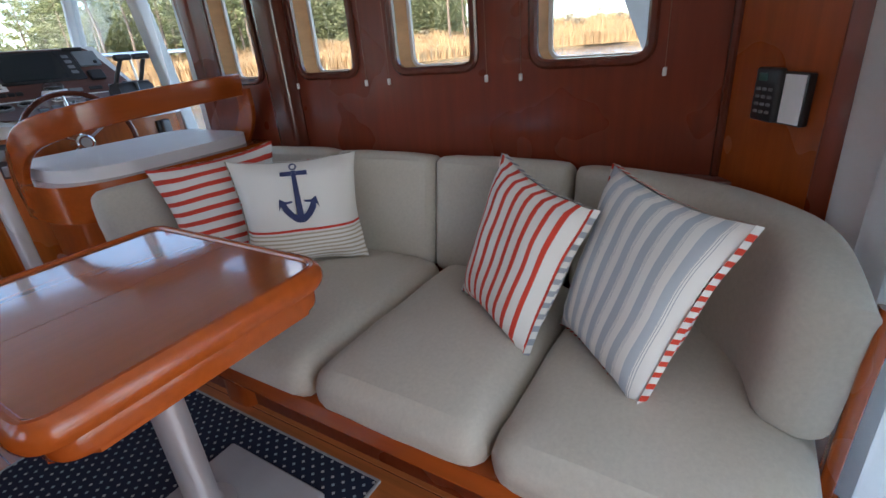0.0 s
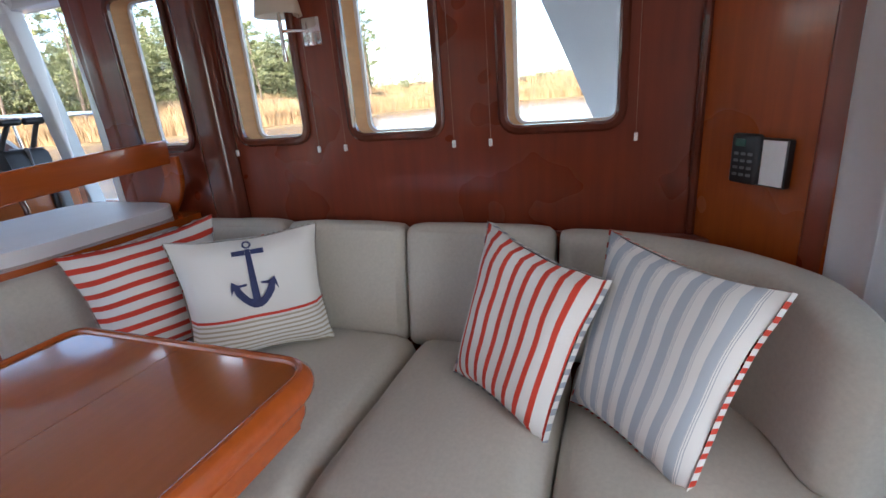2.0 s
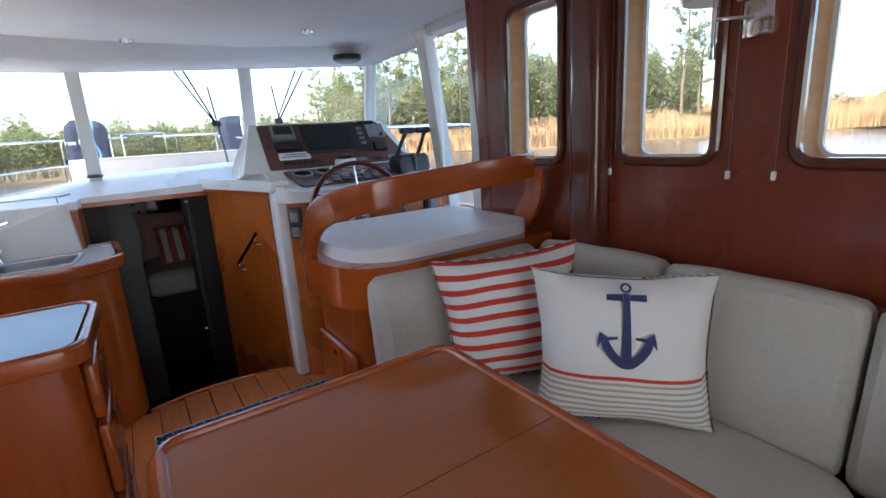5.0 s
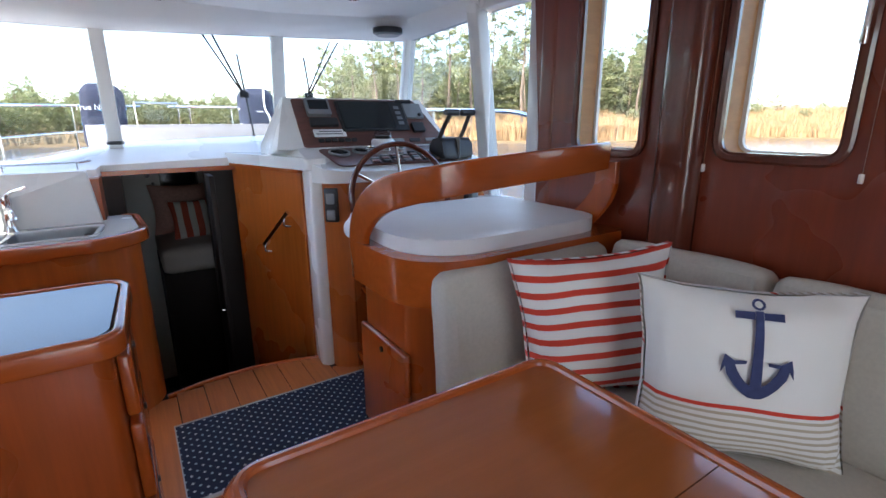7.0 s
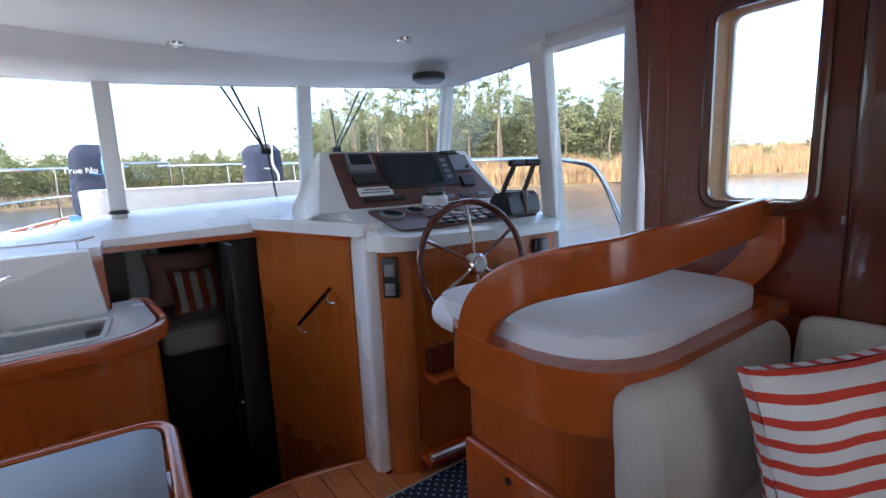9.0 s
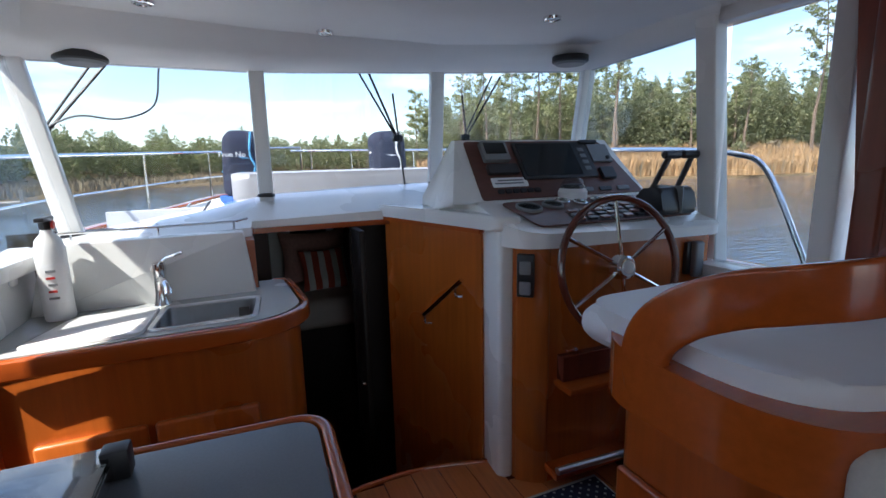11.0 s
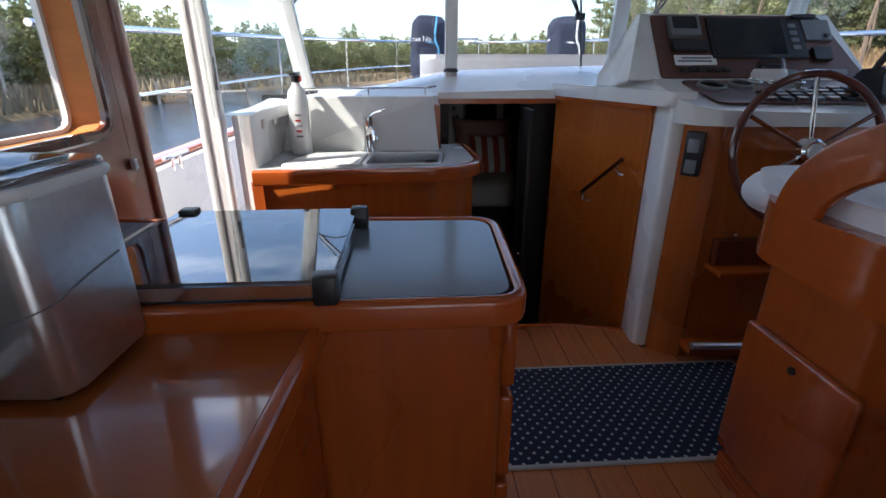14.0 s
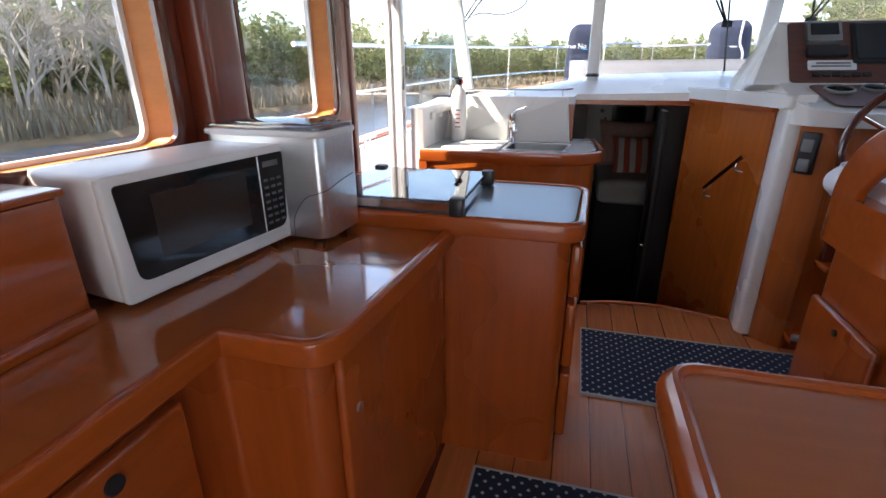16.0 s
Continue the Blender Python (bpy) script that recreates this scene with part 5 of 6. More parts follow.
sweep(bm, [(x, y, 0.868) for x, y in io], rounded([(-0.014, -0.032), (0.012, -0.032), (0.012, 0.022), (-0.004, 0.028), (-0.014, 0.024)], 0.008, 3), closed=True)
part("edge_moulding", bm, CHERRY_X, isl, "rounded cherry worktop edge")
for z0, z1 in ((0.08, 0.34), (0.365, 0.60), (0.625, 0.80)):
    d = part("drawer_front", newbox(-0.295, 2.48, z0, -0.262, 2.83, z1, 0.010, 3), CHERRY_Y, isl, "raised cherry drawer front")
    part("lock", newlathe([(0.010, 0), (0.010, 0.006), (0.004, 0.007)], pose(-0.262, 2.655, z1 - 0.045, 0, 90, 0), 12), BLACK, d, "dark round lock")
hob = thing("hob", (-0.85, 2.62, 0.89), "gas hob under a folded tinted glass lid", "hob")
part("hob_tray", newbox(-1.06, 2.45, 0.892, -0.66, 2.86, 0.905, 0.006), BRUSHED, hob, "steel hob tray")
for x, y in ((-0.96, 2.55), (-0.76, 2.55), (-0.96, 2.76), (-0.76, 2.76)):
    part("burner", newlathe([(0.055, 0.905), (0.045, 0.918), (0.0, 0.922)], Matrix.Translation((x, y, 0)), 18), BLACK, hob, "black burner cap")
part("lid", newbox(-1.08, 2.395, 0.932, -0.625, 2.84, 0.938), LIDGLASS, hob, "tinted glass lid", 0)
part("lid_rail", newbox(-1.08, 2.392, 0.905, -0.64, 2.402, 0.93), CHROME, hob, "steel front rail")
part("lid_rail", newbox(-0.635, 2.40, 0.900, -0.622, 2.84, 0.928), CHROME, hob, "steel side rail")
for x, y in ((-0.635, 2.40), (-0.618, 2.82), (-1.05, 2.83)):
    part("lid_bracket", newbox(x - 0.022, y - 0.02, 0.892, x + 0.022, y + 0.02, 0.948, 0.006), BLACK, hob, "black corner bracket")

SZ = 0.845
sb = thing("sideboard", (-1.0, 1.6, 0.0), "varnished cherry sideboard with a rounded corner and glossy top", "sideboard")
so = rounded([(-1.375, 0.2), (-0.935, 0.2), (-0.935, 1.722), (-0.712, 1.722), (-0.66, 2.415), (-1.375, 2.415)], [0, 0.02, 0.02, 0.06, 0, 0], 7)
sbod = rounded([(-1.375, 0.22), (-0.965, 0.22), (-0.965, 1.745), (-0.745, 1.745), (-0.69, 2.418), (-1.375, 2.418)], [0, 0.02, 0.02, 0.05, 0, 0], 7)
part("cabinet_body", newprism(sbod, 0.0, SZ - 0.03), CHERRY, sb)
part("worktop", newprism(so, SZ - 0.032, SZ, 0.012, 3), TABLEWOOD, sb, "glossy varnished wood top")
bm = bmesh.new()
sweep(bm, [(x, y, SZ - 0.022) for x, y in so[1:-1]], rounded([(-0.012, -0.03), (0.014, -0.03), (0.014, 0.026), (-0.012, 0.028)], 0.010, 3))
part("edge_moulding", bm, CHERRY_Y, sb, "rounded raised cherry edge")
d = part("cabinet_door", newbox(-0.01, 0, 0, 0.014, 0.595, 0.685, 0.010, 3, m=Matrix.Translation((-0.732, 1.79, 0.11)) @ Matrix.Rotation(radians(-4.6), 4, "Z")), CHERRY, sb, "raised cherry cabinet door")
part("lock", newlathe([(0.012, 0), (0.012, 0.006), (0.004, 0.007)], pose(-0.716, 1.84, 0.62, 0, 90, 0), 12), BRUSHED, d, "steel round lock")
for y0, y1 in ((0.30, 0.95), (0.98, 1.62)):
    for z0, z1 in ((0.50, 0.76), (0.12, 0.47)):
        d = part("drawer_front", newbox(-0.967, y0, z0, -0.938, y1, z1, 0.010, 3), CHERRY_Y, sb, "raised cherry drawer front")
        part("finger_pull", newlathe([(0.016, 0), (0.016, 0.006), (0.006, 0.007)], pose(-0.938, (y0 + y1) / 2 + 0.17, z1 - 0.04, 0, 90, 0), 14), BLACK, d, "dark finger pull")

mw = thing("microwave", (-1.24, 1.99, SZ), "white microwave oven with dark glass door on the sideboard", "microwave")
MX = Matrix.Translation((-1.128, 1.987, SZ)) @ Matrix.Rotation(radians(-8.5), 4, "Z")
part("casing", newbox(-0.225, -0.257, 0.012, 0.0, 0.240, 0.272, 0.014, 3, m=MX), WHITEPLASTIC, mw)
fr = newprism(rounded([(-0.257, 0.012), (0.240, 0.012), (0.240, 0.274), (-0.257, 0.274)], 0.014, 3), 0.0, 0.020, 0.007, 3, axis="x")
bmesh.ops.transform(fr, matrix=MX, verts=fr.verts[:])
fp = part("front_frame", fr, WHITEPLASTIC, mw, "white front frame")
gl = newprism(rounded([(-0.222, 0.052), (0.210, 0.052), (0.222, 0.254), (-0.236, 0.254)], [0.025, 0.03, 0.012, 0.012], 4), 0.0195, 0.0225, axis="x")
bmesh.ops.transform(gl, matrix=MX, verts=gl.verts[:])
part("door_glass", gl, SCREEN, fp, "dark door glass")
part("divider", newbox(0.0225, 0.128, 0.054, 0.0237, 0.1315, 0.252, m=MX), WHITEPLASTIC, fp)
FAINT = material("faint_grey_print", (0.11, 0.115, 0.12), 0.5, vary=0.2, scale=(60, 60, 60))
for r_ in range(7):
    for c_ in range(3):
        part("key", newbox(0.0225, 0.142 + 0.0235 * c_, 0.070 + 0.019 * r_, 0.0233, 0.158 + 0.0235 * c_, 0.077 + 0.019 * r_, m=MX), FAINT, fp)
part("clock_window", newbox(0.0225, 0.145, 0.222, 0.0233, 0.20, 0.236, m=MX), FAINT, fp)
part("inner_window", newbox(0.0225, -0.165, 0.088, 0.0231, 0.085, 0.222, 0.0, m=MX), material("door_mesh_screen", (0.035, 0.028, 0.024), 0.22, vary=0.3, scale=(300, 300, 300)), fp, "fine mesh behind the door glass")
for k in range(4):
    part("side_vent", newbox(-0.19 + 0.018 * k, -0.2585, 0.05, -0.18 + 0.018 * k, -0.2565, 0.12, m=MX), BLACK, mw)
for x, y in ((-0.19, -0.2), (-0.19, 0.2), (-0.02, -0.2), (-0.02, 0.2)):
    part("foot", newbox(x - 0.012, y - 0.012, 0.0005, x + 0.012, y + 0.012, 0.014, m=MX), BLACK, mw)

ice = thing("ice_maker", (-1.12, 2.31, SZ), "brushed silver countertop ice maker with clear lid", "ice maker")
IM = Matrix.Translation((-0.950, 2.290, SZ)) @ Matrix.Rotation(radians(-3), 4, "Z")
FOOT = [(-0.37, -0.095), (0.0, -0.095), (0.0, 0.105), (-0.37, 0.105)]
part("casing", newprism(rounded(FOOT, 0.03, 5), 0.012, 0.292, 0.006), BRUSHED, ice, "brushed silver body").data.transform(IM)
part("front_seam", newtube(smooth_path([(-0.105, -0.0955, 0.015), (-0.10, -0.0957, 0.07), (-0.06, -0.096, 0.125), (-0.02, -0.094, 0.142), (0.0, -0.07, 0.15), (0.0008, 0.0, 0.162), (0.0006, 0.07, 0.17)], 6), 0.0016, 6), GREYPLASTIC, ice, "curved dark seam").data.transform(IM)
part("top_frame", newprism(rounded([(-0.378, -0.102), (0.006, -0.102), (0.006, 0.112), (-0.378, 0.112)], 0.035, 5), 0.290, 0.306, 0.006, 3), WHITEPLASTIC, ice, "pale top frame").data.transform(IM)
lid = part("lid", newprism(rounded([(-0.372, -0.096), (0.0, -0.096), (0.0, 0.106), (-0.372, 0.106)], 0.03, 5), 0.306, 0.318, 0.005, 3), CLEARLID, ice, "clear plastic lid rim")
lid.data.transform(IM)
part("lid_window", newprism(rounded([(-0.30, -0.07), (-0.03, -0.07), (-0.03, 0.08), (-0.30, 0.08)], 0.03, 4), 0.318, 0.324, 0.002), LIDGLASS, lid, "tinted clear window").data.transform(IM)
for x, y in ((-0.33, -0.07), (-0.33, 0.07), (-0.04, -0.07), (-0.04, 0.07)):
    part("foot", newbox(x - 0.012, y - 0.012, 0.0005, x + 0.012, y + 0.012, 0.014), BLACK, ice).data.transform(IM)
bx = thing("bread_box", (-1.28, 1.50, SZ), "plain cherry wooden box on the sideboard", "box")
part("box_body", newbox(-1.37, 1.10, SZ, -1.190, 1.690, 1.092, 0.006), CHERRY_Y, bx)
part("box_lid", newbox(-1.37, 1.095, 1.094, -1.180, 1.695, 1.109, 0.004), CHERRY_Y, bx)
part("box_foot", newbox(-1.20, 1.09, SZ, -1.172, 1.685, SZ + 0.03, 0.004), CHERRY_Y, bx)

# ---- small fixtures of the saloon ----
CORD = material("tan_cord", (0.34, 0.20, 0.14), 0.8, vary=0.1, scale=(60, 60, 60))
for y, z in ((2.155, 1.215), (1.99, 1.218), (1.565, 1.22), (1.44, 1.222), (0.984, 1.22), (0.847, 1.22), (0.371, 1.22)):
    t = thing("blind_cord", (1.43, y, z - 0.02), "white blind cord with a small toggle on the dark wall", "cord", "window blind cords")
    part("cord", newtube([(1.434, y, z), (1.434, y, 2.0)], 0.0010, 5), CORD, t)
    part("toggle", newbox(1.424, y - 0.006, z - 0.016, 1.437, y + 0.006, z + 0.010, 0.003), WHITEPLASTIC, t)
for y, z in ((3.20, 1.0),):
    t = thing("blind_cord", (-1.37, y, z), "white blind cord with a small toggle on the dark wall", "cord", "window blind cords")
    part("cord", newtube([(-1.374, y, z), (-1.374, y, 1.9)], 0.0010, 5), CORD, t)
    part("toggle", newbox(-1.378, y - 0.010, z - 0.025, -1.362, y + 0.010, z + 0.012, 0.004), WHITEPLASTIC, t)

lamp = thing("wall_lamp", (1.36, 1.56, 1.60), "brass wall lamp with a beige cloth shade, unlit", "lamp")
part("back_plate", newbox(1.424, 1.475, 1.60, 1.438, 1.555, 1.70, 0.006), CHROME, lamp, "polished back plate")
part("arm", newtube(smooth_path([(1.425, 1.53, 1.655), (1.37, 1.58, 1.655), (1.36, 1.60, 1.655)], 4), 0.006, 8), CHROME, lamp)
part("stem", newlathe([(0.008, 1.55), (0.010, 1.56), (0.007, 1.60), (0.008, 1.70), (0.006, 1.72)], Matrix.Translation((1.36, 1.60, 0)), 12), CHROME, lamp)
bm = newlathe([(0.085, 1.705), (0.055, 1.865), (0.053, 1.865), (0.083, 1.705)], Matrix.Translation((1.36, 1.60, 0)), 28)
bmesh.ops.delete(bm, geom=[f for f in bm.faces if len(f.verts) > 4], context="FACES_ONLY")
part("shade", bm, LINEN, lamp, "beige cloth shade, open below and above", 50)

# control unit on the corner panel with a card tucked behind it
d = (Vector((1.445, 0.20, 0)) - Vector((0.99, -0.14, 0))).normalized()
n_ = Vector((-d.y, d.x, 0))
DM = Matrix(((-d.x, 0, n_.x, 1.290), (-d.y, 0, n_.y, 0.099), (0, 1, 0, 1.098), (0, 0, 0, 1)))
dv = thing("control_unit", (1.17, 0.04, 1.05), "black wall control unit with a keypad and paper card", "control unit")


def on_panel(bm):
    bmesh.ops.transform(bm, matrix=DM @ Matrix.Diagonal((0.80, 0.80, 0.80, 1)), verts=bm.verts[:])
    return bm


part("holder", on_panel(newbox(-0.005, 0.0, -0.012, 0.175, 0.155, 0.016, 0.006)), BLACK, dv)
un = part("unit", on_panel(newbox(-0.012, 0.004, 0.012, 0.088, 0.168, 0.042, 0.010, 3)), BLACK, dv)
part("display", on_panel(newbox(0.008, 0.128, 0.042, 0.045, 0.152, 0.044, 0.003)), material("green_display", (0.03, 0.10, 0.08), 0.3, vary=0.2, scale=(30, 30, 30)), un, "green display")
for r_ in range(4):
    for c_ in range(3):
        part("key", on_panel(newbox(0.006 + 0.026 * c_, 0.030 + 0.023 * r_, 0.042, 0.024 + 0.026 * c_, 0.040 + 0.023 * r_, 0.046, 0.003)), GREYPLASTIC, un)
part("card", on_panel(newbox(0.088, 0.006, 0.016, 0.168, 0.150, 0.019)), PAPER, dv, "white paper card")

# sheer curtain gathered beside the after door
CURT = material("white_sheer_curtain", (0.82, 0.84, 0.85), 0.9, vary=0.05, scale=(60, 60, 60), bump=0.2, bump_scale=500)
b = CURT.node_tree.nodes["Principled BSDF"]
tr = CURT.node_tree.nodes.new("ShaderNodeBsdfTranslucent")
tr.inputs[0].default_value = (0.80, 0.88, 0.90, 1)
ms = CURT.node_tree.nodes.new("ShaderNodeMixShader")
ms.inputs[0].default_value = 0.45
CURT.node_tree.links.new(b.outputs[0], ms.inputs[1])
CURT.node_tree.links.new(tr.outputs[0], ms.inputs[2])
CURT.node_tree.links.new(ms.outputs[0], CURT.node_tree.nodes["Material Output"].inputs[0])
bm = bmesh.new()
g = []
nx, nzv = 90, 14
for j in range(nzv + 1):
    z = 0.04 + 1.90 * j / nzv
    row = []
    for i in range(nx + 1):
        s = i / nx
        x = 0.45 + 0.625 * s + 0.006 * math.sin(z * 4 + s * 9)
        y = -0.185 + 0.12 * max(0, s - 0.55) ** 1.3 / 0.35 + 0.016 * math.sin(s * 46 + 0.6 * math.sin(z * 2.1)) + 0.010 * math.sin(s * 17 + z * 1.3) + 0.02 * (1 - j / nzv) * math.sin(s * 7)
        row.append(bm.verts.new((x, y, z)))
    g.append(row)
for j in range(nzv):
    for i in range(nx):
        bm.faces.new((g[j][i], g[j][i + 1], g[j + 1][i + 1], g[j + 1][i]))
cu = thing("curtain", (0.75, -0.19, 0.04), "white sheer curtain gathered by the after door", "curtain")
part("curtain_cloth", bm, CURT, cu, "", 180)
part("curtain_rod", newtube([(0.15, -0.185, 1.95), (1.0, -0.185, 1.95)], 0.008, 8), CHROME, cu)

# ceiling fittings
for x, y in ((0.065, 4.30), (0.96, 3.76), (-0.64, 4.09), (0.95, 2.2), (-0.6, 2.2)):
    t = thing("downlight", (x, y, CEIL), "small round recessed ceiling light, unlit", "ceiling light", "ceiling downlights")
    part("trim_ring", newlathe([(0.040, 0.0), (0.038, -0.012), (0.030, -0.014), (0.028, -0.004)], Matrix.Translation((x, y, CEIL)), 20), CHROME, t)
    part("lens", newlathe([(0.028, -0.006), (0.0, -0.008)], Matrix.Translation((x, y, CEIL)), 20), WHITEPLASTIC, t)
for x, y, z in ((-0.93, 4.42, 1.873), (1.36, 4.14, 1.945)):
    t = thing("speaker", (x, y, z), "flat round dark ceiling speaker on the white header", "speaker", "header speakers")
    part("grille", newlathe([(0.090, 0.02), (0.090, -0.012), (0.075, -0.024), (0.0, -0.024)], Matrix.Translation((x, y, z)), 24), GREYPLASTIC, t, "dark grey grille")
    part("bezel", newlathe([(0.098, 0.02), (0.098, -0.008), (0.090, -0.014)], Matrix.Translation((x, y, z)), 24), BLACK, t)

# ---- the boat outside: side decks, foredeck, rails, covers ----
deck = thing("foredeck", (0.2, 6.0, -0.2), "white moulded foredeck and raised coachroof of the boat", "deck", "", "structure")
roof = [(-0.28, 4.80), (0.78, 4.80), (1.50, 4.55), (1.40, 6.4), (1.0, 7.4), (-0.30, 7.4), (-0.40, 6.4)]
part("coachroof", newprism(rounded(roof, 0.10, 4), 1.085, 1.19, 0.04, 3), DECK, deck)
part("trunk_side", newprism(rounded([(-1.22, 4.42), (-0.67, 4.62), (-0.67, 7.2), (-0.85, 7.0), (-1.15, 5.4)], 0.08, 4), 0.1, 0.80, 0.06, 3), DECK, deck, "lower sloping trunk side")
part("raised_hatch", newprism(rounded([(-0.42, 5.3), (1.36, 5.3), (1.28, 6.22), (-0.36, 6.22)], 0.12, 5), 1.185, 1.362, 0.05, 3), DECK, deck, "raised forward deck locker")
hull = [(-1.95, -2.6), (-1.95, 4.5), (-1.60, 6.8), (-0.6, 9.0), (0.25, 9.7), (1.10, 9.0), (2.05, 6.8), (2.35, 4.5), (2.35, -2.6)]
well = [(-1.47, -0.30), (-1.44, 3.4), (-1.32, 3.45), (-1.30, 4.2), (-0.9, 4.5), (-0.3, 7.0), (0.9, 7.0), (1.62, 4.5), (1.69, 3.5), (1.63, -0.30)]
bm = wall_with_holes(hull, [well], "y", 0.05, 0.12)
for v in bm.verts:
    v.co = Vector((v.co.x, v.co.z, v.co.y))
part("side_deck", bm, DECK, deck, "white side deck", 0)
inner_h = [(-1.86, -2.6), (-1.86, 4.5), (-1.50, 6.75), (-0.55, 8.85), (0.25, 9.55), (1.05, 8.85), (1.95, 6.75), (2.27, 4.5), (2.27, -2.6)]
bm = bmesh.new()
ring = []
for (a, b), (c, d_) in zip(hull, inner_h):
    zt = 0.62 + max(0, b - 2.0) * 0.055
    ring.append([bm.verts.new(p) for p in ((a, b, -1.45), (a * 1.03, b, zt), (c, d_, zt), (c, d_, 0.06))])
for r0, r1 in zip(ring, ring[1:]):
    for k in range(3):
        bm.faces.new((r0[k], r1[k], r1[k + 1], r0[k + 1]))
part("bulwark", bm, GELCOAT, deck, "white hull bulwark", 40)
cap = [Vector((a * 1.01, b, 0.635 + max(0, b - 2.0) * 0.055)) for a, b in hull]
bm = bmesh.new()
sweep(bm, cap, rounded([(-0.06, -0.015), (0.05, -0.015), (0.05, 0.018), (-0.06, 0.018)], 0.012, 3))
part("cap_rail", bm, CHERRY_Y, deck, "varnished wood cap rail")


def deck_rail(pts, posts, name="deck_rail"):
    t = thing(name, tuple(posts[0][1]), "polished stainless deck rail with slim stanchions", "rail", "stainless deck rails")
    part("top_rail", newtube(smooth_path(pts, 6), 0.016, 10), CHROME, t)
    for a, b in posts:
        part("stanchion", newtube([a, b], 0.012, 8), CHROME, t)
    return t


def hull_pt(side, y):
    pts = [(p[1], p[0]) for p in (hull[:5] if side < 0 else hull[4:][::-1])]
    pts.sort()
    for (y0, x0), (y1, x1) in zip(pts, pts[1:]):
        if y0 <= y <= y1:
            return x0 + (x1 - x0) * (y - y0) / (y1 - y0)
    return pts[-1][1]


for side in (-1, 1):
    start = 3.7 if side < 0 else 3.75
    ys = [start, 4.25, 5.0, 6.3, 7.6, 8.8, 9.55] if side < 0 else [4.2, 5.0, 6.3, 7.6, 8.8, 9.55]
    zt = lambda y: 1.42 + 0.030 * max(0, y - 3.0)
    top = [(hull_pt(side, y) * 0.985 + 0.0, y, zt(y)) for y in ys]
    if side > 0:
        top = [(2.30, 3.30, 0.68), (2.30, 3.42, 0.95), (2.30, 3.62, 1.33), (2.29, 3.80, 1.42)] + top
    st = [(Vector((hull_pt(side, y), y, 0.62 + 0.055 * max(0, y - 2.0))), Vector((hull_pt(side, y) * 0.985, y, zt(y)))) for y in ys[1:-1]]
    t = deck_rail(top, st)
    mid = [(hull_pt(side, y) * 0.99, y, zt(y) - 0.32) for y in ys[1:]]
    part("mid_rail", newtube(smooth_path(mid, 5), 0.009, 8), CHROME, t)
# bow gate posts
t = thing("bow_gate", (0.25, 9.5, 1.1), "stainless bow gate between the rails", "rail")
for x in (-0.15, 0.0, 0.55, 0.70):
    part("gate_post", newtube([(x, 9.45, 1.05), (x, 9.45, 1.66)], 0.014, 8), CHROME, t)
part("gate_bar", newtube([(0.0, 9.45, 1.66), (0.55, 9.45, 1.66)], 0.014, 8), CHROME, t)


def covered_cushion(x, y, rope, tail, label, word):
    t = thing("fender", (x, y, 1.12), label, "fender", "covered fenders on the foredeck")
    m_ = Matrix.Translation((x, y, 0)) @ Matrix.Rotation(radians(3 if x < 0.2 else -2), 4, "Y")
    part("cover", cushion(-0.155, -0.14, 1.14, 0.155, 0.14, 1.70, 0.07, (0.015, 0.015, 0.02), m_), NAVY, t, "navy canvas cover", 60)
    for k, z in enumerate((1.36, 1.50)):
        part("lashing", newtube([m_ @ Vector((0.165 * math.cos(a) * (1.02), 0.15 * math.sin(a), z + 0.02 * math.sin(2 * a + k))) for a in [q * math.pi / 12 for q in range(24)]], 0.009, 6, True), rope, t)
    part("lashing", newtube([m_ @ Vector(p) for p in smooth_path([(0.06, -0.16, 1.70), (0.05, -0.168, 1.52), (0.09, -0.168, 1.40), (0.03, -0.165, 1.22)], 5)], 0.010, 6), rope, t)
    if tail:
        part("fender_end", newlathe([(0.0, 1.04), (0.10, 1.06), (0.14, 1.12), (0.14, 1.16)], Matrix.Translation((x, y, 0)), 20), BLUEFOAM, t, "blue rubber end")
    if word:
        cu_ = bpy.data.curves.new("lettering", "FONT")
        cu_.body, cu_.size, cu_.extrude = word, 0.062, 0.001
        tmp = bpy.data.objects.new("lettering", cu_)
        scene.collection.objects.link(tmp)
        me = bpy.data.meshes.new_from_object(tmp.evaluated_get(bpy.context.evaluated_depsgraph_get()))
        bpy.data.objects.remove(tmp)
        me.materials.append(PAPER)
        ob = new("lettering", me)
        ob.parent = t
        ob.matrix_parent_inverse = Matrix.Translation(-BASE[t.name])
        ob.matrix_basis = Matrix.Translation((x - 0.125, y - 0.166, 1.49)) @ Matrix.Rotation(radians(90), 4, "X")
    return t


covered_cushion(-0.385, 6.5, BLUEROPE, True, "navy covered fender lashed with pale blue rope", "True No")
covered_cushion(1.06, 6.5, WHITEROPE, False, "navy covered fender lashed with white rope", "")
for (x, y) in ((-1.72, 4.2), (-0.85, 7.4)):
    t = thing("mooring_cleat", (x, y, 0.75), "polished mooring cleat on the deck edge", "cleat", "deck cleats")
    zc = 0.66 + max(0, y - 2.0) * 0.055
    part("cleat_bar", newtube([(x, y - 0.13, zc + 0.07), (x, y + 0.13, zc + 0.07)], 0.012, 8), CHROME, t)
    for dy in (-0.04, 0.04):
        part("cleat_leg", newtube([(x, y + dy, zc - 0.01), (x, y + dy, zc + 0.07)], 0.010, 8), CHROME, t)

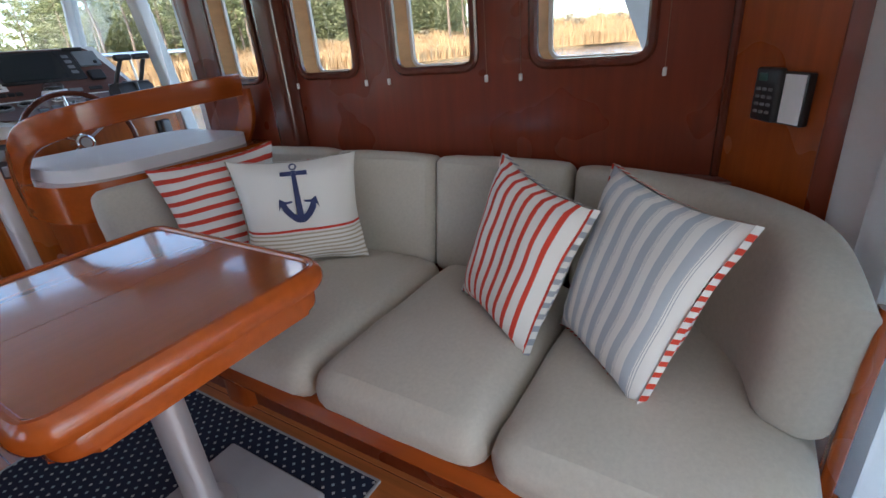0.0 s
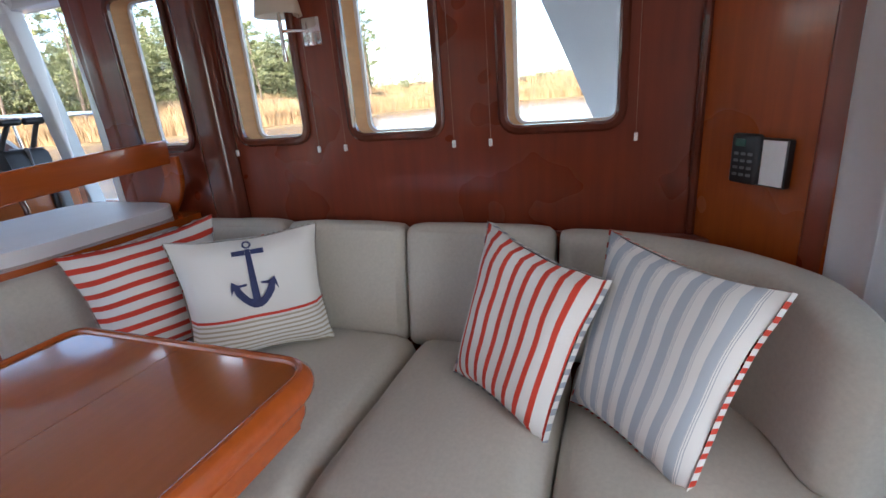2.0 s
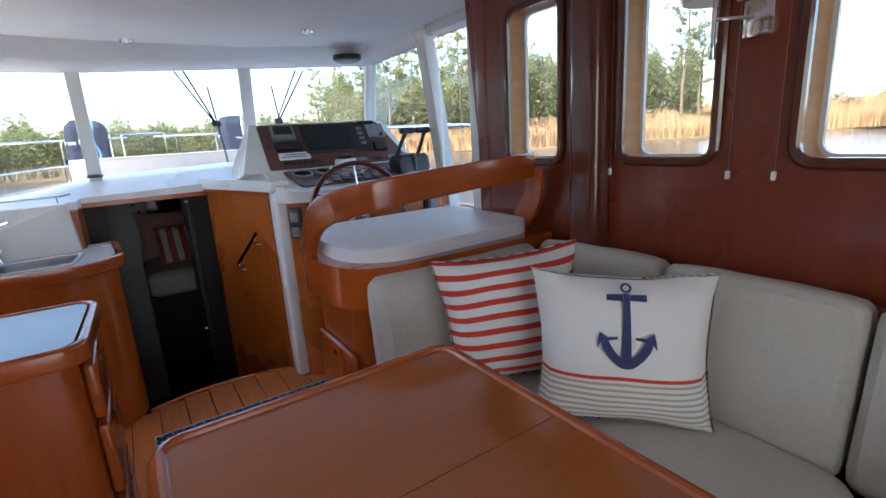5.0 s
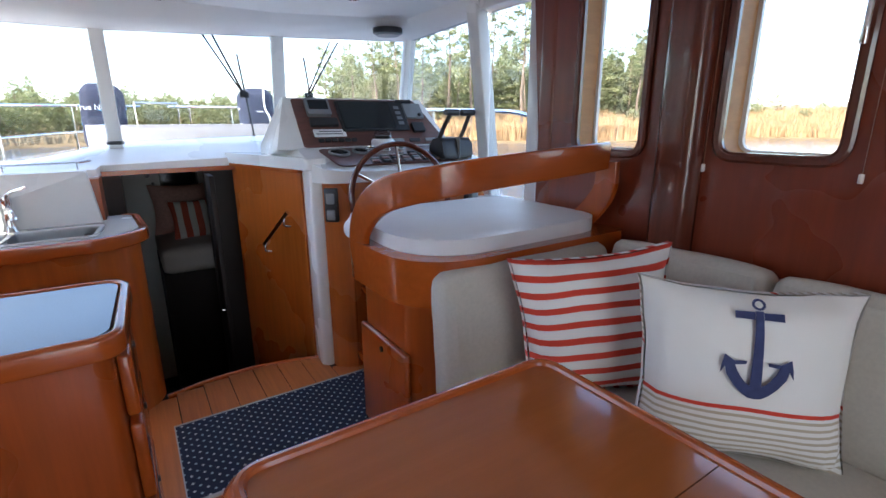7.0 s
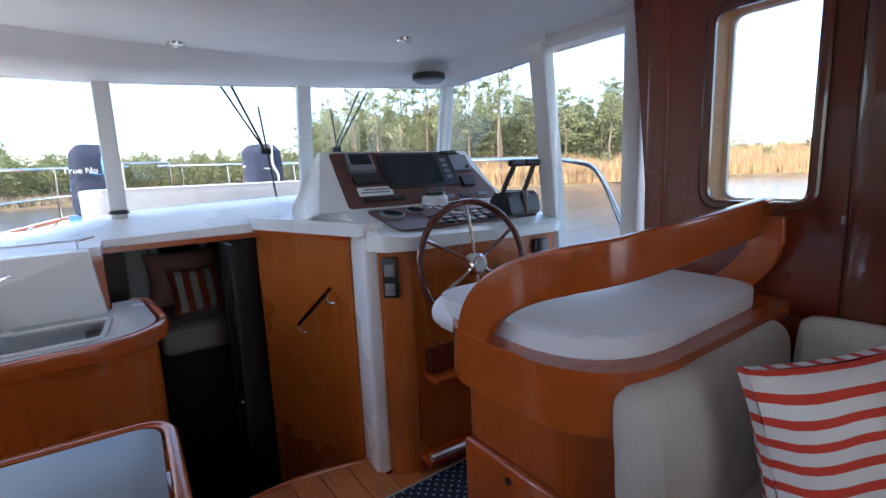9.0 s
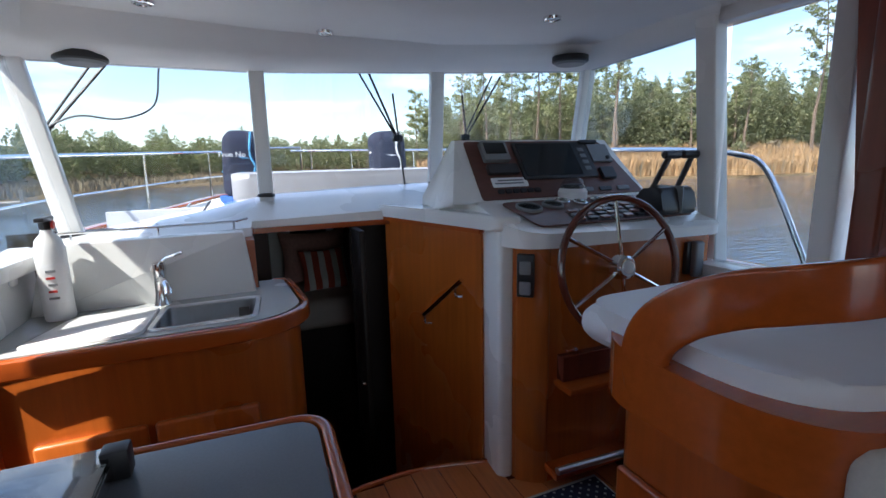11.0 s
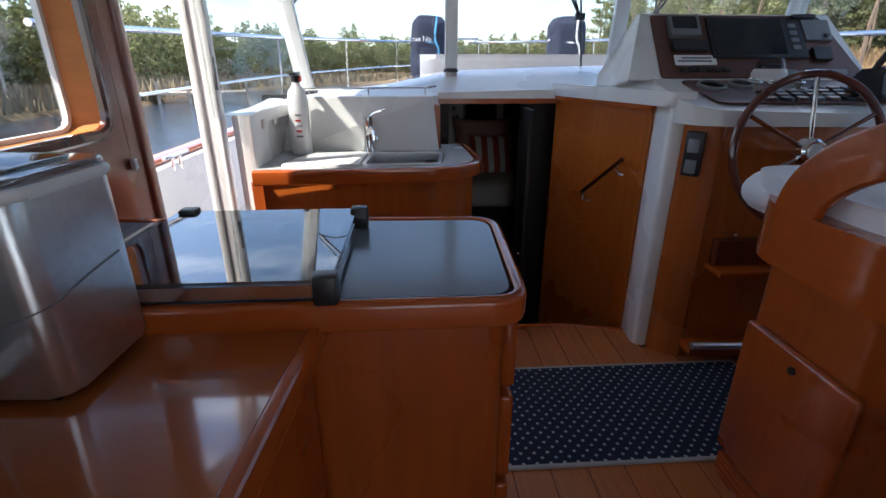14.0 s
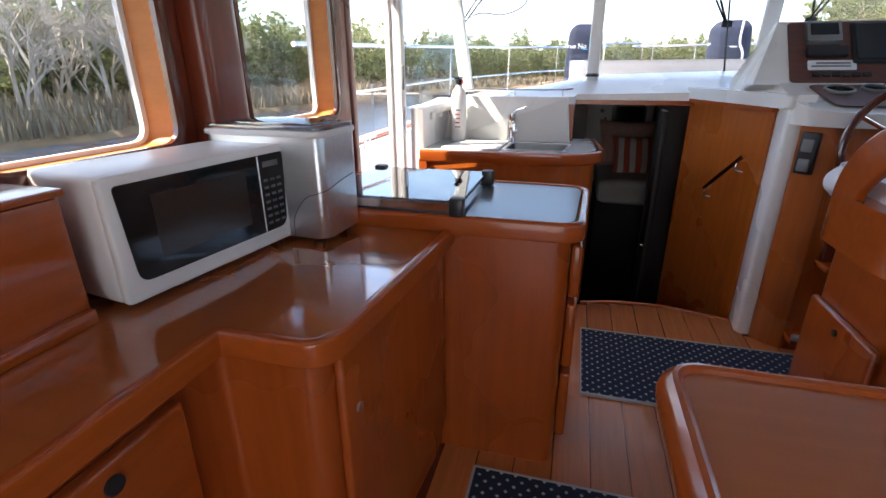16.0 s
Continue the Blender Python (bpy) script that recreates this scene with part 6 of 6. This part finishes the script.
# windscreen wipers hanging from the header
for px, py, dx, dy in ((-0.86, 4.66, -0.30, -0.05), (0.38, 4.72, 0.16, 0.0), (1.20, 4.62, -0.22, 0.06)):
    t = thing("wiper", (px, py, 1.45), "black windscreen wiper parked against the glass", "wiper", "windscreen wipers")
    top_ = Vector((px, py, 1.93))
    end = Vector((px + dx, py + dy, 1.56))
    part("arm", newtube([top_, end], 0.007, 6), BLACK, t)
    part("arm", newtube([top_ - Vector((0.06, 0, 0)), end + Vector((-0.01, 0, 0.01))], 0.006, 6), BLACK, t)
    part("blade", newtube([end + Vector((-0.02, 0, 0.26)), end + Vector((0.04, 0.01, -0.28))], 0.006, 6), BLACK, t)
    part("bracket", newbox(end.x - 0.03, end.y - 0.012, end.z - 0.02, end.x + 0.03, end.y + 0.012, end.z + 0.02, 0.004), BLACK, t)
t = thing("hose", (-0.8, 4.66, 1.6), "thin washer hose looped below the header", "hose")
part("tube", newtube(smooth_path([(-1.15, 4.60, 1.60), (-1.02, 4.63, 1.66), (-0.86, 4.66, 1.65), (-0.72, 4.70, 1.72), (-0.68, 4.71, 1.90)], 6), 0.005, 6), GREYPLASTIC, t)

# white wing support and overhang outside the starboard side, cockpit aft
wing = structure("wall_wing_support", newprism([(0.97, 2.2), (0.55, 1.27), (0.30, 0.75), (-0.6, 0.75), (-0.6, 2.2)], 2.02, 2.10, 0.01, axis="x"), GELCOAT, "white slanted wing support outside the window", "wall")
# roof out of view; its stepped overhang is cut to block and admit sunlight
structure("roof", newprism([(-2.15, -1.5), (2.14, -1.5), (2.06, 3.4), (1.90, 4.4), (0.9, 4.95), (-0.4, 4.95), (-1.4, 4.4), (-1.62, 3.6), (-1.70, 3.06), (-2.15, 3.0)], 2.10, 2.18, 0.02), DECK, "white boat roof, unseen overhang cut to shape the sunlight", "roof")
structure("floor_cockpit", newbox(-1.86, -2.6, 0.0, 2.27, -0.32, 0.06), DECK, "white cockpit floor", "floor")
structure("wall_cockpit", newbox(-1.86, -2.66, -1.4, 2.27, -2.58, 0.75), GELCOAT, "white cockpit coaming", "wall")

# ---- water, marsh and woods ----
WATER_Z = -1.30
WATER = material("river_water", (0.032, 0.050, 0.085), 0.06, vary=0.3, scale=(0.05, 0.05, 1))
wn_ = WATER.node_tree
wb = wn_.nodes["Principled BSDF"]
wt, wp = wn_.nodes.new("ShaderNodeTexNoise"), wn_.nodes.new("ShaderNodeBump")
wg, wm = wn_.nodes.new("ShaderNodeNewGeometry"), wn_.nodes.new("ShaderNodeMapping")
wm.inputs["Scale"].default_value = (1.0, 2.4, 1.0)
wt.inputs["Scale"].default_value, wt.inputs["Detail"].default_value = 1.6, 5
wp.inputs["Strength"].default_value, wp.inputs["Distance"].default_value = 0.35, 0.12
for a_, b_ in ((wg.outputs["Position"], wm.inputs[0]), (wm.outputs[0], wt.inputs[0]), (wt.outputs[0], wp.inputs["Height"]), (wp.outputs[0], wb.inputs["Normal"])):
    wn_.links.new(a_, b_)
bm = bmesh.new()
bm.faces.new([bm.verts.new((2500 * math.cos(k * math.pi / 16), 2500 * math.sin(k * math.pi / 16), WATER_Z)) for k in range(32)])
structure("water", bm, WATER, "rippled river water reaching the horizon", "water", smooth=0)

MUD = material("marsh_ground", (0.16, 0.11, 0.055), 0.95, vary=0.4, scale=(0.6, 0.6, 0.6), bump=0.3, bump_scale=3)
REED = material("dry_marsh_reeds", (0.44, 0.27, 0.13), 0.9, vary=0.45, scale=(0.35, 0.35, 0.5), second=(0.24, 0.155, 0.085))
BRUSH = material("grey_brown_scrub", (0.22, 0.18, 0.12), 0.9, vary=0.45, scale=(0.3, 0.3, 0.3))
# needle greens dulled and paled so the colour carries the haze
PINE = material("hazed_pine_needles", (0.27, 0.265, 0.135), 0.8, vary=0.4, scale=(0.5, 0.5, 0.5), per_object=0.35, second=(0.17, 0.172, 0.09))
PINE2 = material("hazed_far_pines", (0.25, 0.25, 0.135), 0.85, vary=0.4, scale=(0.12, 0.12, 0.2), second=(0.16, 0.158, 0.09))
let_light_through(PINE, 0.4, (0.22, 0.28, 0.10))
let_light_through(PINE2, 0.4, (0.20, 0.25, 0.11))
BARK = material("pine_bark", (0.20, 0.14, 0.10), 0.9, vary=0.4, scale=(2, 2, 0.4))
# twig colour lightened to stand for haze over the near bank
TWIG = material("hazed_twigs", (0.42, 0.37, 0.31), 0.9, vary=0.3, scale=(2, 2, 2))


def polar(az, dist):
    """A ground point by compass from the bow (degrees to starboard) and distance."""
    return Vector((0.2 + dist * math.sin(radians(az)), 1.5 + dist * math.cos(radians(az)), 0))


SHORE = [(-125, 20), (-85, 20), (-65, 22), (-52, 24), (-40, 32), (-28, 40), (-20, 55), (-7, 75), (5, 85), (18, 80), (30, 72), (42, 62), (56, 66), (66, 84), (86, 88), (118, 88), (140, 80)]


def shore_at(az):
    for (a, d), (b, e) in zip(SHORE, SHORE[1:]):
        if a <= az <= b:
            return d + (e - d) * (az - a) / (b - a)
    return 60


bm = bmesh.new()
prev = None
for k in range(134):
    az = -125 + 265 * k / 133
    d = shore_at(az) * (1 + 0.03 * noise.noise(Vector((az * 0.15, 0, 0))))
    row = [bm.verts.new(polar(az, d + o) + Vector((0, 0, WATER_Z + h))) for o, h in ((-0.6, -0.2), (0.3, 0.22), (6, 0.6), (30, 3.2), (70, 4.6), (900, 5.5))]
    if prev:
        for i in range(5):
            bm.faces.new((prev[i], prev[i + 1], row[i + 1], row[i]))
    prev = row
structure("ground", bm, MUD, "marshy river bank behind the water", "ground", smooth=60)


def reeds(name, az0, az1, depth, count, height, mat, label, seed):
    rnd = random.Random(seed)
    verts, faces = [], []
    for _ in range(count):
        az = rnd.uniform(az0, az1)
        o = 0.3 + depth * rnd.random() ** 1.6
        p = polar(az, shore_at(az) + o)
        p.z = WATER_Z + 0.2 + 0.095 * min(o, 30) + 0.03 * max(0, o - 30)
        h = height * rnd.uniform(0.7, 1.0) * (0.8 + 0.4 * noise.noise(p * 0.15))
        a = rnd.uniform(0, 6.28)
        w = rnd.uniform(0.03, 0.09)
        s = Vector((math.cos(a), math.sin(a), 0)) * w
        lean = Vector((rnd.uniform(-0.25, 0.25), rnd.uniform(-0.25, 0.25), 0)) * h
        i = len(verts)
        verts += [p - s, p + s, p + lean * 0.4 + s * 0.8 + Vector((0, 0, h * 0.6)), p + lean + Vector((0, 0, h)), p + lean * 0.4 - s * 0.8 + Vector((0, 0, h * 0.6))]
        faces += [(i, i + 1, i + 2, i + 4), (i + 4, i + 2, i + 3)]
    me = bpy.data.meshes.new(name)
    me.from_pydata(verts, [], faces)
    me.materials.append(mat)
    return tagged(new(name, me), label, "reeds", "", "stuff")


reeds("marsh_reeds", 20, 140, 34, 95000, 2.9, REED, "golden dry marsh reeds along the bank", 3)
reeds("marsh_scrub", 30, 140, 45, 5000, 3.2, BRUSH, "grey-brown scrub behind the reeds", 4)
reeds("bank_scrub", -125, 24, 7, 7000, 1.2, BRUSH, "brown scrub at the wood's edge", 5)


def pine_mesh(seed, height, spread, clumps, bare):
    """A tapered trunk with limbs, and a crown of many needle tufts with gaps."""
    rnd = random.Random(seed)
    tb = bmesh.new()
    bend = [Vector((0.12 * height * 0.1 * math.sin(k * 1.3 + seed), 0.1 * height * 0.1 * math.cos(k + seed), height * k / 6)) for k in range(7)]
    rings = []
    for k, p in enumerate(bend):
        r = height * 0.013 * (1 - 0.8 * k / 6)
        rings.append([tb.verts.new(p + Vector((r * math.cos(a), r * math.sin(a), 0))) for a in [q * math.pi / 3 for q in range(6)]])
    for a, b in zip(rings, rings[1:]):
        for j in range(6):
            tb.faces.new((a[j], a[(j + 1) % 6], b[(j + 1) % 6], b[j]))
    verts, faces = [], []
    limbs = 15
    for q in range(limbs):
        f = bare + (1.0 - bare) * (q + 0.5 * rnd.random()) / limbs
        base = bend[0].lerp(bend[6], f)
        a = q * 2.4 + rnd.uniform(-0.5, 0.5)
        ln = spread * (1.0 - 0.62 * ((f - bare) / (1 - bare)) ** 2) * rnd.uniform(0.55, 1.1)
        tip = base + Vector((ln * math.cos(a), ln * math.sin(a), ln * rnd.uniform(0.05, 0.45)))
        r = height * 0.0035
        v = [tb.verts.new(base + Vector((0, 0, -r))), tb.verts.new(base + Vector((0, 0, r))), tb.verts.new(tip)]
        w = [tb.verts.new(base + Vector((r * math.sin(a), -r * math.cos(a), 0))), tb.verts.new(base - Vector((r * math.sin(a), -r * math.cos(a), 0)))]
        tb.faces.new((v[0], v[1], v[2]))
        tb.faces.new((w[0], w[1], v[2]))
        for c in range(clumps):
            s = rnd.uniform(0.35, 1.08)
            c0 = base.lerp(tip, s) + Vector((rnd.gauss(0, 0.10), rnd.gauss(0, 0.10), rnd.gauss(0.03, 0.07))) * spread
            for u in range(6):
                d1 = Vector((rnd.gauss(0, 1), rnd.gauss(0, 1), rnd.gauss(0.25, 0.6))).normalized() * spread * rnd.uniform(0.06, 0.13)
                d2 = d1.cross(Vector((rnd.gauss(0, 1), rnd.gauss(0, 1), rnd.gauss(0, 1)))).normalized() * spread * rnd.uniform(0.018, 0.04)
                i = len(verts)
                verts.extend([c0 - d2, c0 + d1 * 0.6 + d2, c0 + d1, c0 + d1 * 0.5 - d2])
                faces.append((i, i + 1, i + 2, i + 3))
    trunk = mesh_of(tb, "trunk", BARK, 0)
    crown = bpy.data.meshes.new("crown")
    crown.from_pydata(verts, [], faces)
    crown.materials.append(PINE)
    return trunk, crown


PINES = [pine_mesh(11, 17, 3.6, 26, 0.42), pine_mesh(23, 15, 3.3, 26, 0.35), pine_mesh(37, 19, 3.4, 22, 0.55), pine_mesh(41, 12, 3.4, 28, 0.2)]
rnd = random.Random(8)


def plant(az, dist, kind, size):
    p = polar(az, dist)
    z = WATER_Z + 0.4
    t = thing("pine_tree", (p.x, p.y, z), "tall loblolly pine with an open green crown", "tree", "pines on the river bank")
    t.rotation_euler = (0, 0, rnd.uniform(0, 6.28))
    t.scale = (size * rnd.uniform(0.9, 1.1), size * rnd.uniform(0.9, 1.1), size)
    for nm, me in zip(("trunk", "crown"), PINES[kind]):
        o = new(nm, me)
        o.parent = t


for k in range(64):
    az = 20 + 42 * ((k * 0.618) % 1.0)
    plant(az, shore_at(az) + 14 + 26 * rnd.random() + (6 if az > 45 else 0), k % 4, rnd.uniform(0.72, 0.95))
for k in range(14):
    az = 61 + 7 * ((k * 0.618) % 1.0)
    plant(az, shore_at(az) + 60 + 40 * rnd.random(), k % 4, rnd.uniform(0.40, 0.62))
for k in range(70):
    az = -70 + 88 * ((k * 0.618) % 1.0)
    plant(az, shore_at(az) + 6 + 26 * rnd.random(), k % 4, rnd.uniform(0.34, 0.46))
for k in range(12):
    az = 76 + 40 * ((k * 0.618) % 1.0)
    plant(az, shore_at(az) + 90 + 60 * rnd.random(), k % 4, rnd.uniform(0.4, 0.7))
# the tall near pines off the starboard bow
for az, dist, kind, size in ((23, 84, 1, 0.85), (25.5, 80, 2, 0.95), (28, 77, 0, 1.06), (31, 76, 1, 1.15), (34, 76, 2, 1.0), (36.5, 73, 0, 1.02),
                              (39, 72, 1, 1.14), (42.5, 70, 2, 0.98), (50, 76, 0, 0.80), (55, 79, 2, 0.78), (60.5, 84, 2, 1.16), (62, 88, 0, 0.95), (20, 90, 3, 0.9)):
    plant(az, dist, kind, size)


def woods(name, az0, az1, count, off, height, seed, label):
    """Far woods: many tufts heaped into an uneven belt over thin trunks."""
    r2 = random.Random(seed)
    verts, faces = [], []
    for _ in range(count):
        az = r2.uniform(az0, az1)
        o = off + 45 * r2.random()
        p = polar(az, shore_at(az) + o)
        h = height * (0.8 + 0.35 * noise.noise(Vector((az * 0.5, o * 0.03, 3.0))) + 0.28 * noise.noise(Vector((az * 1.6, o * 0.12, 1))))
        z = WATER_Z + h * (0.12 + 0.88 * r2.random() ** 0.75)
        c = Vector((p.x, p.y, z))
        for u in range(3):
            d1 = Vector((r2.gauss(0, 1), r2.gauss(0, 1), r2.gauss(0.2, 0.7))).normalized() * r2.uniform(0.22, 0.55)
            d2 = d1.cross(Vector((r2.gauss(0, 1), r2.gauss(0, 1), r2.gauss(0, 1)))).normalized() * r2.uniform(0.08, 0.20)
            i = len(verts)
            verts.extend([c - d2, c + d1 * 0.6 + d2, c + d1, c + d1 * 0.5 - d2])
            faces.append((i, i + 1, i + 2, i + 3))
    me = bpy.data.meshes.new(name)
    me.from_pydata(verts, [], faces)
    me.materials.append(PINE2)
    return tagged(new(name, me), label, "woods", "", "stuff")


woods("far_woods", -60, 24, 110000, 12, 8.2, 5, "dense dark pine woods across the river")
woods("bank_woods", 21, 62, 120000, 22, 16.5, 6, "pine woods behind the marsh")
woods("distant_woods", 60, 140, 26000, 130, 9.0, 7, "low distant trees beyond the marsh")


def bush_mesh(seed):
    """A low twiggy bush: short stems under a ragged heap of small leaves."""
    r4 = random.Random(seed)
    verts, faces = [], []
    for _ in range(260):
        a, h = r4.uniform(0, 6.28), r4.random() ** 0.7
        c = Vector((math.cos(a), math.sin(a), 0)) * r4.random() ** 0.6 * 1.5 * (1.05 - 0.6 * h) + Vector((0, 0, 0.2 + 1.7 * h))
        d1 = Vector((r4.gauss(0, 1), r4.gauss(0, 1), r4.gauss(0.4, 0.7))).normalized() * r4.uniform(0.15, 0.4)
        d2 = d1.cross(Vector((r4.gauss(0, 1), r4.gauss(0, 1), r4.gauss(0, 1)))).normalized() * r4.uniform(0.05, 0.14)
        i = len(verts)
        verts.extend([c - d2, c + d1 * 0.6 + d2, c + d1, c + d1 * 0.5 - d2])
        faces.append((i, i + 1, i + 2, i + 3))
    me = bpy.data.meshes.new("foliage")
    me.from_pydata(verts, [], faces)
    me.materials.append(PINE2 if seed % 2 else BRUSH)
    return me


BUSHES = [bush_mesh(k) for k in range(4)]
for k in range(70):
    az = 40 + 92 * ((k * 0.618) % 1.0)
    o = 10 + 40 * rnd.random()
    p = polar(az, shore_at(az) + o)
    t = thing("bush", (p.x, p.y, WATER_Z + 0.1 + 0.095 * min(o, 30) + 0.03 * max(0, o - 30)), "olive-brown scrub bush among the marsh reeds", "bush", "bushes on the marsh")
    t.rotation_euler, t.scale = (0, 0, rnd.uniform(0, 6.28)), [rnd.uniform(0.9, 1.9), rnd.uniform(0.9, 1.9), rnd.uniform(0.9, 1.6)]
    o_ = new("foliage", BUSHES[k % 4])
    o_.parent = t


def bare_tree(seed):
    r3 = random.Random(seed)
    bm = bmesh.new()

    def grow(p, d, ln, r, depth):
        q = p + d * ln
        side = d.cross(Vector((0.3, 0.5, 0.8))).normalized()
        up = side.cross(d)
        a = [bm.verts.new(p + (side * math.cos(k * 2.094) + up * math.sin(k * 2.094)) * r) for k in range(3)]
        b = [bm.verts.new(q + (side * math.cos(k * 2.094) + up * math.sin(k * 2.094)) * r * 0.65) for k in range(3)]
        for k in range(3):
            bm.faces.new((a[k], a[(k + 1) % 3], b[(k + 1) % 3], b[k]))
        if depth:
            for k in range(3 if depth > 1 else 4):
                nd = (d + Vector((r3.gauss(0, 0.5), r3.gauss(0, 0.5), r3.gauss(0.1, 0.35)))).normalized()
                grow(p.lerp(q, r3.uniform(0.55, 1.0)), nd, ln * r3.uniform(0.55, 0.8), r * 0.6, depth - 1)
    grow(Vector((0, 0, 0)), Vector((0.05, 0.03, 1)), 2.2, 0.10, 5)
    return mesh_of(bm, "branches", TWIG, 0)


BARE = [bare_tree(3), bare_tree(9), bare_tree(17)]
for k in range(64):
    az = -100 + 62 * ((k * 0.618) % 1.0)
    p = polar(az, shore_at(az) + 1.5 + 9 * rnd.random())
    t = thing("bare_tree", (p.x, p.y, WATER_Z + 0.3), "bare grey winter tree on the river bank", "tree", "bare trees on the near bank")
    t.rotation_euler, t.scale = (0, 0, rnd.uniform(0, 6.28)), [rnd.uniform(0.8, 1.4)] * 3
    o = new("branches", BARE[k % 3])
    o.parent = t
woods("near_woods", -125, -56, 30000, 8, 7.0, 9, "mixed scrubby woods on the near bank")

# a low timber dock along the near bank
dk = thing("dock", tuple(polar(-31, 42) + Vector((0, 0, WATER_Z))), "weathered timber dock on posts along the far bank", "dock")
WEATHER = material("weathered_timber", (0.33, 0.28, 0.22), 0.9, vary=0.3, scale=(3, 3, 3))
dm = Matrix.Translation(polar(-31, 42)) @ Matrix.Rotation(radians(20), 4, "Z")
part("dock_deck", newbox(-9, -1.0, WATER_Z + 0.6, 9, 1.0, WATER_Z + 0.75, m=dm), WEATHER, dk)
for k in range(10):
    part("dock_post", newbox(-8.8 + 1.95 * k, -0.9, WATER_Z - 0.3, -8.6 + 1.95 * k, -0.7, WATER_Z + 1.5, m=dm), WEATHER, dk)

# ---- floor planks ----
rnd = random.Random(5)
PW = 0.126
shared = {}
for i in range(14):
    x0 = -0.68 + i * (PW + 0.004)
    end = 3.70 if x0 < -0.22 else (3.73 + 0.06 * math.sin(max(0, min(1, (x0 + 0.22) / 0.82)) * math.pi) - 0.012 if x0 < 0.52 else 3.55)
    ln = round((end + 0.28) / 2, 3)
    if ln not in shared:
        shared[ln] = mesh_of(newbox(-PW / 2, -ln / 2 + 0.001, -0.004, PW / 2, ln / 2 - 0.001, 0.0, 0.0012, 1), "plank", TEAK, 0)
    for k in range(2):
        ob = new("plank", shared[ln])
        ob.parent = floor
        ob.location = (x0 + PW / 2, -0.28 + ln * (k + 0.5), 0)
